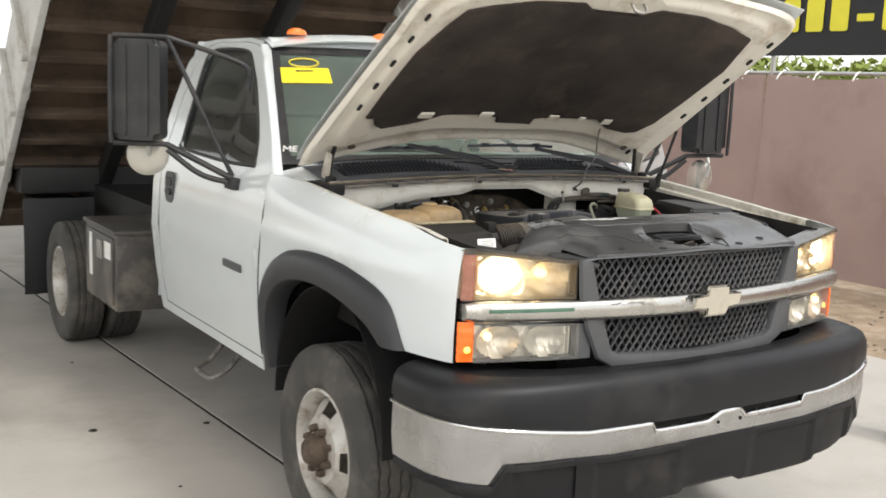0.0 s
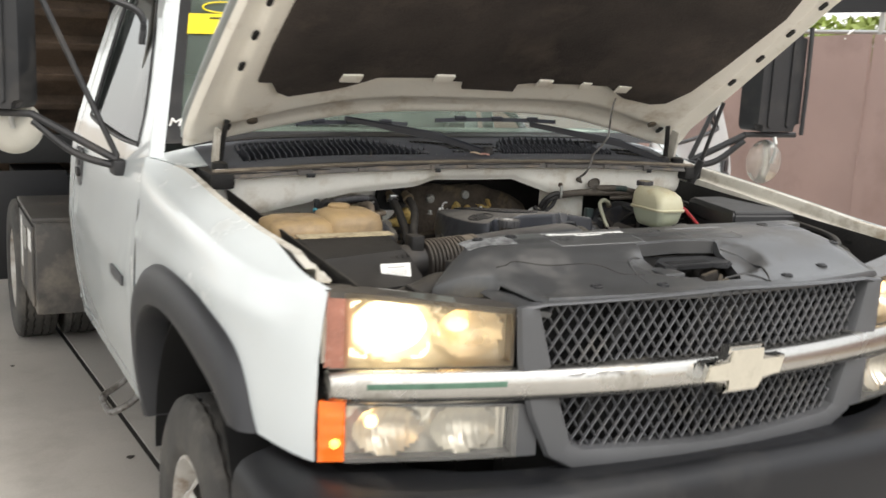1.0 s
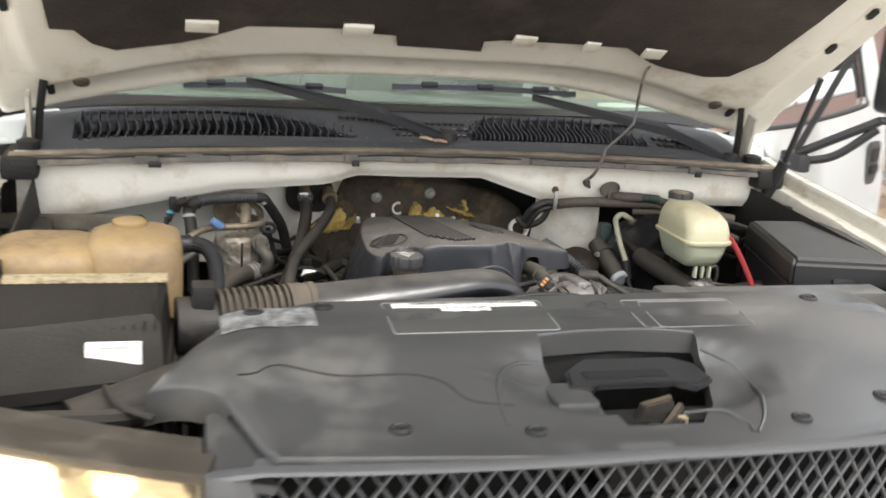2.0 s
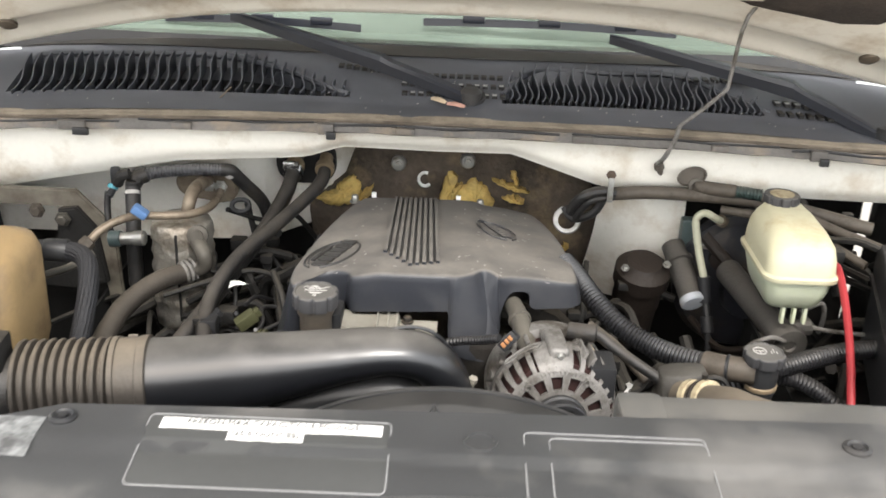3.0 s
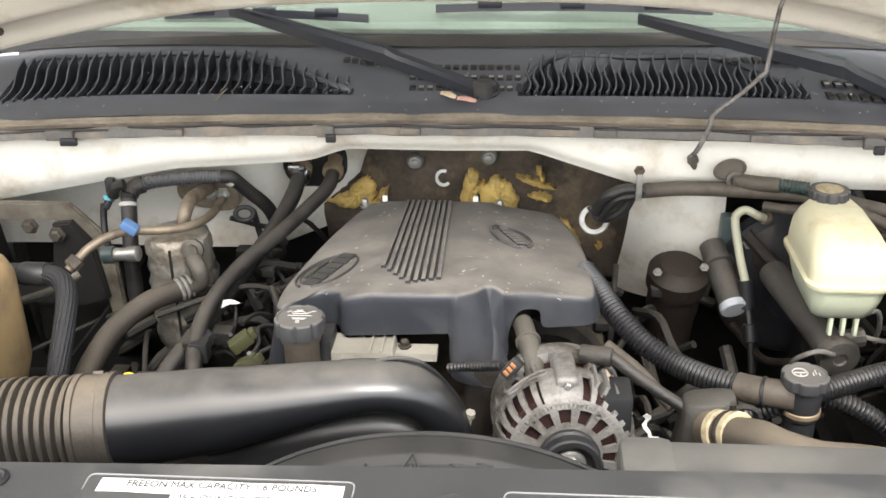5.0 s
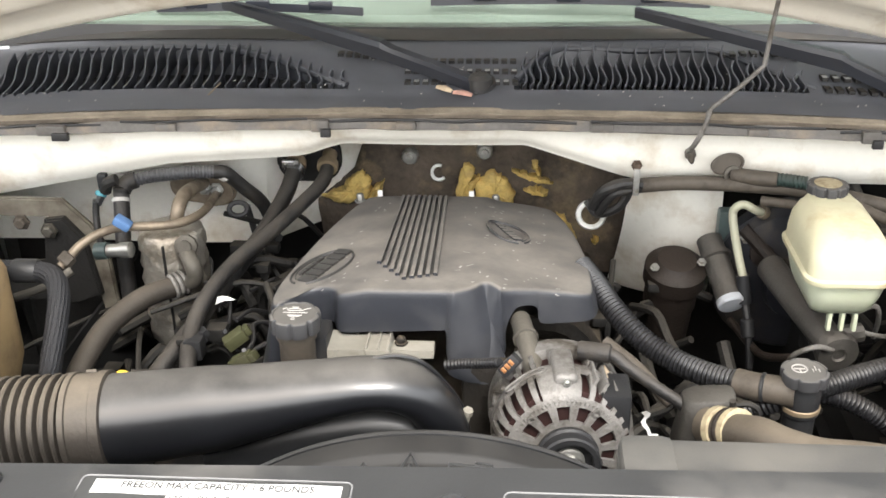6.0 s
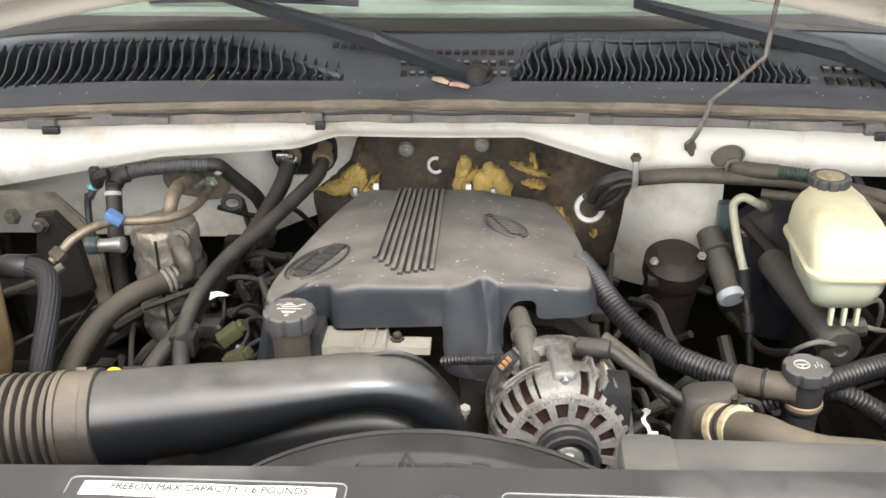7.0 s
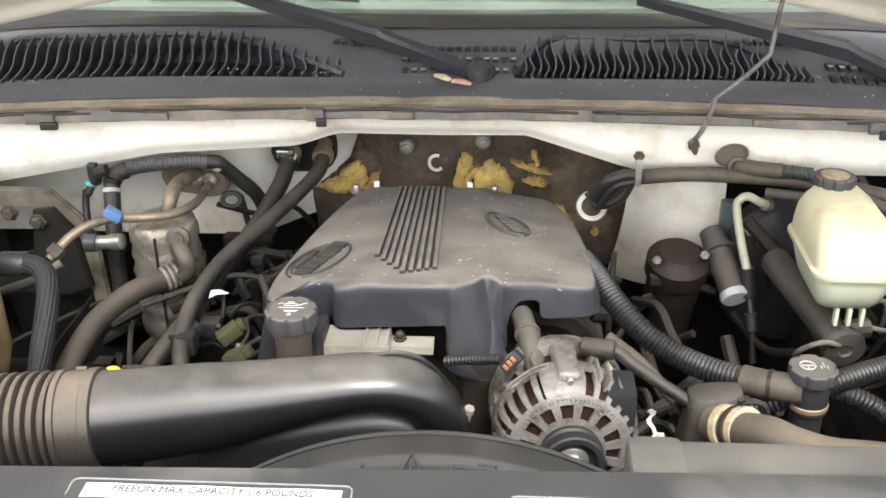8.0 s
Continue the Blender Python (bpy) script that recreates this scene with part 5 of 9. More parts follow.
def face_panel(x0, x1, zb, zt, off, nu=14, nv=6, bulge=0.0, thick=0.0):
    """Upright sheet on the truck's face; zb and zt give the lower and upper edge at x."""
    def f(u, v):
        x = x0 + (x1 - x0) * u
        return (x, yf(x) + off - bulge * (1 - (2 * u - 1) ** 4) * (1 - (2 * v - 1) ** 4), zb(x) + (zt(x) - zb(x)) * v)
    return surface(f, nu, nv, thick)


HL_B = lambda x: 1.091
HL_T = lambda x: float(np.interp(x, [-0.865, -0.80, -0.51], [1.243, 1.240, 1.207]))
for s in (-1, 1):
    def side(bm):
        if s > 0:
            bmesh.ops.scale(bm, vec=(-1, 1, 1), verts=bm.verts)
            bmesh.ops.reverse_faces(bm, faces=bm.faces)
        return bm
    # housing: open tray with a rim
    b = bmesh.new()
    for x0, x1, z0, z1 in ((-0.862, -0.505, 1.088, 1.094), (-0.512, -0.503, 1.09, 1.208)):
        merge(b, face_panel(x0, x1, lambda x: z0, lambda x: z1, 0.0, 12, 2, 0, 0.05))
    merge(b, face_panel(-0.862, -0.505, lambda x: HL_T(x) - 0.012, lambda x: HL_T(x) + 0.001, -0.002, 12, 2, 0, 0.05))
    surface(lambda u, v: (-0.862 + 0.357 * u, yf(-0.862 + 0.357 * u) + 0.002 + 0.10 * v, HL_T(-0.862 + 0.357 * u) + 0.001 - 0.006 * v), 12, 4, 0.003, b)
    lamp = part("headlight", side(b), "bezel", truck, "lit headlight with hazed clear lens")
    b = face_panel(-0.862, -0.505, HL_B, HL_T, 0.035, 48, 20)
    for v in b.verts:
        for cx, cz, r, d in ((-0.735, 1.165, 0.085, 0.05), (-0.585, 1.155, 0.07, 0.05)):
            q = ((v.co.x - cx) / r) ** 2 + ((v.co.z - cz) / (r * 0.8)) ** 2
            if q < 1:
                v.co.y += d * (1 - q) - 0.02
    part("reflector", side(b), "reflector", lamp, "", 60)
    # the lit lamp: a bright ribbed bowl round its bulb
    b = bmesh.new()
    rings = []
    for f, o in ((1.0, 0.034), (0.97, 0.030), (0.8, 0.036), (0.5, 0.045), (0.1, 0.034)):
        ring = []
        for k in range(40):
            a = 2 * math.pi * k / 40
            x = -0.742 + f * 0.084 * math.copysign(abs(math.cos(a)) ** 0.36, math.cos(a))
            z = 1.160 + f * (0.060 + 0.006 * math.cos(a)) * math.copysign(abs(math.sin(a)) ** 0.36, math.sin(a))
            ring.append((x, yf(x) + o, z))
        rings.append(ring)
    loft(b, rings)
    part("lit_bowl", side(b), "headlamp_glow", lamp, "glowing warm white main lamp")
    b = bmesh.new()
    bmesh.ops.create_icosphere(b, subdivisions=2, radius=0.015, matrix=Matrix.Translation((-0.600, yf(-0.6) + 0.045, 1.165)) @ Matrix.Diagonal((1.7, 1, 1, 1)))
    part("second_bulb", side(b), "bulb_dim", lamp)
    lens = part("lens", side(face_panel(-0.834, -0.508, HL_B, HL_T, -0.004, 20, 8, 0.008)), "lens", lamp, "hazy clear plastic lens")
    lens.visible_shadow = False
    rb = face_panel(-0.868, -0.828, HL_B, HL_T, -0.001, 10, 14, 0.004, 0.012)
    for v in rb.verts:
        t = (v.co.z - 1.09) / 0.155
        lean = max(0.0, (-0.845 - v.co.x) / 0.04)
        v.co.x += 0.010 * (1 - lean) * math.sin(3.1 * t) + 0.010 * lean * max(0.0, t - 0.72) / 0.28
        v.co.y += 0.010 * lean * lean
    part("side_reflector", side(rb), "amber_dull", lamp, "faded brownish amber side reflector")
    # corner marker and parking lamp below the chrome bar
    b = face_panel(-0.878, -0.829, lambda x: 0.902, lambda x: 1.026, -0.006, 8, 14, 0.006, 0.012)
    for v in b.verts:
        v.co.y += 0.0015 * math.sin(v.co.z * 500)
    if s > 0:
        for v in b.verts:
            v.co.y += 1.6 * max(0.0, -0.836 - v.co.x)
    turn = part("corner_marker", side(b), "amber", truck, "orange corner turn marker")
    b = bmesh.new()
    bmesh.ops.create_icosphere(b, subdivisions=2, radius=0.011, matrix=Matrix.Translation((-0.848, yf(-0.848) + (0.02 if s > 0 else -0.008), 0.940)))
    part("marker_bulb", side(b), "bulb_amber", turn)
    b = bmesh.new()
    PK_B, PK_T = (lambda x: float(np.interp(x, [-0.80, -0.45], [0.897, 0.897]))), (lambda x: float(np.interp(x, [-0.80, -0.48, -0.45], [1.022, 1.010, 1.0])))
    merge(b, face_panel(-0.827, -0.45, PK_B, lambda x: PK_B(x) + 0.008, 0.0, 12, 2, 0, 0.04))
    merge(b, face_panel(-0.827, -0.45, lambda x: PK_T(x) - 0.008, PK_T, 0.0, 12, 2, 0, 0.04))
    merge(b, face_panel(-0.500, -0.447, PK_B, PK_T, -0.003, 4, 4, 0, 0.03))
    park = part("parking_lamp", side(b), "grey", truck, "clear parking lamp in grey frame")
    b = face_panel(-0.826, -0.50, PK_B, PK_T, 0.030, 60, 16)
    for v in b.verts:
        for cx in (-0.742, -0.592):
            q = ((v.co.x - cx) / 0.07) ** 2 + ((v.co.z - 0.957) / 0.055) ** 2
            if q < 1:
                v.co.y += 0.045 * (1 - q) - 0.02
        v.co.y += 0.002 * math.sin(v.co.x * 420)
    part("reflector", side(b), "reflector", park, "", 70)
    b = bmesh.new()
    bmesh.ops.create_icosphere(b, subdivisions=2, radius=0.014, matrix=Matrix.Translation((-0.768, yf(-0.768) + 0.028, 0.972)))
    part("bulb", side(b), "bulb_dim", park, "glowing orange bulb")
    pl = part("lens", side(face_panel(-0.827, -0.49, PK_B, PK_T, -0.005, 16, 6, 0.006)), "lens_clear", park)
    pl.visible_shadow = False

# grille surround with two openings, diamond mesh and chrome bar
OPEN = [(-0.455, 1.206), (-0.425, 1.10), (-0.395, 1.0), (-0.368, 0.918), (-0.345, 0.905), (0.0, 0.888), (0.345, 0.905), (0.368, 0.918), (0.395, 1.0), (0.425, 1.10), (0.455, 1.204), (0.44, 1.210), (0.0, 1.223), (-0.44, 1.210)]
RIM = [(-0.508, 1.212), (-0.503, 1.10), (-0.475, 0.99), (-0.43, 0.895), (-0.37, 0.862), (0.0, 0.835), (0.37, 0.862), (0.43, 0.895), (0.475, 0.99), (0.503, 1.10), (0.508, 1.210), (0.45, 1.217), (0.0, 1.231), (-0.45, 1.217)]
b = bmesh.new()
g = []
for i in range(len(OPEN)):
    for k in range(5):
        p = Vector(OPEN[i]).lerp(Vector(OPEN[(i + 1) % len(OPEN)]), k / 5)
        q = Vector(RIM[i]).lerp(Vector(RIM[(i + 1) % len(RIM)]), k / 5)
        g.append([b.verts.new((p.lerp(q, t).x, yf(p.x) + o, p.lerp(q, t).y)) for t, o in ((0.0, 0.04), (0.0, 0.005), (0.08, -0.006), (0.5, -0.012), (0.9, -0.008), (1.0, 0.002), (0.75, 0.012))])
for i in range(len(g)):
    for j in range(6):
        b.faces.new((g[i][j], g[(i + 1) % len(g)][j], g[(i + 1) % len(g)][j + 1], g[i][j + 1]))
grille = part("grille", b, "grey", truck, "grey plastic grille surround")


def mesh_bars(z0, z1, w0, w1, dx=0.0286, slope=0.66, r=0.0022, sag=0.0):
    """Crossing slanted bars clipped to an opening that is w0 wide at z0 and w1 at z1."""
    b = bmesh.new()
    for s in (-1, 1):
        k = -60
        while k < 60:
            x0 = k * dx
            pts = []
            for j in range(25):
                z = z0 + (z1 - z0) * j / 24
                x = x0 + s * slope * (z - z0)
                if abs(x) <= w0 + (w1 - w0) * j / 24 and z <= z1 - sag * (x / 0.44) ** 2 + 0.001:
                    pts.append(Vector((x, yf(x) + 0.016, z)))
            if len(pts) > 1:
                ring = []
                for p in pts:
                    ring.append([p + Vector((-r, -0.002, 0)), p + Vector((0, -0.004, 0)), p + Vector((r, -0.002, 0)), p + Vector((r, 0.005, 0)), p + Vector((-r, 0.005, 0))])
                loft(b, ring)
            k += 1
    return b
part("mesh_insert", mesh_bars(1.058, 1.221, 0.420, 0.455, sag=0.013), "mesh", grille, "dark grey diamond mesh")
part("mesh_insert", mesh_bars(0.897, 1.05, 0.365, 0.405), "mesh", grille, "dark grey diamond mesh")
b = bmesh.new()
BAR = [(0.03, 0.032), (-0.004, 0.034), (-0.016, 0.030), (-0.023, 0.021), (-0.0262, 0.010), (-0.0272, -0.002), (-0.0265, -0.013), (-0.0235, -0.023), (-0.016, -0.031), (-0.004, -0.034), (0.03, -0.032)]
rings = []
for k in range(41):
    x = -0.862 + 1.724 * k / 40
    e = 1 - 0.25 * max(0, (abs(x) - 0.80) / 0.062) ** 2
    zc = 1.056 - 0.004 * (1 - (x / 0.86) ** 2)
    rings.append([(x, yf(x) + y * e - 0.004, zc + z * e) for y, z in BAR])
bar = part("chrome_bar", loft(b, rings), "chrome_bar", grille, "dull chrome bar with scuffs", 40)
# thin green strip painted in as a reflection on the bar
b = surface(lambda u, v: (-0.80 + 0.27 * u, yf(-0.80 + 0.27 * u) - 0.0318 + 0.0015 * v * v, 1.056 + 0.011 * v), 16, 3, 0.0008)
part("film_strip", b, "green_sheen", bar, "green strip painted for a reflection in the chrome")
b = bmesh.new()
rs = random.Random(9)
for k in range(14):
    x = -0.40 + 0.16 * rs.random()
    z = 1.071 + rs.uniform(-0.004, 0.006)
    surface(lambda u, v: (x + 0.016 * u * (0.5 + (k % 3) / 2), yf(x) - 0.0315, z + 0.0025 * v), 2, 1, 0.0006, b)
tagged(part("scuffs", b, "inkgrey", bar, "grey scuff marks"), kind="stuff")
# emblem: plain slanted cross shape
b = bmesh.new()
EMB = [(-0.118, -0.022), (-0.045, -0.022), (-0.052, -0.055), (0.042, -0.055), (0.050, -0.022), (0.105, -0.022), (0.118, 0.022), (0.046, 0.022), (0.052, 0.055), (-0.042, 0.055), (-0.049, 0.022), (-0.105, 0.022)]
em = Matrix.Translation((0.005, -0.028, 1.064)) @ Matrix.Rotation(radians(90), 4, "X")
prism(b, [(x * 1.0, y * 0.92) for x, y in EMB], -0.02, 0.012, em, 0.006)
emblem = part("emblem", b, "chrome_bar", bar, "chrome rimmed emblem")
b = bmesh.new()
prism(b, [(x * 0.92, y * 0.80) for x, y in EMB], 0.010, 0.016, em, 0.002)
part("emblem_face", b, "gold", emblem, "faded gold face")


# bumper: wraps round the front in plan
def plan(a, k=1.0):
    """Place on the bumper's outline at angle a, drawn in by k."""
    x = math.copysign(abs(math.sin(a)) ** 0.62, a) * 1.0
    y = 0.40 - 0.50 * max(0.0, math.cos(a)) ** 0.42
    return Vector((x * k, 0.42 - (0.42 - y) * k, 0))


def bumper_y(x):
    """How far forward the bumper's outline lies at x."""
    sn = min(1.0, abs(x)) ** (1 / 0.62)
    return 0.40 - 0.50 * math.sqrt(1 - sn * sn) ** 0.42


def wrap(profile, n=64, lim=radians(89.5)):
    """Loft of an open profile of (k, z) or functions of x round the bumper."""
    b = bmesh.new()
    rings = []
    for i in range(n + 1):
        a = -lim + 2 * lim * i / n
        ring = []
        for k, z in profile:
            q = plan(a, k)
            ring.append((q.x, q.y, z(q.x) if callable(z) else z))
        rings.append(ring)
    loft(b, rings, False, False)
    return b


MID = lambda x: float(np.interp(abs(x), [0, 0.55, 0.9, 1.0], [0.703, 0.708, 0.745, 0.757]))
LOW = lambda x: float(np.interp(abs(x), [0, 0.45, 0.62, 0.82, 0.86, 1.0], [0.625, 0.625, 0.632, 0.628, 0.560, 0.570]))
pad_mesh = wrap([(0.72, 0.866), (0.86, 0.870), (0.905, 0.878), (0.925, 0.874), (0.955, 0.868), (0.982, 0.856), (0.997, 0.835), (1.003, 0.805), (1.004, lambda x: MID(x) * 0.6 + 0.805 * 0.4), (1.0, lambda x: MID(x) + 0.02), (0.995, lambda x: MID(x) + 0.004), (0.95, lambda x: MID(x) - 0.002)])
bumper = part("front_bumper", pad_mesh, "bumper", truck, "black plastic bumper pad over a chrome band", 40)
def notch(x):
    """The band's upper edge is cut away below the two slots."""
    return 0.026 if (-0.30 < x < -0.03 or 0.11 < x < 0.41) else 0.0
CH = lambda x: MID(x) - notch(x)
chrome_mesh = wrap([(0.96, lambda x: CH(x) + 0.006), (0.985, lambda x: CH(x) + 0.004), (0.998, lambda x: CH(x) - 0.006), (1.0, lambda x: MID(x) * 0.45 + LOW(x) * 0.55), (0.992, lambda x: LOW(x) + 0.01), (0.982, LOW), (0.94, lambda x: LOW(x) - 0.006)], 300)
part("chrome_band", chrome_mesh, "chrome_worn", bumper, "dull chrome bumper band", 30)
lip_mesh = wrap([(0.985, lambda x: CH(x) + 0.009), (1.005, lambda x: CH(x) + 0.006), (1.010, lambda x: CH(x) + 0.001), (1.009, lambda x: CH(x) - 0.003), (1.0, lambda x: CH(x) - 0.007)], 300)
part("chrome_lip", lip_mesh, "chrome", bumper, "bright rolled chrome lip", 50)
# black sheet behind the notches paints the shade inside the slots
part("bumper_beam", wrap([(0.955, lambda x: MID(x) + 0.015), (0.958, lambda x: MID(x) - 0.02), (0.955, lambda x: MID(x) - 0.05)]), "void", bumper, "black sheet that stands for shade in the bumper slots")
for x in (-0.012, 0.092):
    b = lathe(bmesh.new(), [(0.006, -0.002), (0.006, 0.001), (0, 0.001)], axis_to((x, bumper_y(x) - 0.001, 0.672), (x, -1, 0.672)), 12)
    part("bolt_hole", b, "void", bumper)
VAL = lambda x: float(np.interp(abs(x), [0, 0.5, 0.7, 0.85, 1.0], [0.455, 0.45, 0.455, 0.475, 0.525]))
def sunk(x):
    """Recessed panels along the valance."""
    return 0.018 if 0.18 < abs(x) < 0.52 or 0.60 < abs(x) < 0.80 else 0.0
def rise(x):
    return VAL(x) - (0.016 if 0.15 < abs(x) < 0.55 else 0.0)
val_mesh = bmesh.new()
VN = 260
rings = []
for i in range(VN + 1):
    a = -radians(89.5) + radians(179) * i / VN
    ring = []
    for k, z in ((0.984, lambda x: LOW(x) + 0.004), (0.990, lambda x: LOW(x) - 0.006), (0.990, lambda x: LOW(x) - 0.022), (0.982, lambda x: LOW(x) - 0.030), (0.978, lambda x: LOW(x) * 0.5 + VAL(x) * 0.5), (0.974, lambda x: VAL(x) + 0.030), (0.968, lambda x: rise(x) + 0.012), (0.945, rise), (0.82, lambda x: rise(x) + 0.01)):
        x = plan(a).x
        q = plan(a, k - (sunk(x) if 0.965 < k < 0.985 else 0.0))
        ring.append((q.x, q.y, z(x)))
    rings.append(ring)
loft(val_mesh, rings, False, False)
part("valance", val_mesh, "valance", bumper, "black plastic lower valance", 30)
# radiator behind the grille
# condenser kept near black to paint the shade behind the mesh
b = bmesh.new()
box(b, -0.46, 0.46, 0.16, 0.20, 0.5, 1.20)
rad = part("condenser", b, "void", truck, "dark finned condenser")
b = bmesh.new()
tube(b, [(-0.30, 0.13, 0.90), (-0.19, 0.12, 1.20)], 0.012, 8)
tube(b, [(0.02, 0.12, 0.88), (0.02, 0.12, 1.20)], 0.014, 8)
box(b, -0.45, 0.45, 0.11, 0.15, 1.02, 1.06)
part("support_brace", b, "chassis", rad)

# ---- cover over the radiator ----
def cover_z(x, y):
    """Height of the moulded radiator cover."""
    t = min(1, max(0, (y - 0.07) / 0.27))
    z = 1.222 + 0.058 * (t * t * (3 - 2 * t)) + 0.005 * (1 if y > 0.352 else 0)
    z -= 0.05 * max(0, (abs(x - 0.04) - 0.46) / 0.12) ** 2
    z += 0.004 * math.exp(-((y - 0.20) / 0.05) ** 2) * math.cos(x * 9)
    d = ((x - 0.06) / 0.19) ** 2 + ((y - 0.205) / 0.085) ** 2
    if d < 1:
        z -= 0.020 * min(1, (1 - d) * 3)
    return z


HOLE = [(-0.058, 0.285), (0.062, 0.295), (0.175, 0.283), (0.172, 0.235), (0.150, 0.165), (0.10, 0.10), (0.0, 0.10), (-0.006, 0.13), (-0.01, 0.165), (-0.062, 0.205)]
EDGE = [(-0.34, 0.415), (0.06, 0.428), (0.50, 0.44), (0.62, 0.36), (0.52, 0.092), (0.25, 0.045), (-0.10, 0.038), (-0.425, 0.075), (-0.475, 0.215), (-0.565, 0.31)]
b = bmesh.new()
g = []
for i in range(len(HOLE)):
    for k in range(12):
        p, q = Vector(HOLE[i]).lerp(Vector(HOLE[(i + 1) % len(HOLE)]), k / 12), Vector(EDGE[i]).lerp(Vector(EDGE[(i + 1) % len(EDGE)]), k / 12)
        row = [b.verts.new((p.x, p.y, cover_z(p.x, p.y) - 0.03))]
        for j in range(19):
            r = p.lerp(q, j / 18)
            row.append(b.verts.new((r.x, r.y, cover_z(r.x, r.y))))
        out = (q - Vector((0.04, 0.25))).normalized() * 0.006
        row.append(b.verts.new((q.x + out.x, q.y + out.y, cover_z(q.x, q.y) - 0.008)))
        row.append(b.verts.new((q.x + out.x, q.y + out.y, cover_z(q.x, q.y) - (0.014 if q.y < 0.2 else 0.05))))
        g.append(row)
for i in range(len(g)):
    for j in range(len(g[0]) - 1):
        b.faces.new((g[i][j], g[(i + 1) % len(g)][j], g[(i + 1) % len(g)][j + 1], g[i][j + 1]))
cover = part("radiator_cover", b, "cover", truck, "dusty dark grey plastic radiator cover", 50)
b = surface(lambda u, v: (-0.505 + 0.075 * u + 0.008 * v, 0.055 + 0.215 * v, 1.200 + 0.010 * v + 0.006 * math.sin(math.pi * u) - 0.05 * max(0, 0.12 - u) - 0.04 * max(0, 0.1 - v)), 12, 14, 0.012)
part("side_tab", b, "cover", cover, "dusty plastic tab beside the headlight", 50)
b = bmesh.new()
tube(b, [(x, y, cover_z(x, y) + 0.0005) for x, y in ((-0.46, 0.235), (-0.44, 0.232), (-0.41, 0.243), (-0.34, 0.222), (-0.25, 0.218), (-0.21, 0.20), (-0.185, 0.165), (-0.131, 0.151))], 0.0014, 6, 5)
part("split_line", b, "dark", cover, "thin black split in the plastic")
for x, y in ((-0.282, 0.118), (0.432, 0.392), (0.39, 0.14), (-0.12, 0.10), (0.24, 0.10), (-0.43, 0.375), (0.54, 0.25), (-0.335, 0.39)):
    b = bmesh.new()
    lathe(b, [(0.014, -0.003), (0.014, 0.001), (0.010, 0.003), (0.008, 0.001), (0.005, 0.001), (0.005, 0.003), (0, 0.003)], Matrix.Translation((x, y, cover_z(x, y) + 0.001)), 18)
    part("push_pin", b, "black", cover, "black push pin")
b = bmesh.new()
lathe(b, [(0.0165, -0.003), (0.0165, 0.002), (0.0135, 0.002), (0.0135, -0.001), (0, -0.001)], Matrix.Translation((0.068, 0.378, cover_z(0.068, 0.378))), 24)
part("round_boss", b, "cover", cover)
# latch mechanism down in the opening
b = bmesh.new()
# near-black carrier box paints the shade down in the cover's opening
box(b, -0.05, 0.17, 0.10, 0.30, 1.06, 1.13)
lat = part("hood_latch", b, "void", truck, "black hood latch carrier")
b = bmesh.new()
prism(b, [(-0.042, 0.195), (-0.030, 0.245), (0.010, 0.285), (0.140, 0.283), (0.168, 0.255), (0.168, 0.205), (0.135, 0.185), (0.110, 0.205), (0.0, 0.203), (-0.015, 0.185)], 1.228, 1.240, None, 0.004)
part("bridge_plate", b, "black", lat, "glossy black latch bridge")
b = box(bmesh.new(), -0.012, 0.108, 0.212, 0.236, 1.2385, 1.2415, 0.001)
part("bridge_slot", b, "void", lat)
for pts, r in ((((-0.02, 0.17, 1.17), (0.01, 0.13, 1.205), (0.03, 0.12, 1.21)), 0.006), (((0.03, 0.18, 1.16), (0.05, 0.14, 1.20), (0.055, 0.11, 1.212)), 0.007), (((0.11, 0.18, 1.16), (0.10, 0.15, 1.20), (0.075, 0.12, 1.215)), 0.006)):
    part("latch_rod", tube(bmesh.new(), pts, r, 8, 4), "dark", lat)
b = box(bmesh.new(), -0.02, 0.15, 0.10, 0.19, 1.13, 1.185, 0.01)
part("latch_body", b, "dark", lat)
b = bmesh.new()
prism(b, [(-0.05, -0.04), (0.02, -0.05), (0.045, 0.0), (0.02, 0.06), (-0.02, 0.05)], -0.006, 0.006, Matrix.Translation((0.07, 0.17, 1.17)) @ Matrix.Rotation(radians(90), 4, "X"), 0.002)
tube(b, [(0.04, 0.15, 1.15), (0.07, 0.14, 1.20), (0.105, 0.17, 1.215)], 0.006, 6, 4)
part("latch_claw", b, "block", lat)
b = bmesh.new()
box(b, 0.088, 0.100, 0.135, 0.145, 1.165, 1.215, 0.002)
part("release_tab", b, "clamp_cream", lat, "small faded release tab")
b = bmesh.new()
box(b, -0.075, -0.015, 0.15, 0.22, 1.20, 1.235, 0.008)
part("bump_stop", b, "cover", lat)
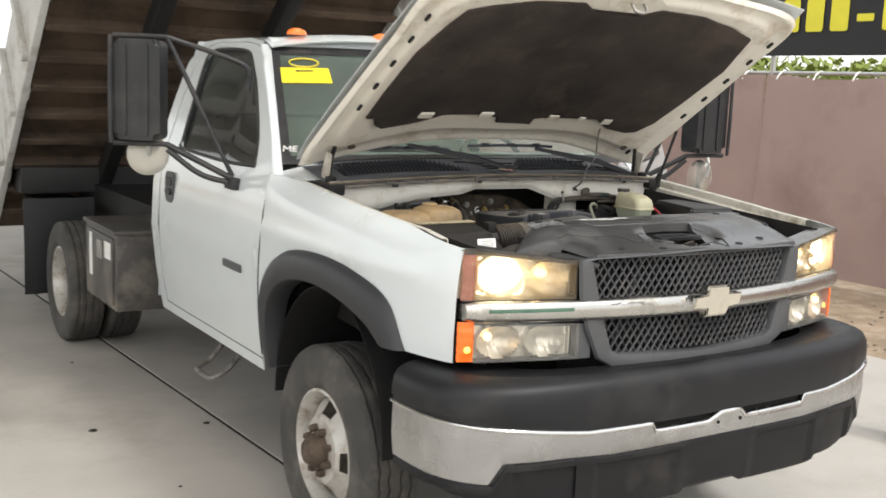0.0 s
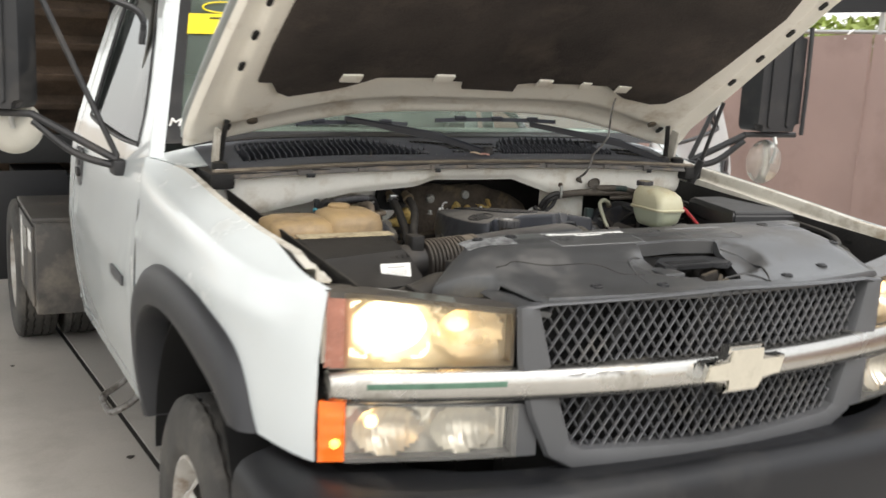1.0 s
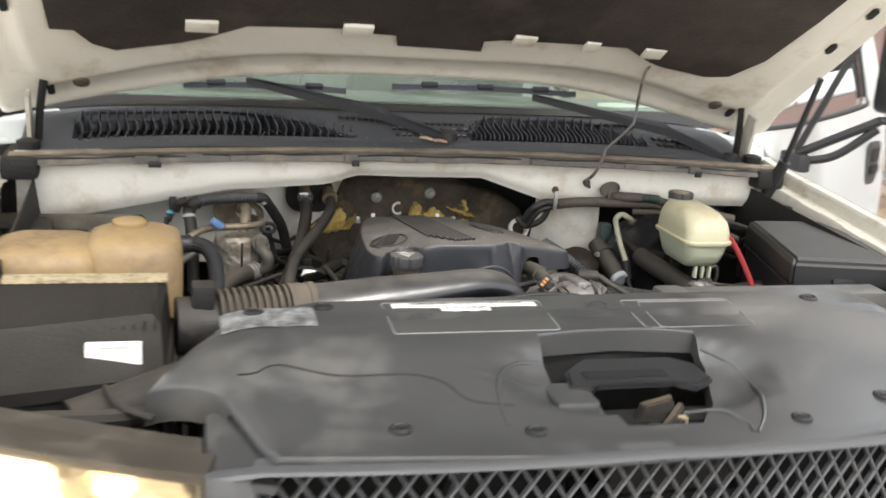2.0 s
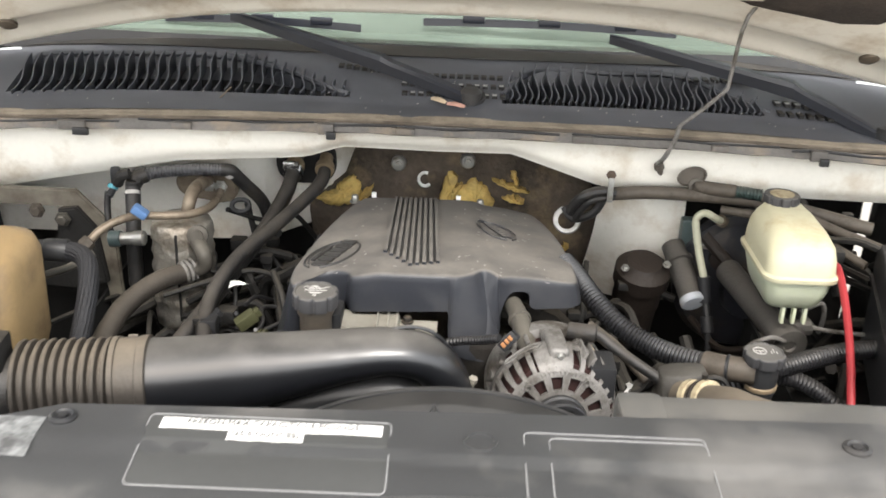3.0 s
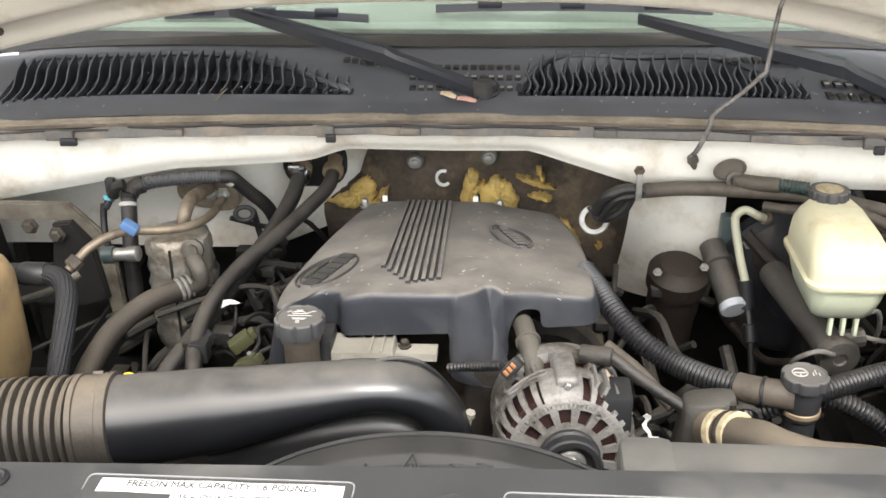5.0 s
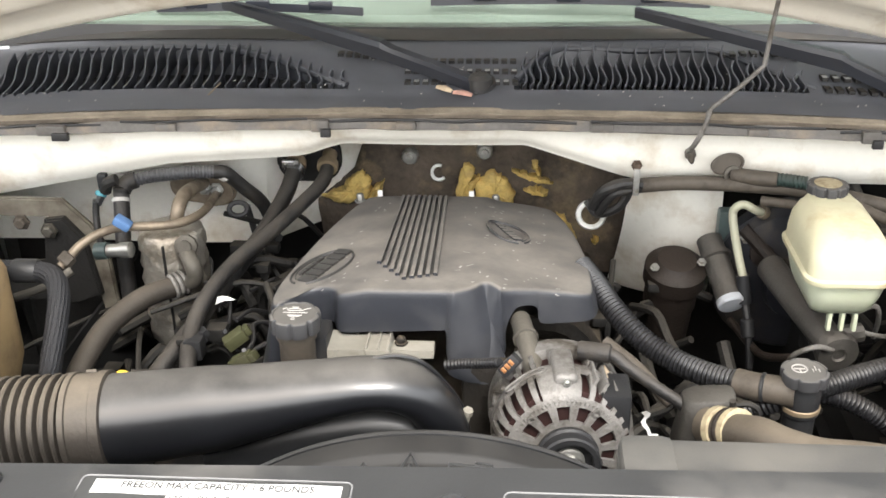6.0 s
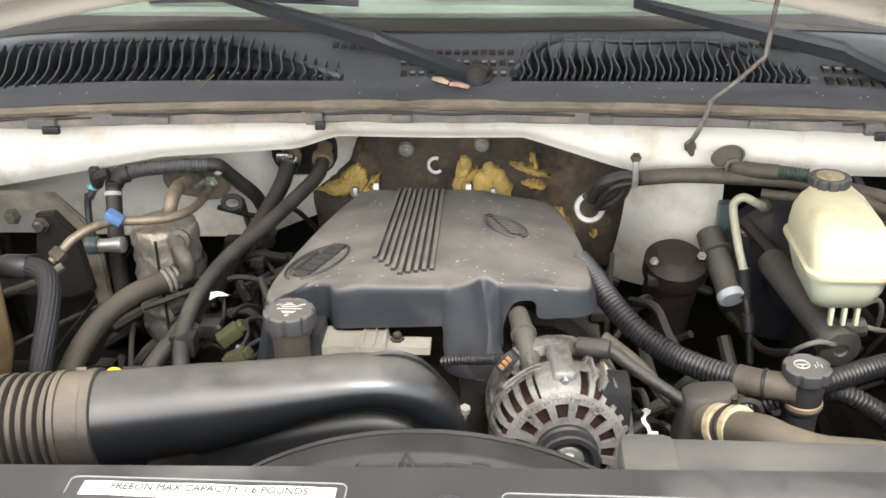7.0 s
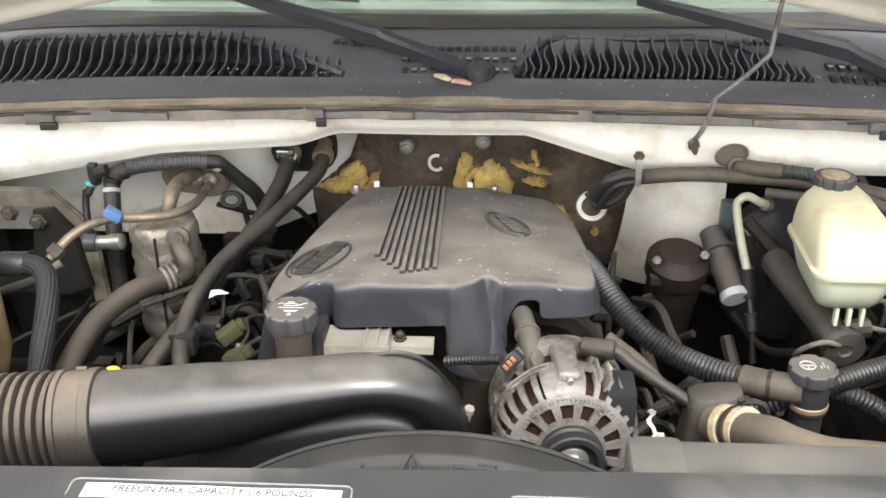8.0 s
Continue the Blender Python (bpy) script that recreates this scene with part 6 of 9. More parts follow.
# printed frames and paper label on the rear strip
def flat_line(name, x0, x1, y0, y1, owner):
    b = bmesh.new()
    pts = rounded(x0, x1, y0, y1, 0.006, 3)
    tube(b, [(x, y, cover_z(x, y) + 0.0006) for x, y in pts + pts[:1]], 0.0008, 5, 1)
    return part(name, b, "line", owner)
part("label_panel", surface(lambda u, v: (-0.250 + 0.230 * u, 0.302 + 0.098 * v, cover_z(-0.25 + 0.23 * u, 0.302 + 0.098 * v) + 0.0004), 12, 12, 0.0003), "panel_film", cover, "dark information label film")
for pts in (((0.178, 0.262), (0.212, 0.235), (0.222, 0.200), (0.210, 0.150), (0.190, 0.108), (0.160, 0.070)), ((-0.066, 0.250), (-0.105, 0.236), (-0.135, 0.205), (-0.148, 0.160), (-0.150, 0.115)), ((0.100, 0.150), (0.140, 0.125), (0.158, 0.095), (0.155, 0.072)), ((-0.058, 0.289), (0.0, 0.297), (0.062, 0.299), (0.12, 0.297), (0.176, 0.287))):
    b = tube(bmesh.new(), [(x, y, cover_z(x, y) - 0.0005) for x, y in pts], 0.0030, 8, 6)
    part("moulded_ridge", b, "cover", cover)
flat_line("label_outline", -0.252, -0.018, 0.300, 0.402, cover)
flat_line("label_outline", 0.110, 0.285, 0.300, 0.396, cover)
flat_line("label_outline", 0.134, 0.285, 0.300, 0.388, cover)
def strip(x0, x1, y0, y1, lift):
    return surface(lambda u, v: (x0 + (x1 - x0) * u, y0 + (y1 - y0) * v, cover_z(x0 + (x1 - x0) * u, y0 + (y1 - y0) * v) + lift + 0.0004 * math.sin(u * 17)), 16, 2, 0.0004)
label = part("paper_label", strip(-0.239, -0.026, 0.3785, 0.396, 0.0012), "paper", cover, "torn white paper label with typed words")
part("paper_label", strip(-0.172, -0.100, 0.3625, 0.3783, 0.0012), "paper", cover, "torn white paper label with typed words")
me = text_mesh("FREEON MAX CAPACITY 1.6 POUNDS", 0.0118, Matrix.Translation((-0.131, 0.387, cover_z(-0.131, 0.387) + 0.0030)), 0.0002, 0.0, 0.83)
for v in me.vertices:
    v.co.z += cover_z(v.co.x, v.co.y) - cover_z(-0.131, 0.387) + 0.0006
part("typed_line", me, "ink", label)
me = text_mesh("(25.6 OUNCES)", 0.0118, Matrix.Translation((-0.136, 0.370, cover_z(-0.136, 0.370) + 0.0030)), 0.0002, 0.0, 0.83)
for v in me.vertices:
    v.co.z += cover_z(v.co.x, v.co.y) - cover_z(-0.136, 0.370) + 0.0006
part("typed_line", me, "ink", label)
# smudged old label at the cover's end
part("old_label", strip(-0.475, -0.350, 0.330, 0.388, 0.0012), "smudge", cover, "worn grey information label")

# ---- engine bay shell ----
b = bmesh.new()
def plenum_low(x):
    return float(np.interp(x, [-0.82, -0.60, -0.42, -0.21, -0.15, 0.0, 0.13, 0.27, 0.30, 0.82], [1.20, 1.243, 1.278, 1.292, 1.312, 1.309, 1.309, 1.262, 1.255, 1.25]))
def plenum(u, v):
    x = -0.82 + 1.64 * u
    z0, z1 = plenum_low(x), 1.352
    z = z0 + (z1 - z0) * v
    y = 1.172 - 0.012 * v + 0.006 * math.sin(x * 4) + 0.012 * math.exp(-((z - z0) / 0.012) ** 2)
    return (x, y, z)
surface(plenum, 90, 12, 0.004, b)
fw = part("firewall", b, "bay", truck, "cream painted firewall with dirt streaks")
b = bmesh.new()
surface(lambda u, v: (-0.82 + 0.50 * u, 1.20 + 0.10 * v + 0.02 * u, plenum_low(-0.82 + 0.5 * u) - 0.004), 14, 3, 0.003, b)
surface(lambda u, v: (-0.82 + 0.69 * u, 1.29 + 0.095 * min(1, max(0, (u - 0.74) / 0.12)) + 0.008 * math.sin(9 * u) * math.sin(7 * v), 1.30 - 0.21 * v), 20, 8, 0.003, b)
part("lower_wall", b, "bay", fw, "cream painted lower wall")
b = surface(lambda u, v: (0.300 + 0.137 * u - 0.022 * v * v * (1 - u), 1.205 + 0.02 * u + 0.075 * (1 - u) ** 2.2 + 0.006 * math.sin(7 * v) * u + 0.13 * max(0, v - 0.3) ** 1.5, 1.285 - 0.29 * v), 18, 14, 0.003)
part("lower_wall", b, "bay", fw, "cream painted lower wall")
b = surface(lambda u, v: (-0.82 + 1.64 * u, 1.42, 1.30 - 0.66 * v), 8, 6, 0.003)
part("dash_mat", b, "dark", fw, "black sound mat")
# torn black pad with yellow foam showing
PADF = [(-0.235, 1.14), (-0.165, 1.195), (-0.14, 1.262), (-0.06, 1.268), (0.05, 1.262), (0.12, 1.262), (0.16, 1.25), (0.245, 1.225), (0.290, 1.195), (0.318, 1.14), (0.322, 1.08), (0.30, 1.0), (-0.22, 1.0)]
b = bmesh.new()
n = len(PADF)
rings = []
for t, y in ((1.0, 1.40), (1.0, 1.372), (0.93, 1.364), (0.6, 1.366), (0.3, 1.37), (0.02, 1.368)):
    ring = []
    for i in range(n):
        for k in range(5):
            p = Vector(PADF[i]).lerp(Vector(PADF[(i + 1) % n]), k / 5)
            x, z = 0.03 + (p.x - 0.03) * t, 1.14 + (p.y - 1.14) * t
            ring.append((x, y + 0.012 * noise.noise(Vector((x * 14, z * 14, 3))), z + 0.006 * noise.noise(Vector((x * 30, z * 9, 1)))))
    rings.append(ring)
loft(b, rings)
fpad = part("torn_pad", b, "torn", fw, "torn black insulation pad", 60)
def foam(outline, seed):
    """Flat torn patch of foam with a crumbled outline, on the pad."""
    rr = random.Random(seed)
    n, pts = len(outline), []
    for i in range(n):
        for k in range(6):
            p = Vector(outline[i]).lerp(Vector(outline[(i + 1) % n]), k / 6)
            pts.append((p.x + rr.uniform(-0.0028, 0.0028), p.y + rr.uniform(-0.0028, 0.0028)))
    cx, cz = sum(p[0] for p in pts) / len(pts), sum(p[1] for p in pts) / len(pts)
    rings = [[(cx + (x - cx) * t, y + 0.004 * noise.noise(Vector((x * 60, z * 60, seed))), cz + (z - cz) * t) for x, z in pts] for t, y in ((1.0, 1.375), (1.0, 1.356), (0.9, 1.351), (0.6, 1.346), (0.3, 1.348), (0.05, 1.345))]
    return part("foam_patch", loft(bmesh.new(), rings), "foam", fpad, "crumbling yellow foam", 60)
foam([(-0.222, 1.146), (-0.184, 1.166), (-0.168, 1.183), (-0.151, 1.196), (-0.137, 1.179), (-0.135, 1.16), (-0.146, 1.142), (-0.185, 1.133)], 1)
foam([(-0.146, 1.142), (-0.13, 1.166), (-0.111, 1.178), (-0.118, 1.158), (-0.131, 1.142)], 2)
foam([(0.012, 1.13), (0.014, 1.181), (0.026, 1.211), (0.042, 1.201), (0.039, 1.181), (0.052, 1.188), (0.040, 1.15)], 3)
foam([(0.043, 1.13), (0.045, 1.172), (0.073, 1.199), (0.094, 1.182), (0.116, 1.153), (0.10, 1.13)], 4)
foam([(0.106, 1.196), (0.13, 1.186), (0.153, 1.178), (0.177, 1.173), (0.172, 1.182), (0.15, 1.189), (0.125, 1.195)], 5)
foam([(0.140, 1.213), (0.150, 1.215), (0.156, 1.19), (0.149, 1.19)], 6)
foam([(0.128, 1.164), (0.150, 1.168), (0.171, 1.161), (0.165, 1.153), (0.14, 1.156)], 7)
foam([(0.186, 1.118), (0.200, 1.115), (0.222, 1.075), (0.222, 1.055), (0.205, 1.085)], 8)
foam([(0.250, 1.078), (0.258, 1.074), (0.256, 1.064), (0.248, 1.066)], 9)
for x, z in ((-0.066, 1.222), (0.061, 1.232)):
    b = bmesh.new()
    lathe(b, [(0.014, -0.01), (0.0145, 0.006), (0.011, 0.010), (0.007, 0.010), (0.006, 0.015), (0, 0.016)], axis_to((x, 1.362, z), (x, 1.0, z)), 14)
    part("stud_cap", b, "steel", fpad, "grey round fastener")
b = bmesh.new()
tube(b, [(-0.016 + 0.012 * math.cos(a), 1.345, 1.198 + 0.013 * math.sin(a)) for a in [k * math.pi / 8 for k in range(3, 15)]], 0.003, 6, 2)
part("loop", b, "paper", fpad)
for s in (-1, 1):
    b = bmesh.new()
    surface(lambda u, v: (s * (0.79 - 0.06 * v), 0.20 + 1.05 * u, 1.24 + 0.06 * u - 0.5 * v), 16, 8, 0.004, b)
    part("inner_fender", b, "dark", truck, "grimy black inner fender")
b = bmesh.new()
box(b, -0.80, 0.80, 0.22, 1.42, 0.60, 0.66)
part("splash_shield", b, "dark", truck)
b = bmesh.new()
box(b, -0.50, 0.56, 0.30, 0.40, 0.66, 1.24, 0.01)
part("radiator", b, "dark", truck)

# ---- cowl: seal, grille panel with fins, wipers ----
def bow(x):
    """The cowl's lip drops towards its ends."""
    return -0.013 * (x / 0.62) ** 2


b = bmesh.new()
rings = []
for k in range(161):
    x = -0.83 + 1.66 * k / 160
    w = 0.0022 * noise.noise(Vector((x * 12, 0, 0))) + 0.0008 * noise.noise(Vector((x * 60, 3, 0)))
    z = bow(x)
    rings.append([(x, 1.139 + w, 1.3625 + z), (x, 1.1345 + w, 1.3645 + z), (x, 1.136 + w, 1.3695 + z), (x, 1.141, 1.3715 + w + z), (x, 1.147, 1.3695 + z), (x, 1.153, 1.3735 + z + w), (x, 1.164, 1.373 + z), (x, 1.172, 1.366 + z), (x, 1.168, 1.344 + z)])
loft(b, rings)
seal = part("cowl_seal", b, "seal", truck, "dusty brown rubber cowl seal", 50)
b = surface(lambda u, v: (-0.83 + 1.66 * u, 1.137 - 0.008 * v + 0.002 * noise.noise(Vector((u * 40, v * 2, 0))), 1.362 + bow(-0.83 + 1.66 * u) - 0.0135 * v - 0.0022 * noise.noise(Vector((u * 22, 4, v)))), 160, 5, 0.003)
part("seal_flange", b, "flange_grey", seal, "dusty grey flange below the seal")
for x0, x1, dz, r in ((-0.83, -0.50, 0.0, 0.0022), (-0.47, -0.19, 0.002, 0.0018), (-0.16, 0.20, 0.0, 0.0024), (0.22, 0.55, 0.001, 0.0020), (0.57, 0.83, -0.001, 0.0022)):
    b = tube(bmesh.new(), [(x0 + (x1 - x0) * k / 6, 1.1325, 1.3612 + dz + bow(x0 + (x1 - x0) * k / 6) + 0.0015 * math.sin(k * 2.1 + x0 * 9)) for k in range(7)], r, 6, 4)
    part("seal_lip", b, "rubber", seal)
for x, w, h, open_end in ((-0.575, 0.022, 0.016, True), (-0.40, 0.016, 0.011, False), (-0.171, 0.013, 0.018, True), (-0.045, 0.015, 0.010, False), (0.236, 0.016, 0.012, False), (0.455, 0.014, 0.010, False), (0.612, 0.013, 0.018, True)):
    b = box(bmesh.new(), x - w, x + w, 1.122, 1.134, 1.3555 + bow(x) - h * 0.5, 1.3570 + bow(x) + h * 0.4, 0.003)
    clip = part("seal_clip", b, "flange_grey", seal, "grey plastic clip on the flange")
    if open_end:
        b = box(bmesh.new(), x + w * 0.1, x + w * 1.25, 1.117, 1.126, 1.3495 + bow(x) - h * 0.5, 1.3550 + bow(x) - h * 0.1, 0.002)
        part("clip_mouth", b, "black", seal)
def cowl_z(x, y):
    return float(np.interp(y, [1.15, 1.20, 1.225, 1.31, 1.37, 1.42], [1.372, 1.378, 1.386, 1.412, 1.424, 1.432])) - 0.03 * (x / 0.8) ** 4
def vent(x, y):
    """True inside one of the three air inlets."""
    if -0.715 < x < -0.145:
        return 1.220 < y < 1.220 + 0.108 * min(1, (-0.14 - x) / 0.20) * min(1, (x + 0.73) / 0.03)
    if 0.112 < x < 0.545:
        return 1.220 < y < 1.220 + 0.098 * min(1, (x - 0.10) / 0.06) * min(1, (0.56 - x) / 0.14)
    return False
b = bmesh.new()
NX, NY = 150, 34
g = {}
for i in range(NX + 1):
    for j in range(NY + 1):
        x, y = -0.82 + 1.64 * i / NX, 1.152 + 0.27 * j / NY
        yy = y + 0.10 * (x / 0.82) ** 2 * (j / NY)
        g[i, j] = b.verts.new((x, yy, cowl_z(x, y) - (0.021 if vent(x, y) else 0)))
for i in range(NX):
    for j in range(NY):
        b.faces.new((g[i, j], g[i + 1, j], g[i + 1, j + 1], g[i, j + 1]))
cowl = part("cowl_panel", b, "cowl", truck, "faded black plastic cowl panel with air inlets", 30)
# dusty dark border along the foot of the glass
def border(u, v):
    x, y = -0.80 + 1.60 * u, 1.352 + 0.068 * v
    return x, y + 0.10 * (x / 0.82) ** 2 * (y - 1.152) / 0.27, cowl_z(x, y) + 0.0035
part("glass_border", surface(border, 60, 3, 0.002), "frit", cowl, "dusty dark border at the foot of the windscreen")
fin = surface(lambda u, v: (0.0045 * math.sin(u * 6.0) + 0.004 * v * u, 0.104 * u, -0.028 + 0.027 * v + 0.014 * v * u * u), 10, 3, 0.0024)
fin_me = finish(fin, 60)
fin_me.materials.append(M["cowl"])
def fins(x0, x1, n, shrink):
    for k in range(n):
        x = x0 + (x1 - x0) * k / (n - 1)
        f = shrink(x)
        o = new("fin", fin_me)
        o.parent = cowl
        o.matrix_basis = Matrix.Translation((x, 1.222, cowl_z(x, 1.235) - 0.001)) @ Matrix.Rotation(radians(16), 4, "X") @ Matrix.Diagonal((1, f, 0.8 + 0.2 * f, 1))
fins(-0.708, -0.155, 32, lambda x: max(0.25, min(1, (-0.12 - x) / 0.20)))
fins(0.122, 0.535, 20, lambda x: min(1, max(0.3, (0.60 - x) / 0.18)) * min(1, (x - 0.06) / 0.1))
fins(0.133, 0.524, 19, lambda x: 0.62 * min(1, max(0.3, (0.60 - x) / 0.18)) * min(1, (x - 0.06) / 0.1))
def slot(x, y, pale):
    """Square opening in the cowl, a pale drain tray showing below some."""
    b = bmesh.new()
    box(b, x - 0.0045, x + 0.0045, y - 0.011, y + 0.011, cowl_z(x, y) - 0.004, cowl_z(x, y) + 0.0012)
    o = part("grid_opening", b, "dark", cowl)
    if pale:
        b = bmesh.new()
        box(b, x - 0.0038, x + 0.0038, y - 0.0085, y + 0.001, cowl_z(x, y) - 0.003, cowl_z(x, y) + 0.0018)
        part("pale_tray", b, "inkgrey", cowl)
for i in range(13):
    for j in range(3):
        slot(-0.052 + 0.0136 * i - 0.002 * j, 1.238 + 0.028 * j, (i + j) % 3 != 0 and j < 2)
for i in range(8):
    slot(-0.070 - 0.0136 * i, 1.300 + 0.002 * i, False)
    slot(0.43 + 0.0165 * i, 1.318 + 0.002 * i, False)
for i in range(7):
    for j in range(2):
        slot(0.575 + 0.0165 * i, 1.235 + 0.030 * j, j == 1)
for xs, d in (((-0.715, -0.70, -0.60, -0.40, -0.27, -0.20, -0.145), 0.110), ((0.112, 0.17, 0.30, 0.42, 0.50, 0.56), 0.100)):
    b = bmesh.new()
    def edge(x):
        if x < 0:
            return 1.222 + 0.110 * max(0.02, min(1, (-0.14 - x) / 0.20) * min(1, (x + 0.73) / 0.03))
        return 1.222 + 0.100 * max(0.02, min(1, (x - 0.10) / 0.06) * min(1, (0.56 - x) / 0.14))
    tube(b, [(x, edge(x) + 0.10 * (x / 0.82) ** 2 * 0.4, cowl_z(x, edge(x)) - 0.001) for x in xs], 0.0055, 8, 5)
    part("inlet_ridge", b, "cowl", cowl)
    x0, x1 = xs[0] + 0.008, xs[-1] - 0.02
    # black sheet above the sunk floor stands for shade between the fins
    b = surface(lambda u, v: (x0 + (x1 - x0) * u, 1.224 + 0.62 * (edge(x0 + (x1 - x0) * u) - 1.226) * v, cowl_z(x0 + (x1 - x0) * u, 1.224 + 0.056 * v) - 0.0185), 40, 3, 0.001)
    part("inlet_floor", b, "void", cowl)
def wiper(pivot, knee, tip, blade0, blade1):
    b = bmesh.new()
    p, k, t = Vector(pivot), Vector(knee), Vector(tip)
    side = Vector((t.y - p.y, p.x - t.x, 0)).normalized()
    if side.y > 0:
        side = -side
    stations = tuple((q, w * 0.85, h) for q, w, h in ((p, 0.016, 0.010), (p.lerp(k, 0.1), 0.017, 0.012), (p.lerp(k, 0.55), 0.015, 0.015), (p.lerp(k, 0.9), 0.014, 0.016), (k, 0.0145, 0.019), (k.lerp(t, 0.01), 0.015, 0.021), (k.lerp(t, 0.10), 0.0145, 0.020), (k.lerp(t, 0.5), 0.011, 0.015), (t, 0.007, 0.010)))
    loft(b, [[q + side * w - Vector((0, 0, 0.006)), q + side * w + Vector((0, 0, h * 0.6)), q + side * (w * 0.75) + Vector((0, 0, h)), q - side * (w * 0.75) + Vector((0, 0, h)), q - side * w + Vector((0, 0, h * 0.6)), q - side * w - Vector((0, 0, 0.006))] for q, w, h in stations])
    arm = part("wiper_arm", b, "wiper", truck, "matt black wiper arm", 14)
    b = bmesh.new()
    lathe(b, [(0.018, -0.01), (0.019, 0.014), (0.012, 0.02), (0, 0.02)], Matrix.Translation(p), 16)
    part("pivot_cap", b, "black", arm)
    b = bmesh.new()
    s, e = Vector(blade0), Vector(blade1)
    loft(b, [[q + Vector((0, -0.004, -0.006)), q + Vector((0, 0.004, -0.006)), q + Vector((0, 0.002, 0.007)), q + Vector((0, -0.002, 0.007))] for q in [s.lerp(e, i / 10) + Vector((0, 0, 0.012 * math.sin(math.pi * i / 10) * 0.4)) for i in range(11)]])
    for i in (2, 5, 8):
        q = s.lerp(e, i / 10)
        box(b, q.x - 0.02, q.x + 0.02, q.y - 0.006, q.y + 0.006, q.z + 0.002, q.z + 0.016, 0.003)
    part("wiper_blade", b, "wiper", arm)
wiper((0.058, 1.222, 1.385), (-0.089, 1.262, 1.424), (-0.365, 1.375, 1.476), (-0.50, 1.44, 1.455), (-0.14, 1.40, 1.458))
wiper((0.74, 1.20, 1.352), (0.604, 1.270, 1.404), (0.30, 1.372, 1.462), (-0.03, 1.42, 1.470), (0.42, 1.40, 1.470))
b = bmesh.new()
tube(b, [(0.06, 1.25, 1.40), (0.078, 1.235, 1.392), (0.075, 1.215, 1.385), (0.05, 1.205, 1.38)], 0.004, 6, 5)
part("washer_hose", b, "rubber", truck)
b = bmesh.new()
surface(lambda u, v: (-0.352 + 0.003 * v + 0.012 * u, 1.190 + 0.03 * u, 1.381 + 0.01 * u), 3, 1, 0.0008, b)
tagged(part("straw", b, "tanpipe"), "bit of dry straw lying on the black cowl", "straw")
for x, y, turn, mat in ((0.006, 1.206, -35, "leaf_pale"), (0.034, 1.192, -15, "leaf_pink")):
    m = Matrix.Translation((x, y, cowl_z(x, y) + 0.006)) @ Matrix.Rotation(radians(turn), 4, "Z")
    b = surface(lambda u, v: m @ Vector(((u - 0.5) * 0.030, (v - 0.5) * 0.018 * math.sin(math.pi * (0.12 + 0.76 * u)), 0.004 * (1 - (2 * v - 1) ** 2) + 0.002 * math.sin(4 * u))), 8, 4, 0.0006)
    tagged(part("dry_leaf", b, mat), "small dry leaf lying by the wiper pivot", "leaf", "leaves on the cowl")
rd = random.Random(77)
verts, faces = [], []
for k in range(70):
    x, y = rd.uniform(-0.72, 0.62), rd.uniform(1.165, 1.225) if k % 3 else rd.uniform(1.225, 1.33)
    s = rd.uniform(0.0007, 0.0022)
    n0 = len(verts)
    verts += [(x - s, y, cowl_z(x, y) + 0.0012), (x + s * 0.4, y - s, cowl_z(x, y) + 0.0012), (x + s, y + s * 0.7, cowl_z(x, y) + 0.003), (x - s * 0.2, y + s, cowl_z(x, y) + 0.0012)]
    faces.append((n0, n0 + 1, n0 + 2, n0 + 3))
me = bpy.data.meshes.new("flecks")
me.from_pydata(verts, [], faces)
tagged(part("flecks", me, "scuff"), "pale crumbs of dirt scattered over the cowl", "dirt", kind="stuff")

# ---- engine: block, cover, throttle, duct ----
b = bmesh.new()
box(b, -0.24, 0.25, 0.74, 1.36, 0.70, 1.06, 0.03)
for x in (-0.19, 0.21):
    for k in range(4):
        y = 0.86 + 0.12 * k
        tube(b, [(x * 0.55, y, 1.12), (x * 0.9, y, 1.11), (x * 1.12, y, 1.04)], 0.024, 8, 4)
engine = part("engine_block", b, "block", truck, "grimy dark engine block")
rr = random.Random(11)
def clutter(x0, x1, y0, y1, z0, z1, n, name):
    b = bmesh.new()
    for k in range(n):
        p = Vector((rr.uniform(x0, x1), rr.uniform(y0, y1), rr.uniform(z0, z1)))
        if k % 3:
            d = Vector((rr.uniform(-1, 1), rr.uniform(-1, 1), rr.uniform(-0.5, 0.5))) * 0.09
            tube(b, [p - d, p + Vector((0, 0, rr.uniform(-0.03, 0.03))), p + d * rr.uniform(0.5, 1.2), p + d * 1.4 + Vector((0, 0, -0.05))], rr.uniform(0.004, 0.010), 7, 4)
        else:
            s = rr.uniform(0.006, 0.013)
            box(b, p.x - s, p.x + s * 1.2, p.y - s, p.y + s, p.z - s * 0.8, p.z + s * 0.8, 0.004, None)
    tagged(part(name, b, "dark", engine, "tangle of grimy wiring and brackets"), kind="stuff")
clutter(-0.34, -0.17, 0.86, 1.25, 1.0, 1.16, 34, "engine_clutter")
clutter(0.20, 0.34, 0.74, 1.2, 0.98, 1.12, 26, "engine_clutter")
clutter(0.42, 0.75, 0.70, 1.2, 0.95, 1.10, 24, "engine_clutter")
clutter(-0.60, -0.40, 0.75, 1.25, 0.88, 1.08, 24, "engine_clutter")
clutter(0.55, 0.78, 0.95, 1.2, 1.15, 1.25, 14, "engine_clutter")

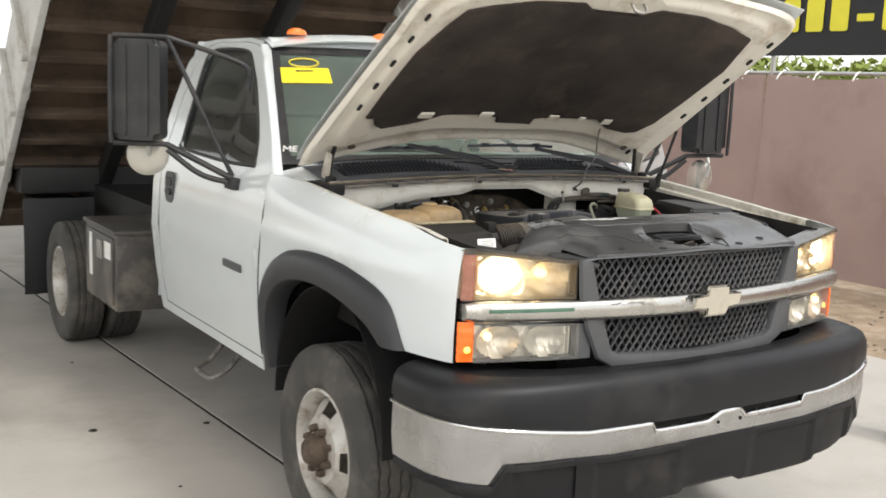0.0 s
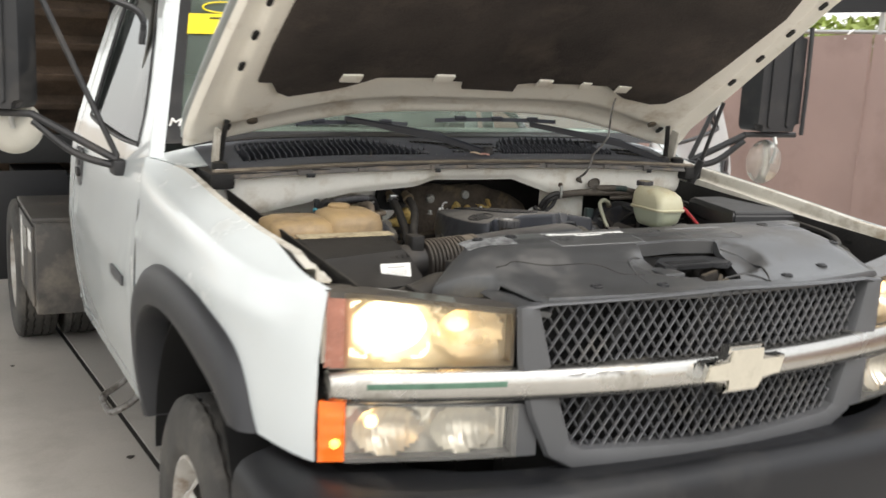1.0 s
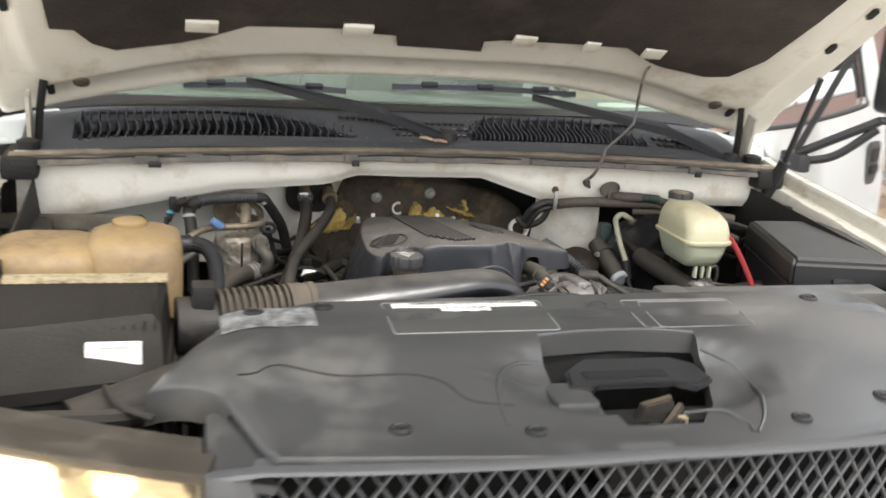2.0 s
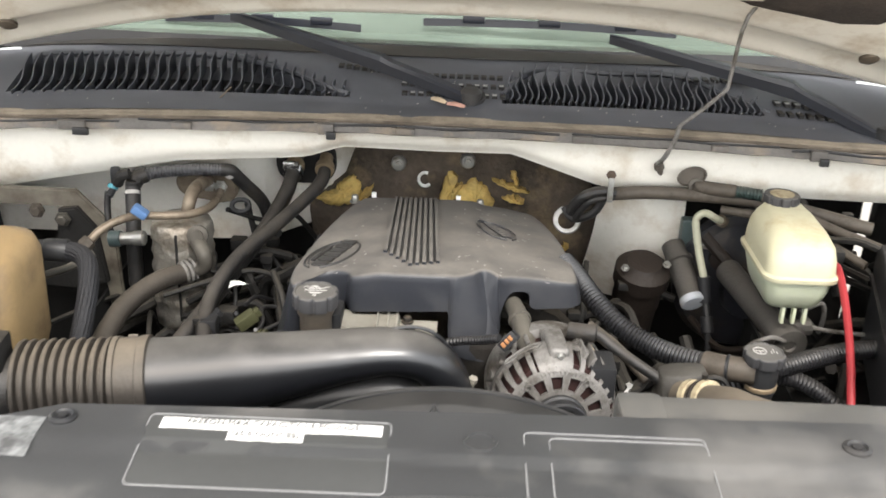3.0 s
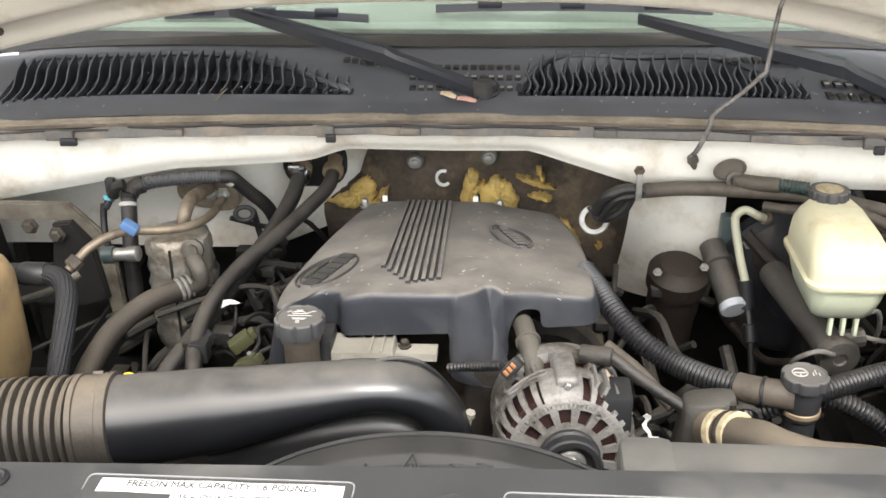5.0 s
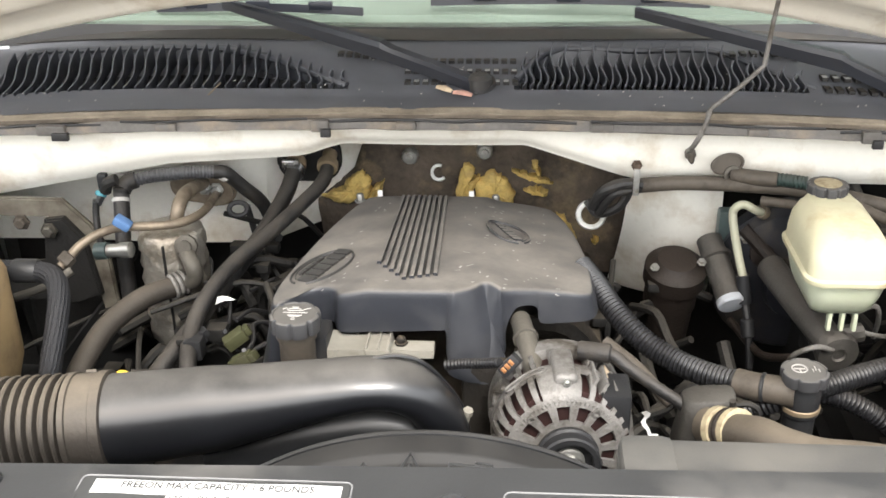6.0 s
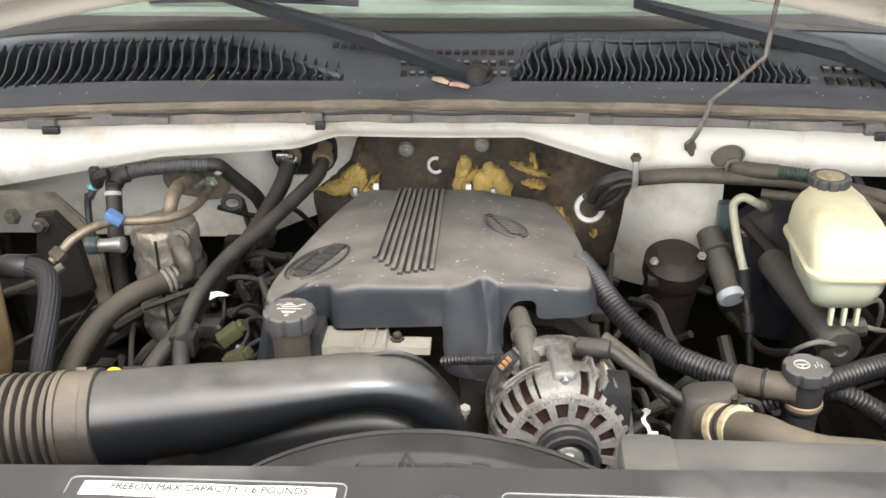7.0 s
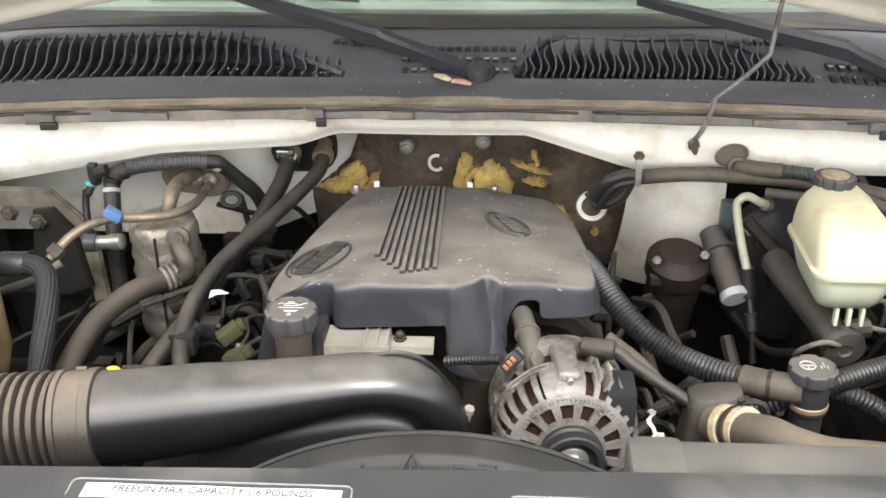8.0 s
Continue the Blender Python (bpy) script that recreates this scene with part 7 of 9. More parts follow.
def ec_z(x, y):
    """Top of the engine cover: flat in the middle, facets falling to both sides, a ridge on the right."""
    ridge = 0.080 - 0.0425 * (y - 0.80)
    step = min(1, max(0, (x - ridge) / 0.03))
    left = -0.062 - 0.10 * (y - 0.80) - x
    return 1.264 - 0.122 * (y - 0.79) - 0.006 * step * step * (3 - 2 * step) - 0.22 * max(0, x - ridge - 0.01) ** 1.25 - 0.17 * max(0, left)
# outline of the cover: x, y, height of the skirt's lower edge, flare of the skirt
SKIRT = [(-0.094, 0.790, 1.208, 0.002), (-0.060, 0.789, 1.209, 0.002), (-0.01, 0.789, 1.211, 0.002), (0.024, 0.790, 1.212, 0.002), (0.034, 0.790, 1.209, 0.003), (0.0385, 0.789, 1.172, 0.012), (0.046, 0.789, 1.152, 0.020), (0.066, 0.803, 1.146, 0.033), (0.079, 0.822, 1.146, 0.050), (0.092, 0.815, 1.148, 0.032),
         (0.0985, 0.810, 1.165, 0.012), (0.1025, 0.813, 1.200, 0.005), (0.115, 0.820, 1.226, 0.002), (0.131, 0.825, 1.230, 0.002), (0.143, 0.829, 1.224, 0.002), (0.148, 0.830, 1.204, 0.003), (0.175, 0.834, 1.202, 0.003), (0.203, 0.841, 1.202, 0.004), (0.214, 0.860, 1.202, 0.006),
         (0.215, 0.92, 1.20, 0.006), (0.212, 1.0, 1.19, 0.006), (0.200, 1.10, 1.18, 0.004), (0.178, 1.185, 1.18, 0.002), (0.150, 1.207, 1.17, 0.002), (0.05, 1.212, 1.17, 0.002), (-0.095, 1.207, 1.17, 0.002), (-0.125, 1.19, 1.17, 0.006), (-0.150, 1.10, 1.15, 0.020),
         (-0.168, 1.0, 1.135, 0.028), (-0.180, 0.90, 1.125, 0.030), (-0.184, 0.85, 1.125, 0.028), (-0.181, 0.802, 1.13, 0.020), (-0.172, 0.783, 1.15, 0.010), (-0.160, 0.790, 1.195, 0.004), (-0.145, 0.812, 1.206, 0.002), (-0.124, 0.822, 1.207, 0.002), (-0.106, 0.813, 1.208, 0.002)]
def closed_curve(keys, res):
    out, n = [], len(keys)
    for i in range(n):
        a, b, c, d = (np.array(keys[(i + k) % n]) for k in (-1, 0, 1, 2))
        for k in range(res):
            t = k / res
            out.append(0.5 * (2 * b + (c - a) * t + (2 * a - 5 * b + 4 * c - d) * t * t + (3 * b - a - 3 * c + d) * t ** 3))
    return out
line = closed_curve(SKIRT, 6)
m_ = len(line)
outward = []
for i in range(m_):
    d = line[(i + 1) % m_][:2] - line[i - 1][:2]
    outward.append(Vector((d[1], -d[0])).normalized())
b = bmesh.new()
rings = []
for t in (0.06, 0.16, 0.27, 0.38, 0.49, 0.60, 0.70, 0.79, 0.87, 0.93):
    rings.append([(0.02 + (p[0] - 0.02) * t, 1.0 + (p[1] - 1.0) * t, ec_z(0.02 + (p[0] - 0.02) * t, 1.0 + (p[1] - 1.0) * t)) for p in line])
for grow, drop in ((-0.006, 0.0), (-0.0035, 0.0007), (-0.0016, 0.0022), (-0.0004, 0.005)):
    rings.append([(p[0] + o.x * grow, p[1] + o.y * grow, ec_z(p[0], p[1]) - drop) for p, o in zip(line, outward)])
for f in (0.15, 0.4, 0.7, 0.95, 1.0):
    ring = []
    for p, o in zip(line, outward):
        top = ec_z(p[0], p[1]) - 0.005
        g = p[3] * f
        ring.append((p[0] + o.x * g, p[1] + o.y * g, top + (min(p[2], top - 0.004) - top) * f))
    rings.append(ring)
rings.append([(x - o.x * 0.004, y - o.y * 0.004, z + 0.001) for (x, y, z), o in zip(rings[-1], outward)])
loft(b, rings)
ecov = part("engine_cover", b, "engine", truck, "dusty grey plastic engine cover", 32)
for k in range(9):
    b = bmesh.new()
    x1, x0 = -0.060 + 0.0083 * k, -0.058 + 0.0094 * k
    y0 = 0.885 - 0.014 * min(k, 4) + 0.004 * max(0, k - 4)
    loft(b, [[(x - 0.0032, y, ec_z(x, y) - 0.002), (x - 0.0025, y, ec_z(x, y) + 0.0038), (x + 0.0025, y, ec_z(x, y) + 0.0038), (x + 0.0032, y, ec_z(x, y) - 0.002)] for x, y in ((x0, y0), ((x0 + x1) / 2, (y0 + 1.195) / 2), (x1, 1.198))])
    part("rib", b, "engine", ecov)
    # darker strip laid between neighbouring ribs
    b = bmesh.new()
    surface(lambda u, v: (x0 + (x1 - x0) * u + 0.0022 + 0.0044 * v, y0 + 0.01 + (1.19 - y0) * u, ec_z(x0, y0 + 0.01 + (1.19 - y0) * u) + 0.0006), 4, 1, 0.0006, b)
    if k < 8:
        part("groove", b, "groove", ecov)
def oval(cx, cy, rx, ry, turn, mat, name, arcs, rows):
    """Moulded oval emblem: broken rings and rows of raised blocks that stand for lettering."""
    ca, sa = math.cos(turn), math.sin(turn)
    def at(px, py, up=0.0012):
        x, y = cx + ca * px - sa * py, cy + sa * px + ca * py
        return Vector((x, y, ec_z(x, y) + up))
    o = None
    for k0, k1, grow, r in arcs:
        b = tube(bmesh.new(), [at(rx * grow * math.cos(a), ry * grow * math.sin(a)) for a in [radians(k0 + (k1 - k0) * k / 20) for k in range(21)]], r, 6, 2)
        if o is None:
            o = part(name, b, mat, ecov, "moulded oval emblem with raised blocks")
        else:
            part("ring", b, mat, o)
    for x0, x1, n, y0, y1, slant in rows:
        step = (x1 - x0) / n
        for k in range(n):
            a, c = x0 + step * k + step * 0.10, x0 + step * (k + 1) - step * 0.10
            low = [at(a, y0, -0.001), at(c, y0, -0.001), at(c + slant, y1, -0.001), at(a + slant, y1, -0.001)]
            b = loft(bmesh.new(), [low, [p + Vector((0, 0, 0.0042)) for p in low]])
            part("raised_block", b, mat, o)
    return o
oval(-0.134, 0.897, 0.058, 0.033, radians(70), "groove", "oval_emblem", ((20, 165, 1.0, 0.0018), (195, 345, 1.0, 0.0018), (25, 150, 0.86, 0.0010)), ((-0.054, 0.056, 6, -0.014, 0.010, 0.006), (-0.030, 0.030, 7, 0.0145, 0.0205, 0.002)))
oval(0.105, 1.045, 0.046, 0.026, radians(-65), "engine", "oval_emblem", ((10, 350, 1.0, 0.0014), (10, 350, 0.85, 0.0010)), ((-0.034, 0.034, 6, -0.006, 0.006, 0.003),))
b = bmesh.new()
prism(b, [(0.036 * math.cos(a) * (1 + 0.12 * math.sin(3 * a)), 0.018 * math.sin(a) * (1 + 0.1 * math.cos(5 * a))) for a in [k * math.pi / 16 for k in range(32)]], 0, 0.0006, Matrix.Translation((0.105, 1.045, ec_z(0.105, 1.045) + 0.0004)) @ Matrix.Rotation(math.atan(-0.118), 4, "X") @ Matrix.Rotation(math.atan(0.09), 4, "Y") @ Matrix.Rotation(radians(-65), 4, "Z"))
part("worn_patch", b, "panel_grey", ecov, "darkened patch where the emblem has worn")
for x, y in ((-0.133, 1.222), (0.083, 1.222)):
    b = bmesh.new()
    bolt(b, (x, y, 1.195), (x, y, 2), 0.006, 0.012)
    part("cover_stud", b, "steel", ecov)
for x in (-0.100, 0.045):
    b = box(bmesh.new(), x - 0.004, x + 0.004, 1.216, 1.222, 1.190, 1.216, 0.001)
    part("cover_tab", b, "paper", ecov, "small pale plastic tab")
rs = random.Random(31)
verts, faces = [], []
for k in range(120):
    x, y, a = rs.uniform(-0.12, 0.17), rs.uniform(0.81, 1.17), rs.uniform(0, 3)
    if -0.075 < x < 0.04 and y > 0.83:
        continue
    w, h = rs.uniform(0.0008, 0.0045) * (1.5 if 0.03 < x < 0.08 else 0.8), rs.uniform(0.0005, 0.0022)
    n0 = len(verts)
    for sx, sy in ((-1, -1), (1, -0.4), (0.8, 1), (-0.7, 0.6)):
        px, py = x + w * sx * math.cos(a) - h * sy * math.sin(a), y + w * sx * math.sin(a) + h * sy * math.cos(a)
        verts.append((px, py, ec_z(px, py) + 0.0007))
    faces.append((n0, n0 + 1, n0 + 2, n0 + 3))
me = bpy.data.meshes.new("scuffs")
me.from_pydata(verts, [], faces)
tagged(part("scuff_mark", me, "scuff", ecov, "small pale scuffs and specks"), kind="stuff")
# oil filler
b = bmesh.new()
lathe(b, [(0.021, -0.085), (0.021, -0.02), (0.024, -0.014), (0.024, -0.004)], Matrix.Translation((-0.137, 0.736, 1.246)), 20)
neck = part("oil_neck", b, "stained", ecov, "brown stained oil filler neck")
def lobed_cap(name, at, r, h, lobes, label, parent):
    """Screw cap: broad lobes with notches between them round its rim, and a flat sunk top."""
    rings = []
    for s, z, wave in ((0.90, -0.55, 1), (0.98, -0.50, 1), (1.0, 0.20, 1), (0.975, 0.34, 1), (0.92, 0.40, 0.7), (0.86, 0.41, 0.2), (0.83, 0.36, 0), (0.04, 0.36, 0)):
        ring = []
        for k in range(lobes * 12):
            a = 2 * math.pi * k / (lobes * 12)
            q = 1 - 0.11 * wave * max(0.0, math.cos(lobes * a)) ** 4
            ring.append((at[0] + r * s * q * math.cos(a), at[1] + r * s * q * math.sin(a), at[2] + h * z))
        rings.append(ring)
    return part(name, loft(bmesh.new(), rings), "cap", parent, label)
cap = lobed_cap("oil_cap", (-0.137, 0.736, 1.253), 0.0300, 0.022, 8, "dusty grey oil filler cap with pale symbols", ecov)
for pts in (((-0.153, 0.746), (-0.149, 0.749), (-0.146, 0.743), (-0.130, 0.743), (-0.124, 0.748), (-0.120, 0.749)), ((-0.146, 0.747), (-0.137, 0.748), (-0.131, 0.746)), ((-0.139, 0.748), (-0.139, 0.751)), ((-0.143, 0.751), (-0.135, 0.751)),
            tuple((-0.151 + 0.0022 * k, 0.7375 + 0.0012 * (k % 2)) for k in range(14)), ((-0.145, 0.732), (-0.128, 0.732)), ((-0.143, 0.7295), (-0.130, 0.7295)), ((-0.139, 0.7255), (-0.135, 0.7255), (-0.135, 0.722), (-0.139, 0.722), (-0.139, 0.7255))):
    b = tube(bmesh.new(), [(x, y, 1.2612) for x, y in pts], 0.0007, 5, 1)
    part("cap_symbol", b, "scuff", cap)
# throttle body: pale ribbed casting
b = bmesh.new()
loft(b, [[(x, 0.775 - r, 1.195 - r * 0.6), (x, 0.775 + r, 1.195 - r * 0.6), (x, 0.775 + r, 1.192 + r * 0.5), (x, 0.775 - r, 1.192 + r * 0.5)] for x, r in ((-0.106, 0.024), (-0.099, 0.024), (-0.095, 0.019), (-0.062, 0.019), (-0.060, 0.021), (-0.032, 0.021), (-0.030, 0.012), (0.02, 0.012))])
part("throttle_motor", b, "throttle", truck, "pale cast throttle body")
b = bmesh.new()
box(b, -0.124, -0.106, 0.752, 0.80, 1.165, 1.219, 0.004)
part("motor_flange", b, "black", truck)
b = bmesh.new()
box(b, -0.150, -0.127, 0.765, 0.795, 1.170, 1.205, 0.004)
part("plug", b, "black", truck, "black sensor plug")
for x in (-0.060, -0.046, -0.034):
    b = bmesh.new()
    box(b, x - 0.0014, x + 0.0014, 0.7545, 0.798, 1.172, 1.2065, 0.001)
    part("motor_rib", b, "throttle", truck)
b = bmesh.new()
bolt(b, (-0.020, 0.778, 1.199), (-0.020, 0.778, 2), 0.0055, 0.008)
part("bolt", b, "block", truck)
# resin duct: round at the collar, flatter towards the bend, where it turns down
DUCT = [(-0.322, 0.604, 1.198), (-0.28, 0.608, 1.202), (-0.20, 0.613, 1.213), (-0.15, 0.617, 1.222), (-0.087, 0.623, 1.233), (-0.035, 0.630, 1.238), (0.004, 0.637, 1.228), (0.028, 0.644, 1.202), (0.036, 0.650, 1.165), (0.038, 0.655, 1.09)]
def duct_deep(s):
    return float(np.interp(s, [0, 0.04, 0.12, 0.18, 0.24, 0.30, 0.6], [0.051, 0.050, 0.046, 0.042, 0.038, 0.036, 0.036]))
def duct_flat(s):
    return float(np.interp(s, [0, 0.12, 0.18, 0.24, 0.29, 0.33, 0.6], [0.051, 0.046, 0.0375, 0.030, 0.026, 0.027, 0.030])) / duct_deep(s)
duct = part("intake_duct", tube(bmesh.new(), DUCT, 0.05, 40, 10, radius=duct_deep, flat=duct_flat), "duct", truck, "glossy black plastic air intake duct with dust on top")
b = bmesh.new()
tube(b, [(-0.060, 0.640, 1.252), (-0.03, 0.641, 1.262), (-0.005, 0.642, 1.265), (0.020, 0.646, 1.254), (0.045, 0.652, 1.222), (0.060, 0.657, 1.19), (0.066, 0.660, 1.155), (0.066, 0.662, 1.10)], 0.0026, 8, 8)
part("moulded_seam", b, "duct", duct)
b = bmesh.new()
tube(b, [(-0.22, 0.652, 1.122), (-0.15, 0.654, 1.142), (-0.087, 0.658, 1.158), (-0.03, 0.662, 1.162), (0.01, 0.665, 1.142), (0.018, 0.668, 1.07)], 0.042, 24, 8)
part("duct_chamber", b, "shroud", duct, "black resonator chamber under the duct")
b = bmesh.new()
tube(b, [(0.060, 0.652, 1.160), (0.063, 0.648, 1.176), (0.0655, 0.646, 1.188)], 0.0042, 10, 2)
tube(b, [(0.066, 0.6455, 1.190), (0.0675, 0.644, 1.197)], 0.0058, 6, 1)
part("clamp_screw", b, "throttle", duct, "pale clamp screw")
b = bmesh.new()
lathe(b, [(0.050, 0), (0.0545, 0.002), (0.0545, 0.012), (0.053, 0.013), (0.053, 0.036), (0.055, 0.037), (0.055, 0.043), (0.050, 0.044)], axis_to((-0.312, 0.605, 1.199), (-0.37, 0.599, 1.196)), 32)
collar = part("duct_collar", b, "bellows", truck, "brown rubber collar")
for a in (40, 75, 110, 150):
    b = bmesh.new()
    q = axis_to((-0.326, 0.604, 1.198), (-0.37, 0.599, 1.196)) @ Matrix.Rotation(radians(a + 90), 4, "Z") @ Matrix.Translation((0.053, 0, 0.010))
    box(b, -0.002, 0.003, -0.007, 0.007, -0.006, 0.006, 0.0015, q)
    part("collar_lug", b, "bellows", collar)
b = bmesh.new()
prof = []
for k in range(10):
    h = 0.0112 * k
    prof += [(0.046, h), (0.0535, h + 0.0025), (0.0548, h + 0.0048), (0.0535, h + 0.0072), (0.046, h + 0.0097)]
lathe(b, prof, axis_to((-0.356, 0.6005, 1.1965), (-0.46, 0.591, 1.193)), 32)
part("bellows", b, "bellows", truck, "dusty brown rubber bellows")
b = bmesh.new()
lathe(b, [(0.043, 0), (0.045, 0.03), (0.045, 0.06)], axis_to((-0.468, 0.590, 1.192), (-0.53, 0.585, 1.192)), 24)
maf = part("air_flow_sensor", b, "hose", truck, "grey air flow sensor")
b = bmesh.new()
box(b, -0.505, -0.472, 0.56, 0.60, 1.225, 1.262, 0.004)
part("sensor_head", b, "dark", maf, "grimy sensor connector")
# dipstick handle
b = bmesh.new()
tube(b, [(-0.420, 0.775, 1.128), (-0.400, 0.777, 1.134), (-0.382, 0.778, 1.139)], 0.0048, 8, 4)
tube(b, [(-0.373 + 0.008 * math.cos(a), 0.778, 1.141 + 0.007 * math.sin(a)) for a in [k * math.pi / 6 for k in range(13)]], 0.0036, 8, 2)
dip = part("dipstick_handle", b, "yellow", truck, "yellow dipstick handle")
b = bmesh.new()
tube(b, [(-0.365, 0.785, 1.143), (-0.31, 0.80, 1.13), (-0.22, 0.83, 1.05)], 0.005, 8, 4)
part("dipstick_tube", b, "dark", dip)

# fan shroud behind the cover
SH_X, SH_Z, SH_R = 0.04, 0.9305, 0.33
b = surface(lambda u, v: (SH_X + SH_R * math.sin(radians(-62 + 124 * u)), 0.43 + 0.085 * v, SH_Z + SH_R * math.cos(radians(-62 + 124 * u)) - 0.016 * (1 - v) ** 1.5 - 0.004 * (1 if 0.25 < v < 0.62 else 0)), 60, 16, 0.003)
surface(lambda u, v: (SH_X + (SH_R - 0.02 * v) * math.sin(radians(-62 + 124 * u)), 0.515, SH_Z + (SH_R - 0.02 * v) * math.cos(radians(-62 + 124 * u))), 60, 2, 0.003, b)
tube(b, [(SH_X + (SH_R - 0.002) * math.sin(radians(a)), 0.512, SH_Z + (SH_R - 0.002) * math.cos(radians(a))) for a in range(-60, 61, 4)], 0.0045, 8, 2)
shroud = part("fan_shroud", b, "shroud", truck, "black plastic fan shroud")
def shroud_z(x, y):
    v = (y - 0.43) / 0.085
    return SH_Z + math.sqrt(SH_R ** 2 - (x - SH_X) ** 2) - 0.016 * (1 - v) ** 1.5 - (0.004 if 0.25 < v < 0.62 else 0) + 0.001
for x, pts in ((-0.022, ((-0.011, 0.459), (0.0, 0.480), (0.011, 0.459))), (-0.022, ((0.0, 0.463), (0.0, 0.472))), (0.022, ((-0.014, 0.457), (0.0, 0.484), (0.014, 0.457))), (0.022, ((0.0, 0.462), (0.0, 0.474))),
               (0.072, ((-0.014, 0.457), (-0.014, 0.476), (0.020, 0.476), (0.020, 0.470), (-0.008, 0.470), (-0.008, 0.459))), (0.072, ((0.010, 0.480), (0.026, 0.480), (0.026, 0.466)))):
    b = tube(bmesh.new(), [(x + dx, y, shroud_z(x + dx, y)) for dx, y in pts], 0.0016, 6, 1)
    part("moulded_mark", b, "cover", shroud)
b = bmesh.new()
box(b, 0.212, 0.62, 0.440, 0.492, 1.21, 1.276, 0.006)
box(b, 0.212, 0.262, 0.436, 0.496, 1.21, 1.279, 0.010)
part("shroud_strip", b, "grey_strip", truck, "grey plastic shroud strip")

# alternator
AE = 98
AC, AD = Vector((0.1735, 0.672, 1.1415)), Vector((0.09, -1, 0.06)).normalized()
am = axis_to(tuple(AC), tuple(AC + AD)) @ Matrix.Scale(1.14, 4)
b = bmesh.new()
lathe(b, [(0.0, -0.07), (0.060, -0.068), (0.062, 0.012), (0.03, 0.016), (0, 0.016)], am, 32)
alt = part("alternator", b, "red_inside", truck, "cast aluminium alternator with dark copper windings")
def pierced(profile, m, seg, hole, thick):
    """Turned shell with openings: faces for which hole(ring, sector) holds are left out."""
    b = bmesh.new()
    g = [[b.verts.new(m @ Vector((r * math.cos(2 * math.pi * i / seg), r * math.sin(2 * math.pi * i / seg), h))) for i in range(seg)] for r, h in profile]
    for j in range(len(profile) - 1):
        for i in range(seg):
            if not hole(j, i):
                b.faces.new((g[j][i], g[j][(i + 1) % seg], g[j + 1][(i + 1) % seg], g[j + 1][i]))
    bmesh.ops.recalc_face_normals(b, faces=b.faces)
    bmesh.ops.solidify(b, geom=b.faces[:], thickness=thick)
    bmesh.ops.delete(b, geom=[v for v in b.verts if not v.link_faces], context="VERTS")
    return b
FACE = [(0.019, 0.022), (0.030, 0.0225), (0.034, 0.0222), (0.040, 0.0215), (0.046, 0.0205), (0.049, 0.020), (0.054, 0.0185), (0.0585, 0.0165), (0.0625, 0.013), (0.066, 0.008), (0.0685, 0.002), (0.070, -0.006), (0.0710, -0.014), (0.0712, -0.018), (0.0712, -0.026), (0.069, -0.028)]
def vent_hole(j, i):
    if 2 <= j <= 4:
        return i % 10 >= 4
    if 7 <= j <= 11:
        return i % 5 >= 2 and not 31 <= i <= 43
    return False
part("front_casting", pierced(FACE, am, 140, vent_hole, 0.0045), "alu", alt, "grey cast end frame with vents", 50)
b = bmesh.new()
lathe(b, [(0.0, 0.020), (0.018, 0.020), (0.0195, 0.023), (0.0195, 0.018)], am, 32)
part("bearing_boss", b, "alu", alt)
for k in (2, 5, 8, 12):
    b = lathe(bmesh.new(), [(0.0032, 0.0195), (0.0042, 0.0215), (0.0040, 0.0235), (0.0022, 0.0235), (0.0020, 0.0205), (0, 0.0205)], am @ Matrix.Rotation(2 * math.pi * (k + 0.2) / 14, 4, "Z") @ Matrix.Translation((0.0505, 0, 0)), 14)
    part("rivet", b, "alu", alt)
for k in range(3):
    b = box(bmesh.new(), 0.058, 0.0755, -0.0016, 0.0016, -0.034, 0.004, 0.0012, am @ Matrix.Rotation(radians(66 - 9 * k), 4, "Z"))
    part("casting_rib", b, "alu", alt)
rr = random.Random(5)
for k in range(26):
    a = 35 + 4.6 * k + (4 if k > 12 else 0)
    b = bmesh.new()
    q = am @ Matrix.Rotation(radians(a), 4, "Z") @ Matrix.Translation((0.0525, 0, 0.0188))
    box(b, -0.0022, 0.0022, -0.0005, 0.0005 + 0.0006 * rr.random(), -0.001, 0.0007, 0, q)
    part("embossed_mark", b, "alu", alt)
for k in range(22):
    b = bmesh.new()
    q = am @ Matrix.Rotation(2 * math.pi * k / 22, 4, "Z")
    box(b, 0.060, 0.0705, -0.0024, 0.0024, -0.060, -0.038, 0.001, q)
    part("vent_fin", b, "alu", alt)
b = bmesh.new()
tube(b, [tuple(am @ Matrix.Rotation(radians(a), 4, "Z") @ Vector((0.0722, 0, h))) for a, h in ((107, -0.014), (120, -0.014), (138, -0.014), (141, -0.018), (138, -0.022), (120, -0.022), (107, -0.022), (104, -0.018), (107, -0.014))], 0.0015, 6, 4)
part("cast_slot", b, "alu", alt)
b = bmesh.new()
lathe(b, [(0.064, -0.085), (0.0705, -0.080), (0.0715, -0.066), (0.0700, -0.060), (0.064, -0.058)], am, 48)
lathe(b, [(0.0, -0.085), (0.060, -0.083), (0.064, -0.078)], am, 40)
part("rear_casting", b, "alu", alt)
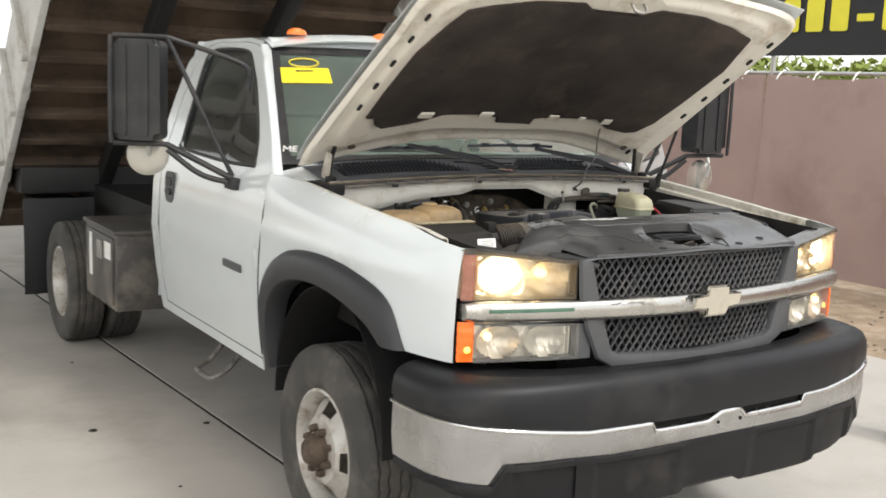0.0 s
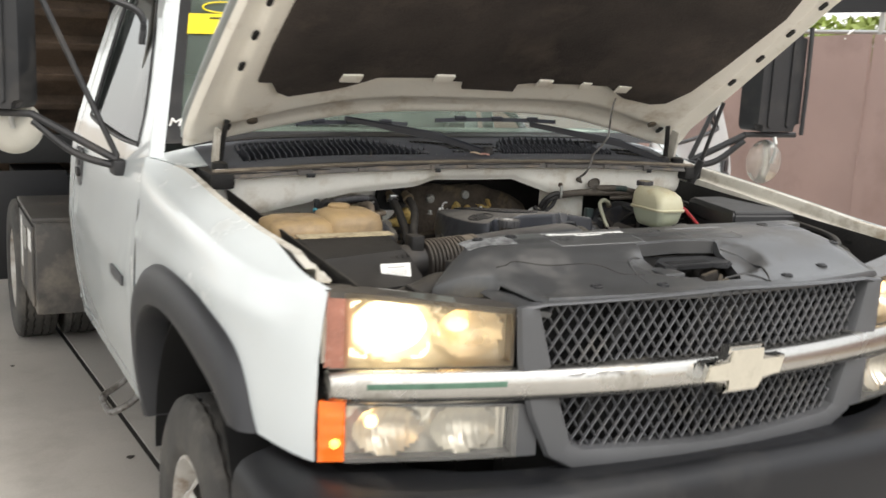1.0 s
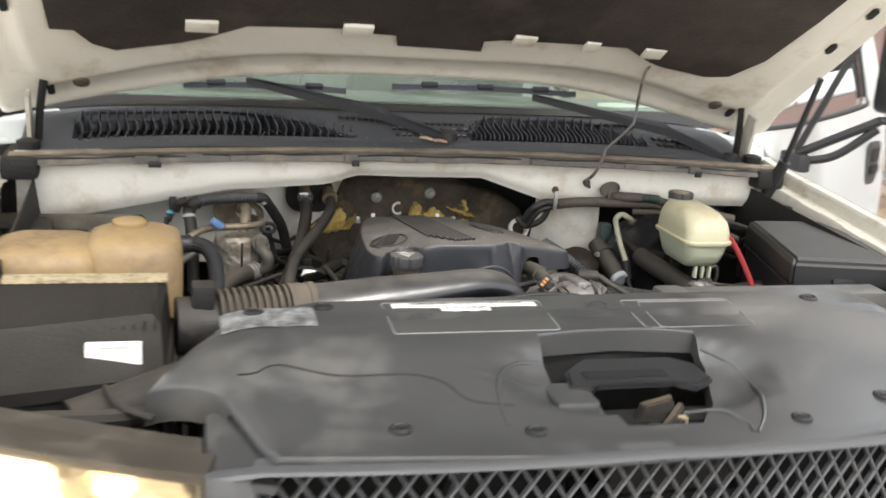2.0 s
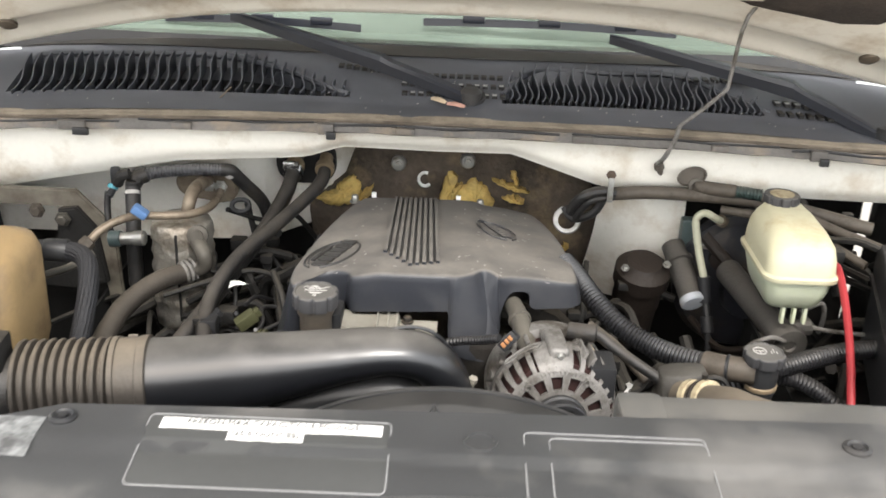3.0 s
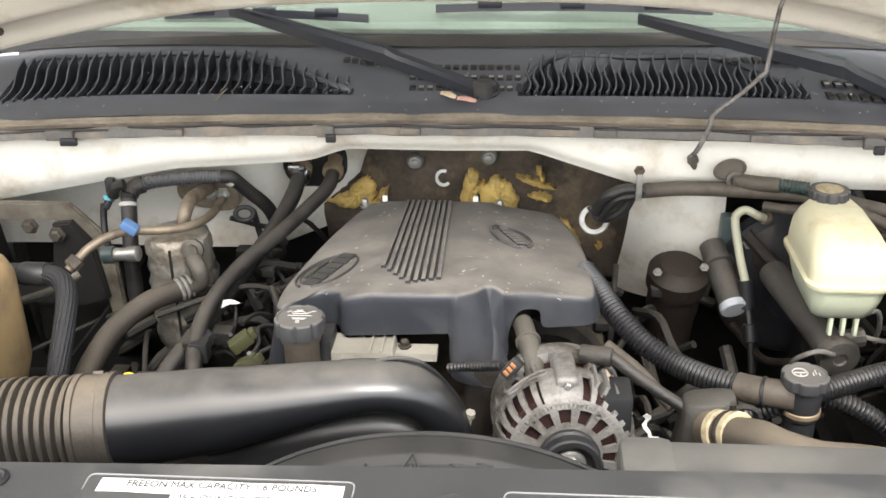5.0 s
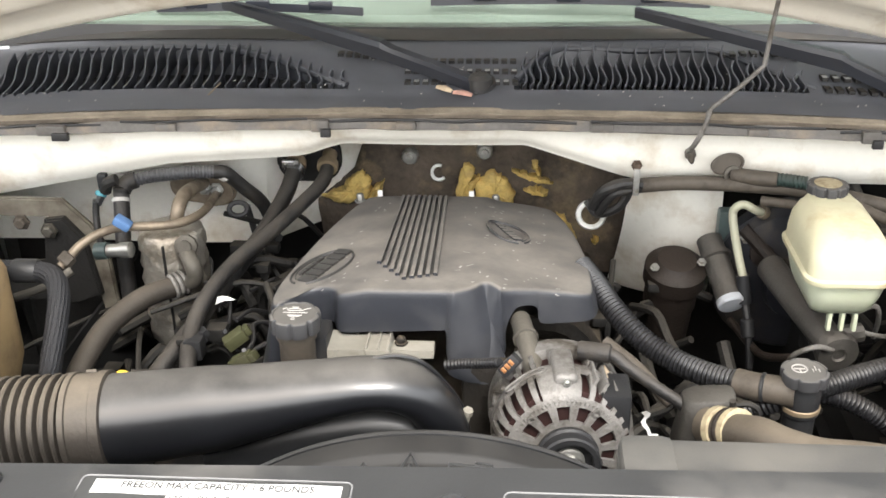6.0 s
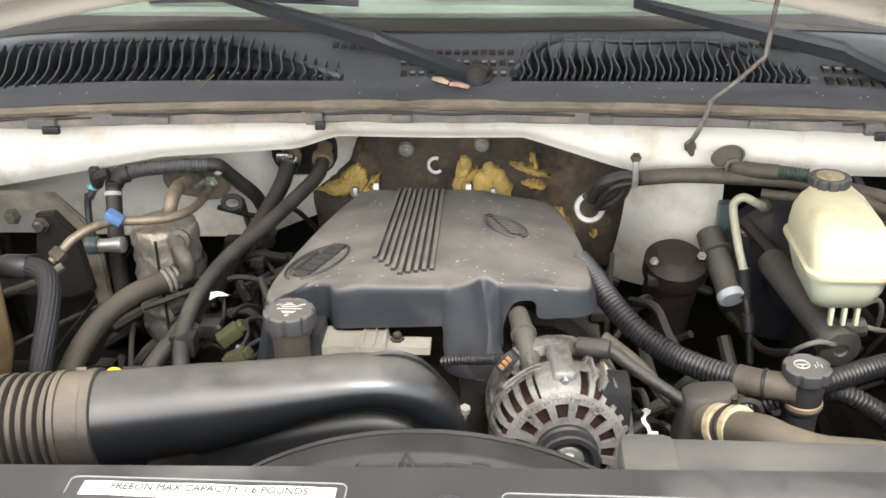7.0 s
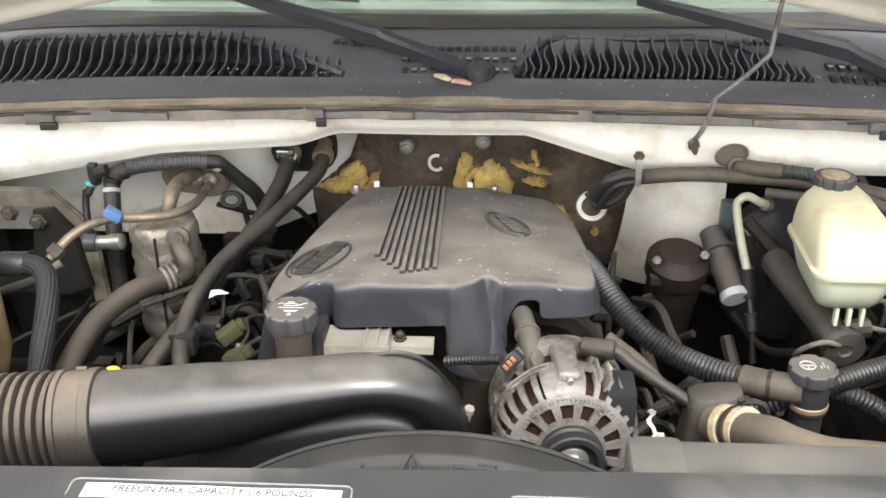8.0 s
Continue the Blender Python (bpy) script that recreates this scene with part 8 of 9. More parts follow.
for a in (AE, AE + 125, AE - 115):
    b = bmesh.new()
    q = am @ Matrix.Rotation(radians(a - 8), 4, "Z")
    box(b, 0.054, 0.0755, -0.0115, 0.0115, -0.052, 0.007, 0.0070, q, 4)
    part("mounting_ear", b, "alu", alt)
    b = bmesh.new()
    bolt(b, tuple(q @ Vector((0.068, 0, 0.008))), tuple(q @ Vector((0.068, 0, 1))), 0.0036, 0.004)
    part("bolt", b, "steel", alt)
b = bmesh.new()
lathe(b, [(0.018, 0.022), (0.0295, 0.024), (0.0305, 0.030), (0.0275, 0.032), (0.0295, 0.034), (0.0300, 0.045), (0.0285, 0.047), (0.0235, 0.047), (0.0220, 0.039), (0.018, 0.038), (0, 0.038)], am, 40)
pul = part("pulley", b, "black", alt, "black belt pulley")
b = lathe(bmesh.new(), [(0.0150, 0.038), (0.0150, 0.041), (0.012, 0.0425), (0.009, 0.0425)], am, 32)
part("washer", b, "steel", alt, "bright steel washer")
b = lathe(bmesh.new(), [(0.0088, 0.042), (0.0088, 0.049), (0.0078, 0.0505), (0.0045, 0.0505), (0.0042, 0.044), (0, 0.044)], am, 6)
part("nut", b, "steel", alt)
b = bmesh.new()
for o in (-1, 1):
    tube(b, [AC + AD * 0.040 + Vector((o * 0.031, 0, 0)), AC + AD * 0.04 + Vector((o * 0.031 - 0.03, 0, -0.16))], 0.007, 6, 1)
part("drive_belt", b, "rubber", alt)
b = bmesh.new()
box(b, 0.212, 0.246, 0.665, 0.715, 1.15, 1.205, 0.005)
part("alternator_plug", b, "black", alt)
b = bmesh.new()
prism(b, [(-0.018, -0.02), (0.012, -0.024), (0.018, 0.02), (-0.010, 0.024)], -0.0005, 0.0005, am @ Matrix.Rotation(radians(35), 4, "Z") @ Matrix.Translation((0.069, 0, -0.03)) @ Matrix.Rotation(radians(90), 4, "Y"))
part("yellow_tag", b, "leaf_pale", alt, "faded yellow paper tag")
b = bmesh.new()
tube(b, [(0.118, 0.87, 1.190), (0.1215, 0.835, 1.206), (0.126, 0.80, 1.212), (0.132, 0.765, 1.208), (0.140, 0.725, 1.192), (0.144, 0.70, 1.18)], 0.0125, 18, 5)
stub = part("pipe_stub", b, "dusty_stub", truck, "dusty tan metal pipe stub")
b = lathe(bmesh.new(), [(0.0148, 0), (0.0172, 0.001), (0.0172, 0.006), (0.0148, 0.007)], axis_to((0.130, 0.775, 1.2095), (0.126, 0.80, 1.212)) @ Matrix.Scale(0.9, 4), 20)
part("bead", b, "dusty_stub", stub)
b = corrugated(bmesh.new(), [(0.036, 0.752, 1.186), (0.055, 0.745, 1.193), (0.078, 0.73, 1.203), (0.100, 0.712, 1.216)], 0.0065, 0.005, 0.16, 10)
part("sensor_wire", b, "loom", truck, "thin ribbed black sensor wire")
cm = Matrix.Translation((0.112, 0.703, 1.219)) @ Matrix.Rotation(radians(-52), 4, "Y") @ Matrix.Rotation(radians(-25), 4, "X")
b = box(bmesh.new(), -0.014, 0.013, -0.006, 0.006, -0.007, 0.007, 0.002, cm)
cc = part("connector", b, "black", truck, "black connector with bare copper contacts")
for k in range(3):
    b = box(bmesh.new(), -0.010 + 0.0065 * k, -0.0055 + 0.0065 * k, -0.0072, -0.005, -0.003, 0.004, 0.0005, cm)
    part("contact", b, "copper", cc, "copper contact")
b = box(bmesh.new(), 0.052, 0.112, 0.775, 0.80, 1.06, 1.175, 0.012)
part("belt_bracket", b, "block", truck, "dusty bracket below the engine cover")

# ---- hoses, pipes and looms ----
def hose(name, pts, r, mat, label="", seg=12):
    return part(name, tube(bmesh.new(), pts, r, seg, 7), mat, truck, label)
h1 = hose("heater_hose", [(-0.190, 1.285, 1.250), (-0.190, 1.255, 1.237), (-0.193, 1.225, 1.227), (-0.212, 1.17, 1.217), (-0.248, 1.09, 1.2015), (-0.288, 1.01, 1.1855), (-0.311, 0.94, 1.165), (-0.319, 0.89, 1.141), (-0.311, 0.84, 1.12), (-0.30, 0.81, 1.09)], 0.0115, "hose", "dusty grey rubber heater hose")
h2 = hose("heater_hose", [(-0.242, 1.285, 1.247), (-0.245, 1.245, 1.229), (-0.250, 1.20, 1.212), (-0.269, 1.12, 1.185), (-0.2956, 1.03, 1.1598), (-0.3275, 0.93, 1.130), (-0.356, 0.86, 1.1036), (-0.37, 0.83, 1.08)], 0.0128, "hose", "dusty grey rubber heater hose")
for p, q in (((-0.190, 1.262, 1.240), (-0.190, 1.30, 1.256)), ((-0.243, 1.268, 1.240), (-0.242, 1.30, 1.255))):
    b = bmesh.new()
    lathe(b, [(0.0165, -0.006), (0.0175, 0), (0.0165, 0.008), (0.012, 0.010), (0.012, 0.03)], axis_to(p, q), 16)
    part("hose_clamp", b, "clamp", h1)
b = bmesh.new()
prism(b, rounded(-0.045, 0.060, -0.035, 0.040, 0.03), -0.02, 0.0, Matrix.Translation((-0.235, 1.295, 1.235)) @ Matrix.Rotation(radians(90), 4, "X"), 0.005)
part("hose_plate", b, "dark", truck)
b = bmesh.new()
surface(lambda u, v: (-0.293 + 0.030 * u + 0.004 * v, 0.928 + 0.004 * math.sin(5 * u), 1.165 + 0.010 * u + 0.012 * v * (1 - u)), 5, 2, 0.0008, b)
part("torn_tag", b, "paper", h1, "torn white tag")
b = bmesh.new()
box(b, -0.322, -0.298, 0.86, 0.885, 1.115, 1.145, 0.004)
part("hose_clip", b, "black", h1)
hose("suction_hose", [(-0.366, 1.03, 1.146), (-0.377, 1.02, 1.1444), (-0.413, 0.98, 1.1452), (-0.4453, 0.93, 1.1322), (-0.4609, 0.88, 1.1131), (-0.4667, 0.84, 1.0939), (-0.47, 0.81, 1.06)], 0.0158, "suction", "thick dusty brown air-conditioning hose", 16)
b = bmesh.new()
for k in range(3):
    lathe(b, [(0.0175, 0.008 * k), (0.0195, 0.008 * k + 0.003), (0.0175, 0.008 * k + 0.006)], axis_to((-0.384, 1.014, 1.145), (-0.355, 1.04, 1.150)), 18)
part("crimp_sleeve", b, "alu", truck, "crimped metal sleeve")
def fluted(pts, r, flutes=18):
    """Hose with fine ridges along its length, like a braided sleeve."""
    seg = flutes * 2
    b = tube(bmesh.new(), pts, r, seg, 8)
    b.verts.ensure_lookup_table()
    for i in range(len(b.verts) // seg):
        ring = [b.verts[i * seg + k] for k in range(seg)]
        c = sum((v.co for v in ring), Vector()) / seg
        for v in ring[::2]:
            v.co = c + (v.co - c) * 0.93
    return b
ch = part("coolant_hose", fluted([(-0.56, 0.86, 1.248), (-0.5427, 0.86, 1.2469), (-0.5053, 0.86, 1.2468), (-0.4754, 0.85, 1.2440), (-0.4613, 0.83, 1.231), (-0.4562, 0.80, 1.2040), (-0.4596, 0.77, 1.160), (-0.468, 0.75, 1.11)], 0.0138), "braid", truck, "braided dark blue-grey coolant hose", 50)
b = lathe(bmesh.new(), [(0.0170, 0), (0.0185, 0.002), (0.0185, 0.020), (0.0170, 0.022)], axis_to((-0.530, 0.86, 1.2468), (-0.50, 0.86, 1.2468)) @ Matrix.Diagonal((0.86, 0.86, 1.5, 1)), 20)
part("hose_collar", b, "black", ch)
hose("lower_pipe", [(-0.56, 0.90, 1.185), (-0.52, 0.915, 1.195), (-0.49, 0.935, 1.21)], 0.006, "dusty_stub", "thin dusty pipe", 10)
b = corrugated(bmesh.new(), [(-0.478, 1.168, 1.249), (-0.4536, 1.175, 1.2535), (-0.3949, 1.185, 1.2567), (-0.352, 1.193, 1.2550)], 0.0110, 0.0050)
loom = part("wiring_loom", b, "loom_pale", truck, "ribbed grey wiring loom")
b = tube(bmesh.new(), [(-0.356, 1.192, 1.2555), (-0.3408, 1.195, 1.2530), (-0.330, 1.205, 1.238), (-0.3183, 1.215, 1.2202), (-0.2963, 1.24, 1.181), (-0.282, 1.25, 1.13)], 0.0112, 14, 6)
part("loom_tail", b, "hose", loom)
b = lathe(bmesh.new(), [(0.0118, 0), (0.0128, 0.001), (0.0128, 0.009), (0.0118, 0.010)], axis_to((-0.344, 1.196, 1.2535), (-0.335, 1.202, 1.244)), 16)
part("tape_band", b, "scuff", loom, "pale tape band")
b = tube(bmesh.new(), [(-0.4925, 1.155, 1.238), (-0.488, 1.164, 1.246), (-0.474, 1.169, 1.2505)], 0.0135, 14, 4)
part("loom_corner", b, "hose", loom)
hose("loom_drop", [(-0.4935, 1.153, 1.243), (-0.4938, 1.15, 1.2307), (-0.4894, 1.13, 1.2023), (-0.487, 1.11, 1.15), (-0.485, 1.10, 1.08)], 0.0125, "hose", "taped grey loom")
b = lathe(bmesh.new(), [(0.0128, 0), (0.0138, 0.001), (0.0138, 0.006), (0.0128, 0.007)], axis_to((-0.4938, 1.148, 1.228), (-0.493, 1.14, 1.215)), 18)
part("tape_band", b, "scuff", loom, "pale tape band")
b = box(bmesh.new(), -0.013, 0.013, -0.009, 0.009, -0.007, 0.007, 0.004, Matrix.Translation((-0.4445, 1.022, 1.243)) @ Matrix.Rotation(radians(35), 4, "Y"))
part("blue_clip", b, "blue", truck, "small blue plastic clip")
hose("wire_sleeve", [(-0.537, 1.155, 1.222), (-0.539, 1.15, 1.20), (-0.536, 1.14, 1.175), (-0.528, 1.13, 1.14)], 0.0055, "hose", "thin grey wire sleeve")
b = bmesh.new()
tube(b, [(-0.52, 1.155, 1.236), (-0.512, 1.15, 1.252), (-0.497, 1.15, 1.258)], 0.009, 8, 3)
part("pressure_switch", b, "dark", truck)
# accumulator wrapped in foil
b = bmesh.new()
rings = []
for z, r in [(1.02, 0.028), (1.03, 0.046)] + [(1.04 + 0.0085 * k, 0.0480 + 0.0018 * math.sin(k * 1.9)) for k in range(18)] + [(1.198, 0.0475), (1.206, 0.0455), (1.210, 0.040), (1.212, 0.022)]:
    ring = []
    for k in range(96):
        a = 2 * math.pi * k / 96
        crease = 1 + 0.075 * abs(noise.noise(Vector((math.cos(a) * 4, math.sin(a) * 4, z * 60 + 7 * a)))) + 0.03 * noise.noise(Vector((math.cos(a) * 9, math.sin(a) * 9, z * 90)))
        ring.append((-0.3985 + r * crease * math.cos(a), 1.085 + r * crease * math.sin(a), z))
    rings.append(ring)
loft(b, rings)
accu = part("accumulator", b, "foil", truck, "cylinder wrapped in crumpled silver foil", 50)
b = bmesh.new()
tube(b, [(-0.396, 1.034, 1.20), (-0.396, 1.0335, 1.16), (-0.395, 1.0335, 1.10), (-0.395, 1.034, 1.05)], 0.0022, 5, 3)
part("foil_seam", b, "dark", accu)
b = bmesh.new()
tube(b, [(-0.366, 1.05, 1.19), (-0.358, 1.028, 1.188), (-0.350, 1.018, 1.180), (-0.347, 1.017, 1.166), (-0.352, 1.02, 1.154), (-0.364, 1.025, 1.148)], 0.0125, 14, 6)
lathe(b, [(0.017, 0), (0.017, 0.008), (0.010, 0.010), (0.010, 0.016), (0, 0.016)], axis_to((-0.362, 1.040, 1.200), (-0.358, 0.98, 1.215)), 10)
part("outlet_elbow", b, "dusty_stub", accu, "tarnished outlet elbow")
b = bmesh.new()
tube(b, [(-0.392, 1.085, 1.195), (-0.389, 1.086, 1.216), (-0.3855, 1.092, 1.236), (-0.3825, 1.112, 1.2475), (-0.3822, 1.15, 1.243), (-0.385, 1.20, 1.230), (-0.386, 1.23, 1.222)], 0.0105, 14, 6)
pipe1 = part("refrigerant_pipe", b, "tanpipe", truck, "dull tan aluminium pipe")
b = bmesh.new()
tube(b, [(-0.525, 0.975, 1.195), (-0.5114, 0.99, 1.2085), (-0.5023, 1.0, 1.2171), (-0.4818, 1.015, 1.2272), (-0.4526, 1.028, 1.2332), (-0.4077, 1.03, 1.2347), (-0.372, 1.040, 1.235), (-0.3545, 1.075, 1.231), (-0.3535, 1.13, 1.2221), (-0.362, 1.20, 1.211), (-0.364, 1.235, 1.206)], 0.0066, 12, 6)
pipe2 = part("refrigerant_pipe", b, "tanpipe", truck, "dull tan aluminium pipe")
b = bmesh.new()
lathe(b, [(0.011, 0), (0.0135, 0.003), (0.0135, 0.018), (0.010, 0.020)], axis_to((-0.523, 0.978, 1.198), (-0.508, 0.994, 1.2118)) @ Matrix.Scale(0.85, 4), 6)
part("pipe_nut", b, "stained", pipe2)
b = bmesh.new()
prism(b, [(0.030 * math.cos(a) + (0.024 if -1.6 < a < 1.6 else -0.024), 0.027 * math.sin(a)) for a in [2 * math.pi * k / 28 - math.pi for k in range(28)]], 0, 0.014, Matrix.Translation((-0.389, 1.238, 1.213)) @ Matrix.Rotation(radians(8), 4, "Y") @ Matrix.Rotation(radians(90), 4, "X"), 0.004)
fit = part("pipe_flange", b, "tanpipe", truck, "cast pipe flange")
for x, z in ((-0.384, 1.2165), (-0.364, 1.2145)):
    b = bmesh.new()
    bolt(b, (x, 1.220, z), (x, 1.0, z + 0.01), 0.008, 0.009)
    part("bolt", b, "steel", fit)
b = bmesh.new()
tube(b, [(-0.328 + 0.015 * math.cos(a), 1.205 + 0.006 * math.sin(a), 1.187 + 0.009 * math.sin(a)) for a in [k * math.pi / 8 for k in range(17)]], 0.0042, 8, 2)
part("drain_ring", b, "rubber", truck)
b = bmesh.new()
lathe(b, [(0.010, 0), (0.010, 0.02), (0.012, 0.021), (0.012, 0.038), (0.009, 0.04)], axis_to((-0.490, 1.06, 1.180), (-0.445, 1.055, 1.185)), 16)
valve = part("service_valve", b, "steel", truck, "bright service valve with dark cap")
b = lathe(bmesh.new(), [(0.0125, 0), (0.0130, 0.002), (0.0130, 0.018), (0.010, 0.020), (0, 0.020)], axis_to((-0.490, 1.06, 1.180), (-0.53, 1.062, 1.176)), 16)
part("valve_cap", b, "teal", valve)
b = bmesh.new()
prism(b, [(-0.24, 0.072), (0.075, 0.070), (0.115, 0.027), (0.135, -0.01), (0.142, -0.15), (0.116, -0.15), (0.108, -0.03), (0.053, 0.043), (-0.24, 0.042)], -0.004, 0.004, Matrix.Translation((-0.66, 1.14, 1.16)) @ Matrix.Rotation(radians(90), 4, "X"), 0.003)
br = part("wall_bracket", b, "bracket_cream", truck, "cream painted bracket")
for x, z, m_ in ((-0.643, 1.20, "stained"), (-0.602, 1.186, "dusty_stub")):
    b = bmesh.new()
    bolt(b, (x, 1.116, z), (x, 0.9, z), 0.009, 0.010)
    part("bolt", b, m_, br)
b = bmesh.new()
prism(b, [(-0.018, -0.01), (-0.012, 0.060), (0.018, 0.064), (0.047, 0.028), (0.060, -0.07), (0.02, -0.085), (-0.16, -0.075), (-0.16, -0.03)], -0.006, 0.006, Matrix.Translation((-0.60, 1.128, 1.14)) @ Matrix.Rotation(radians(90), 4, "X"), 0.003)
part("black_bracket", b, "dark", truck)
# loom to the right of the engine cover
b = corrugated(bmesh.new(), [(0.205, 0.965, 1.214), (0.223, 0.93, 1.2045), (0.2421, 0.89, 1.1913), (0.2745, 0.85, 1.1715), (0.3129, 0.82, 1.1586), (0.3484, 0.79, 1.1580), (0.3826, 0.765, 1.1620)], 0.0158, 0.0056, 0.17, 20)
part("ribbed_loom", b, "loom", truck, "thick ribbed black wiring loom")
lend = hose("loom_end", [(0.380, 0.767, 1.162), (0.40, 0.754, 1.1645), (0.4194, 0.745, 1.167), (0.44, 0.738, 1.168)], 0.0172, "stained", "taped loom end", 16)
b = lathe(bmesh.new(), [(0.0173, 0), (0.0187, 0.001), (0.0187, 0.004), (0.0173, 0.005)], axis_to((0.405, 0.7515, 1.165), (0.42, 0.745, 1.167)), 18)
part("cable_tie", b, "black", lend)
b = corrugated(bmesh.new(), [(0.452, 0.790, 1.128), (0.4732, 0.78, 1.1385), (0.4959, 0.775, 1.141), (0.5211, 0.77, 1.1345), (0.5569, 0.76, 1.1155), (0.60, 0.75, 1.08)], 0.0125, 0.0055, 0.14, 12)
part("ribbed_loom", b, "loom", truck)
b = corrugated(bmesh.new(), [(0.395, 0.76, 1.13), (0.43, 0.75, 1.15), (0.47, 0.76, 1.16), (0.56, 0.80, 1.165), (0.66, 0.84, 1.16)], 0.014, 0.0055, 0.14, 12)
part("ribbed_loom", b, "loom", truck)
hose("coolant_pipe", [(0.190, 0.742, 1.2166), (0.2244, 0.735, 1.2169), (0.2461, 0.725, 1.2052), (0.2766, 0.71, 1.1899), (0.3043, 0.70, 1.1751), (0.315, 0.695, 1.165)], 0.0072, "hose", "grey bent pipe")
b = bmesh.new()
lathe(b, [(0.0105, 0), (0.0115, 0.002), (0.0115, 0.036), (0.009, 0.038)], axis_to((0.190, 0.742, 1.2166), (0.2244, 0.735, 1.2169)), 14)
part("pipe_sleeve", b, "hose", truck)
hose("coolant_pipe", [(0.225, 0.80, 1.195), (0.262, 0.77, 1.178), (0.300, 0.735, 1.150)], 0.0075, "stained")
# thermostat housing and upper radiator hose
b = bmesh.new()
loft(b, [[(0.334 + 0.82 * rx * math.copysign(abs(math.cos(a)) ** 0.6, math.cos(a)), 0.70 + ry * math.copysign(abs(math.sin(a)) ** 0.6, math.sin(a)), z + 0.004 * math.cos(a)) for a in [2 * math.pi * k / 20 for k in range(20)]] for z, rx, ry in ((1.09, 0.046, 0.034), (1.13, 0.044, 0.033), (1.158, 0.038, 0.030), (1.176, 0.037, 0.024), (1.187, 0.036, 0.019), (1.190, 0.033, 0.016))])
thermo = part("thermostat_housing", b, "thermo", truck, "dull grey cast thermostat housing", 60)
hose("radiator_hose", [(0.330, 0.672, 1.165), (0.350, 0.640, 1.180), (0.372, 0.610, 1.196), (0.392, 0.590, 1.198), (0.425, 0.575, 1.197), (0.47, 0.568, 1.198), (0.56, 0.55, 1.196)], 0.0208, "tan_hose", "dusty tan upper radiator hose", 18)
for t in (0.0, 0.018):
    b = bmesh.new()
    lathe(b, [(0.0225, 0), (0.0245, 0.001), (0.0245, 0.009), (0.0225, 0.010)], axis_to((0.338 + t * 0.75, 0.660 - t * 0.9, 1.171 + t * 0.55), (0.36, 0.63, 1.187)), 20)
    part("hose_clamp", b, "clamp_cream", thermo)
b = bmesh.new()
lathe(b, [(0.0222, 0), (0.0238, 0.001), (0.0238, 0.004), (0.0222, 0.005)], axis_to((0.3465, 0.6498, 1.1772), (0.36, 0.63, 1.187)), 20)
part("brown_ring", b, "brown", thermo)
b = bmesh.new()
tube(b, [(0.366 + 0.017 * math.cos(a), 0.665, 1.185 + 0.015 * math.sin(a)) for a in [k * math.pi / 8 for k in range(-2, 12)]], 0.0035, 6, 2)
tube(b, [(0.352, 0.655, 1.195), (0.350, 0.652, 1.212)], 0.004, 6, 1)
part("spring_clip", b, "dark", thermo)
b = surface(lambda u, v: (0.2560 + 0.010 * u + 0.0045 * v * (1 + 0.4 * math.sin(9 * u)) + 0.003 * math.sin(14 * u), 0.66 + 0.004 * math.sin(6 * u), 1.188 - 0.046 * u + 0.003 * v), 10, 2, 0.0008)
part("torn_tape", b, "ring_white", truck, "torn strip of pale tape")
# power steering reservoir
b = bmesh.new()
lathe(b, [(0.0185, -0.13), (0.0185, -0.064), (0.0215, -0.060), (0.0215, -0.020), (0.0205, -0.016)], Matrix.Translation((0.4502, 0.745, 1.199)), 24)
ps = part("steering_reservoir", b, "black", truck, "black power steering reservoir")
b = bmesh.new()
lathe(b, [(0.0216, -0.056), (0.0228, -0.055), (0.0228, -0.050), (0.0216, -0.049)], Matrix.Translation((0.4502, 0.745, 1.199)), 24)
part("band", b, "clamp", ps, "tan band")
pcap = lobed_cap("steering_cap", (0.4502, 0.745, 1.189), 0.0275, 0.016, 6, "dusty grey cap with pale symbols", ps)
b = bmesh.new()
tube(b, [(0.4440 + 0.0085 * math.cos(a), 0.747 + 0.0085 * math.sin(a), 1.1955) for a in [k * math.pi / 6 for k in range(13)]], 0.0009, 5, 2)
part("cap_symbol", b, "scuff", pcap)
for x0, x1, y0, y1 in ((0.4365, 0.4495, 0.7434, 0.7448), (0.4424, 0.4438, 0.737, 0.744), (0.457, 0.4582, 0.738, 0.744), (0.4605, 0.4617, 0.741, 0.750), (0.464, 0.4652, 0.738, 0.744)):
    b = bmesh.new()
    box(b, x0 + 0.001, x1 + 0.001, y0 + 0.003, y1 + 0.003, 1.1945, 1.1958)
    part("cap_symbol", b, "scuff", pcap)

# ---- brakes and right rear corner ----
def stack(levels, cx, cy, n=6):
    """Rounded box built of levels (z, half x, half y, corner, shift y)."""
    rings = []
    for z, hx, hy, r, sy in levels:
        rings.append([(cx + x, cy + sy + y, z) for x, y in rounded(-hx, hx, -hy, hy, r, n)])
    return loft(bmesh.new(), rings)
b = stack([(1.182, 0.030, 0.044, 0.014, 0.004), (1.186, 0.0385, 0.058, 0.018, 0.003), (1.196, 0.0435, 0.067, 0.02, 0.002), (1.214, 0.0485, 0.075, 0.022, 0.001), (1.236, 0.0530, 0.081, 0.023, 0.002)], 0.0, 0.0)
bmesh.ops.transform(b, matrix=Matrix.Translation((0.531, 0.950, 0)) @ Matrix.Diagonal((0.92, 0.95, 1, 1)), verts=b.verts)
res = part("brake_reservoir", b, "reservoir_low", truck, "milky plastic brake fluid reservoir", 50)
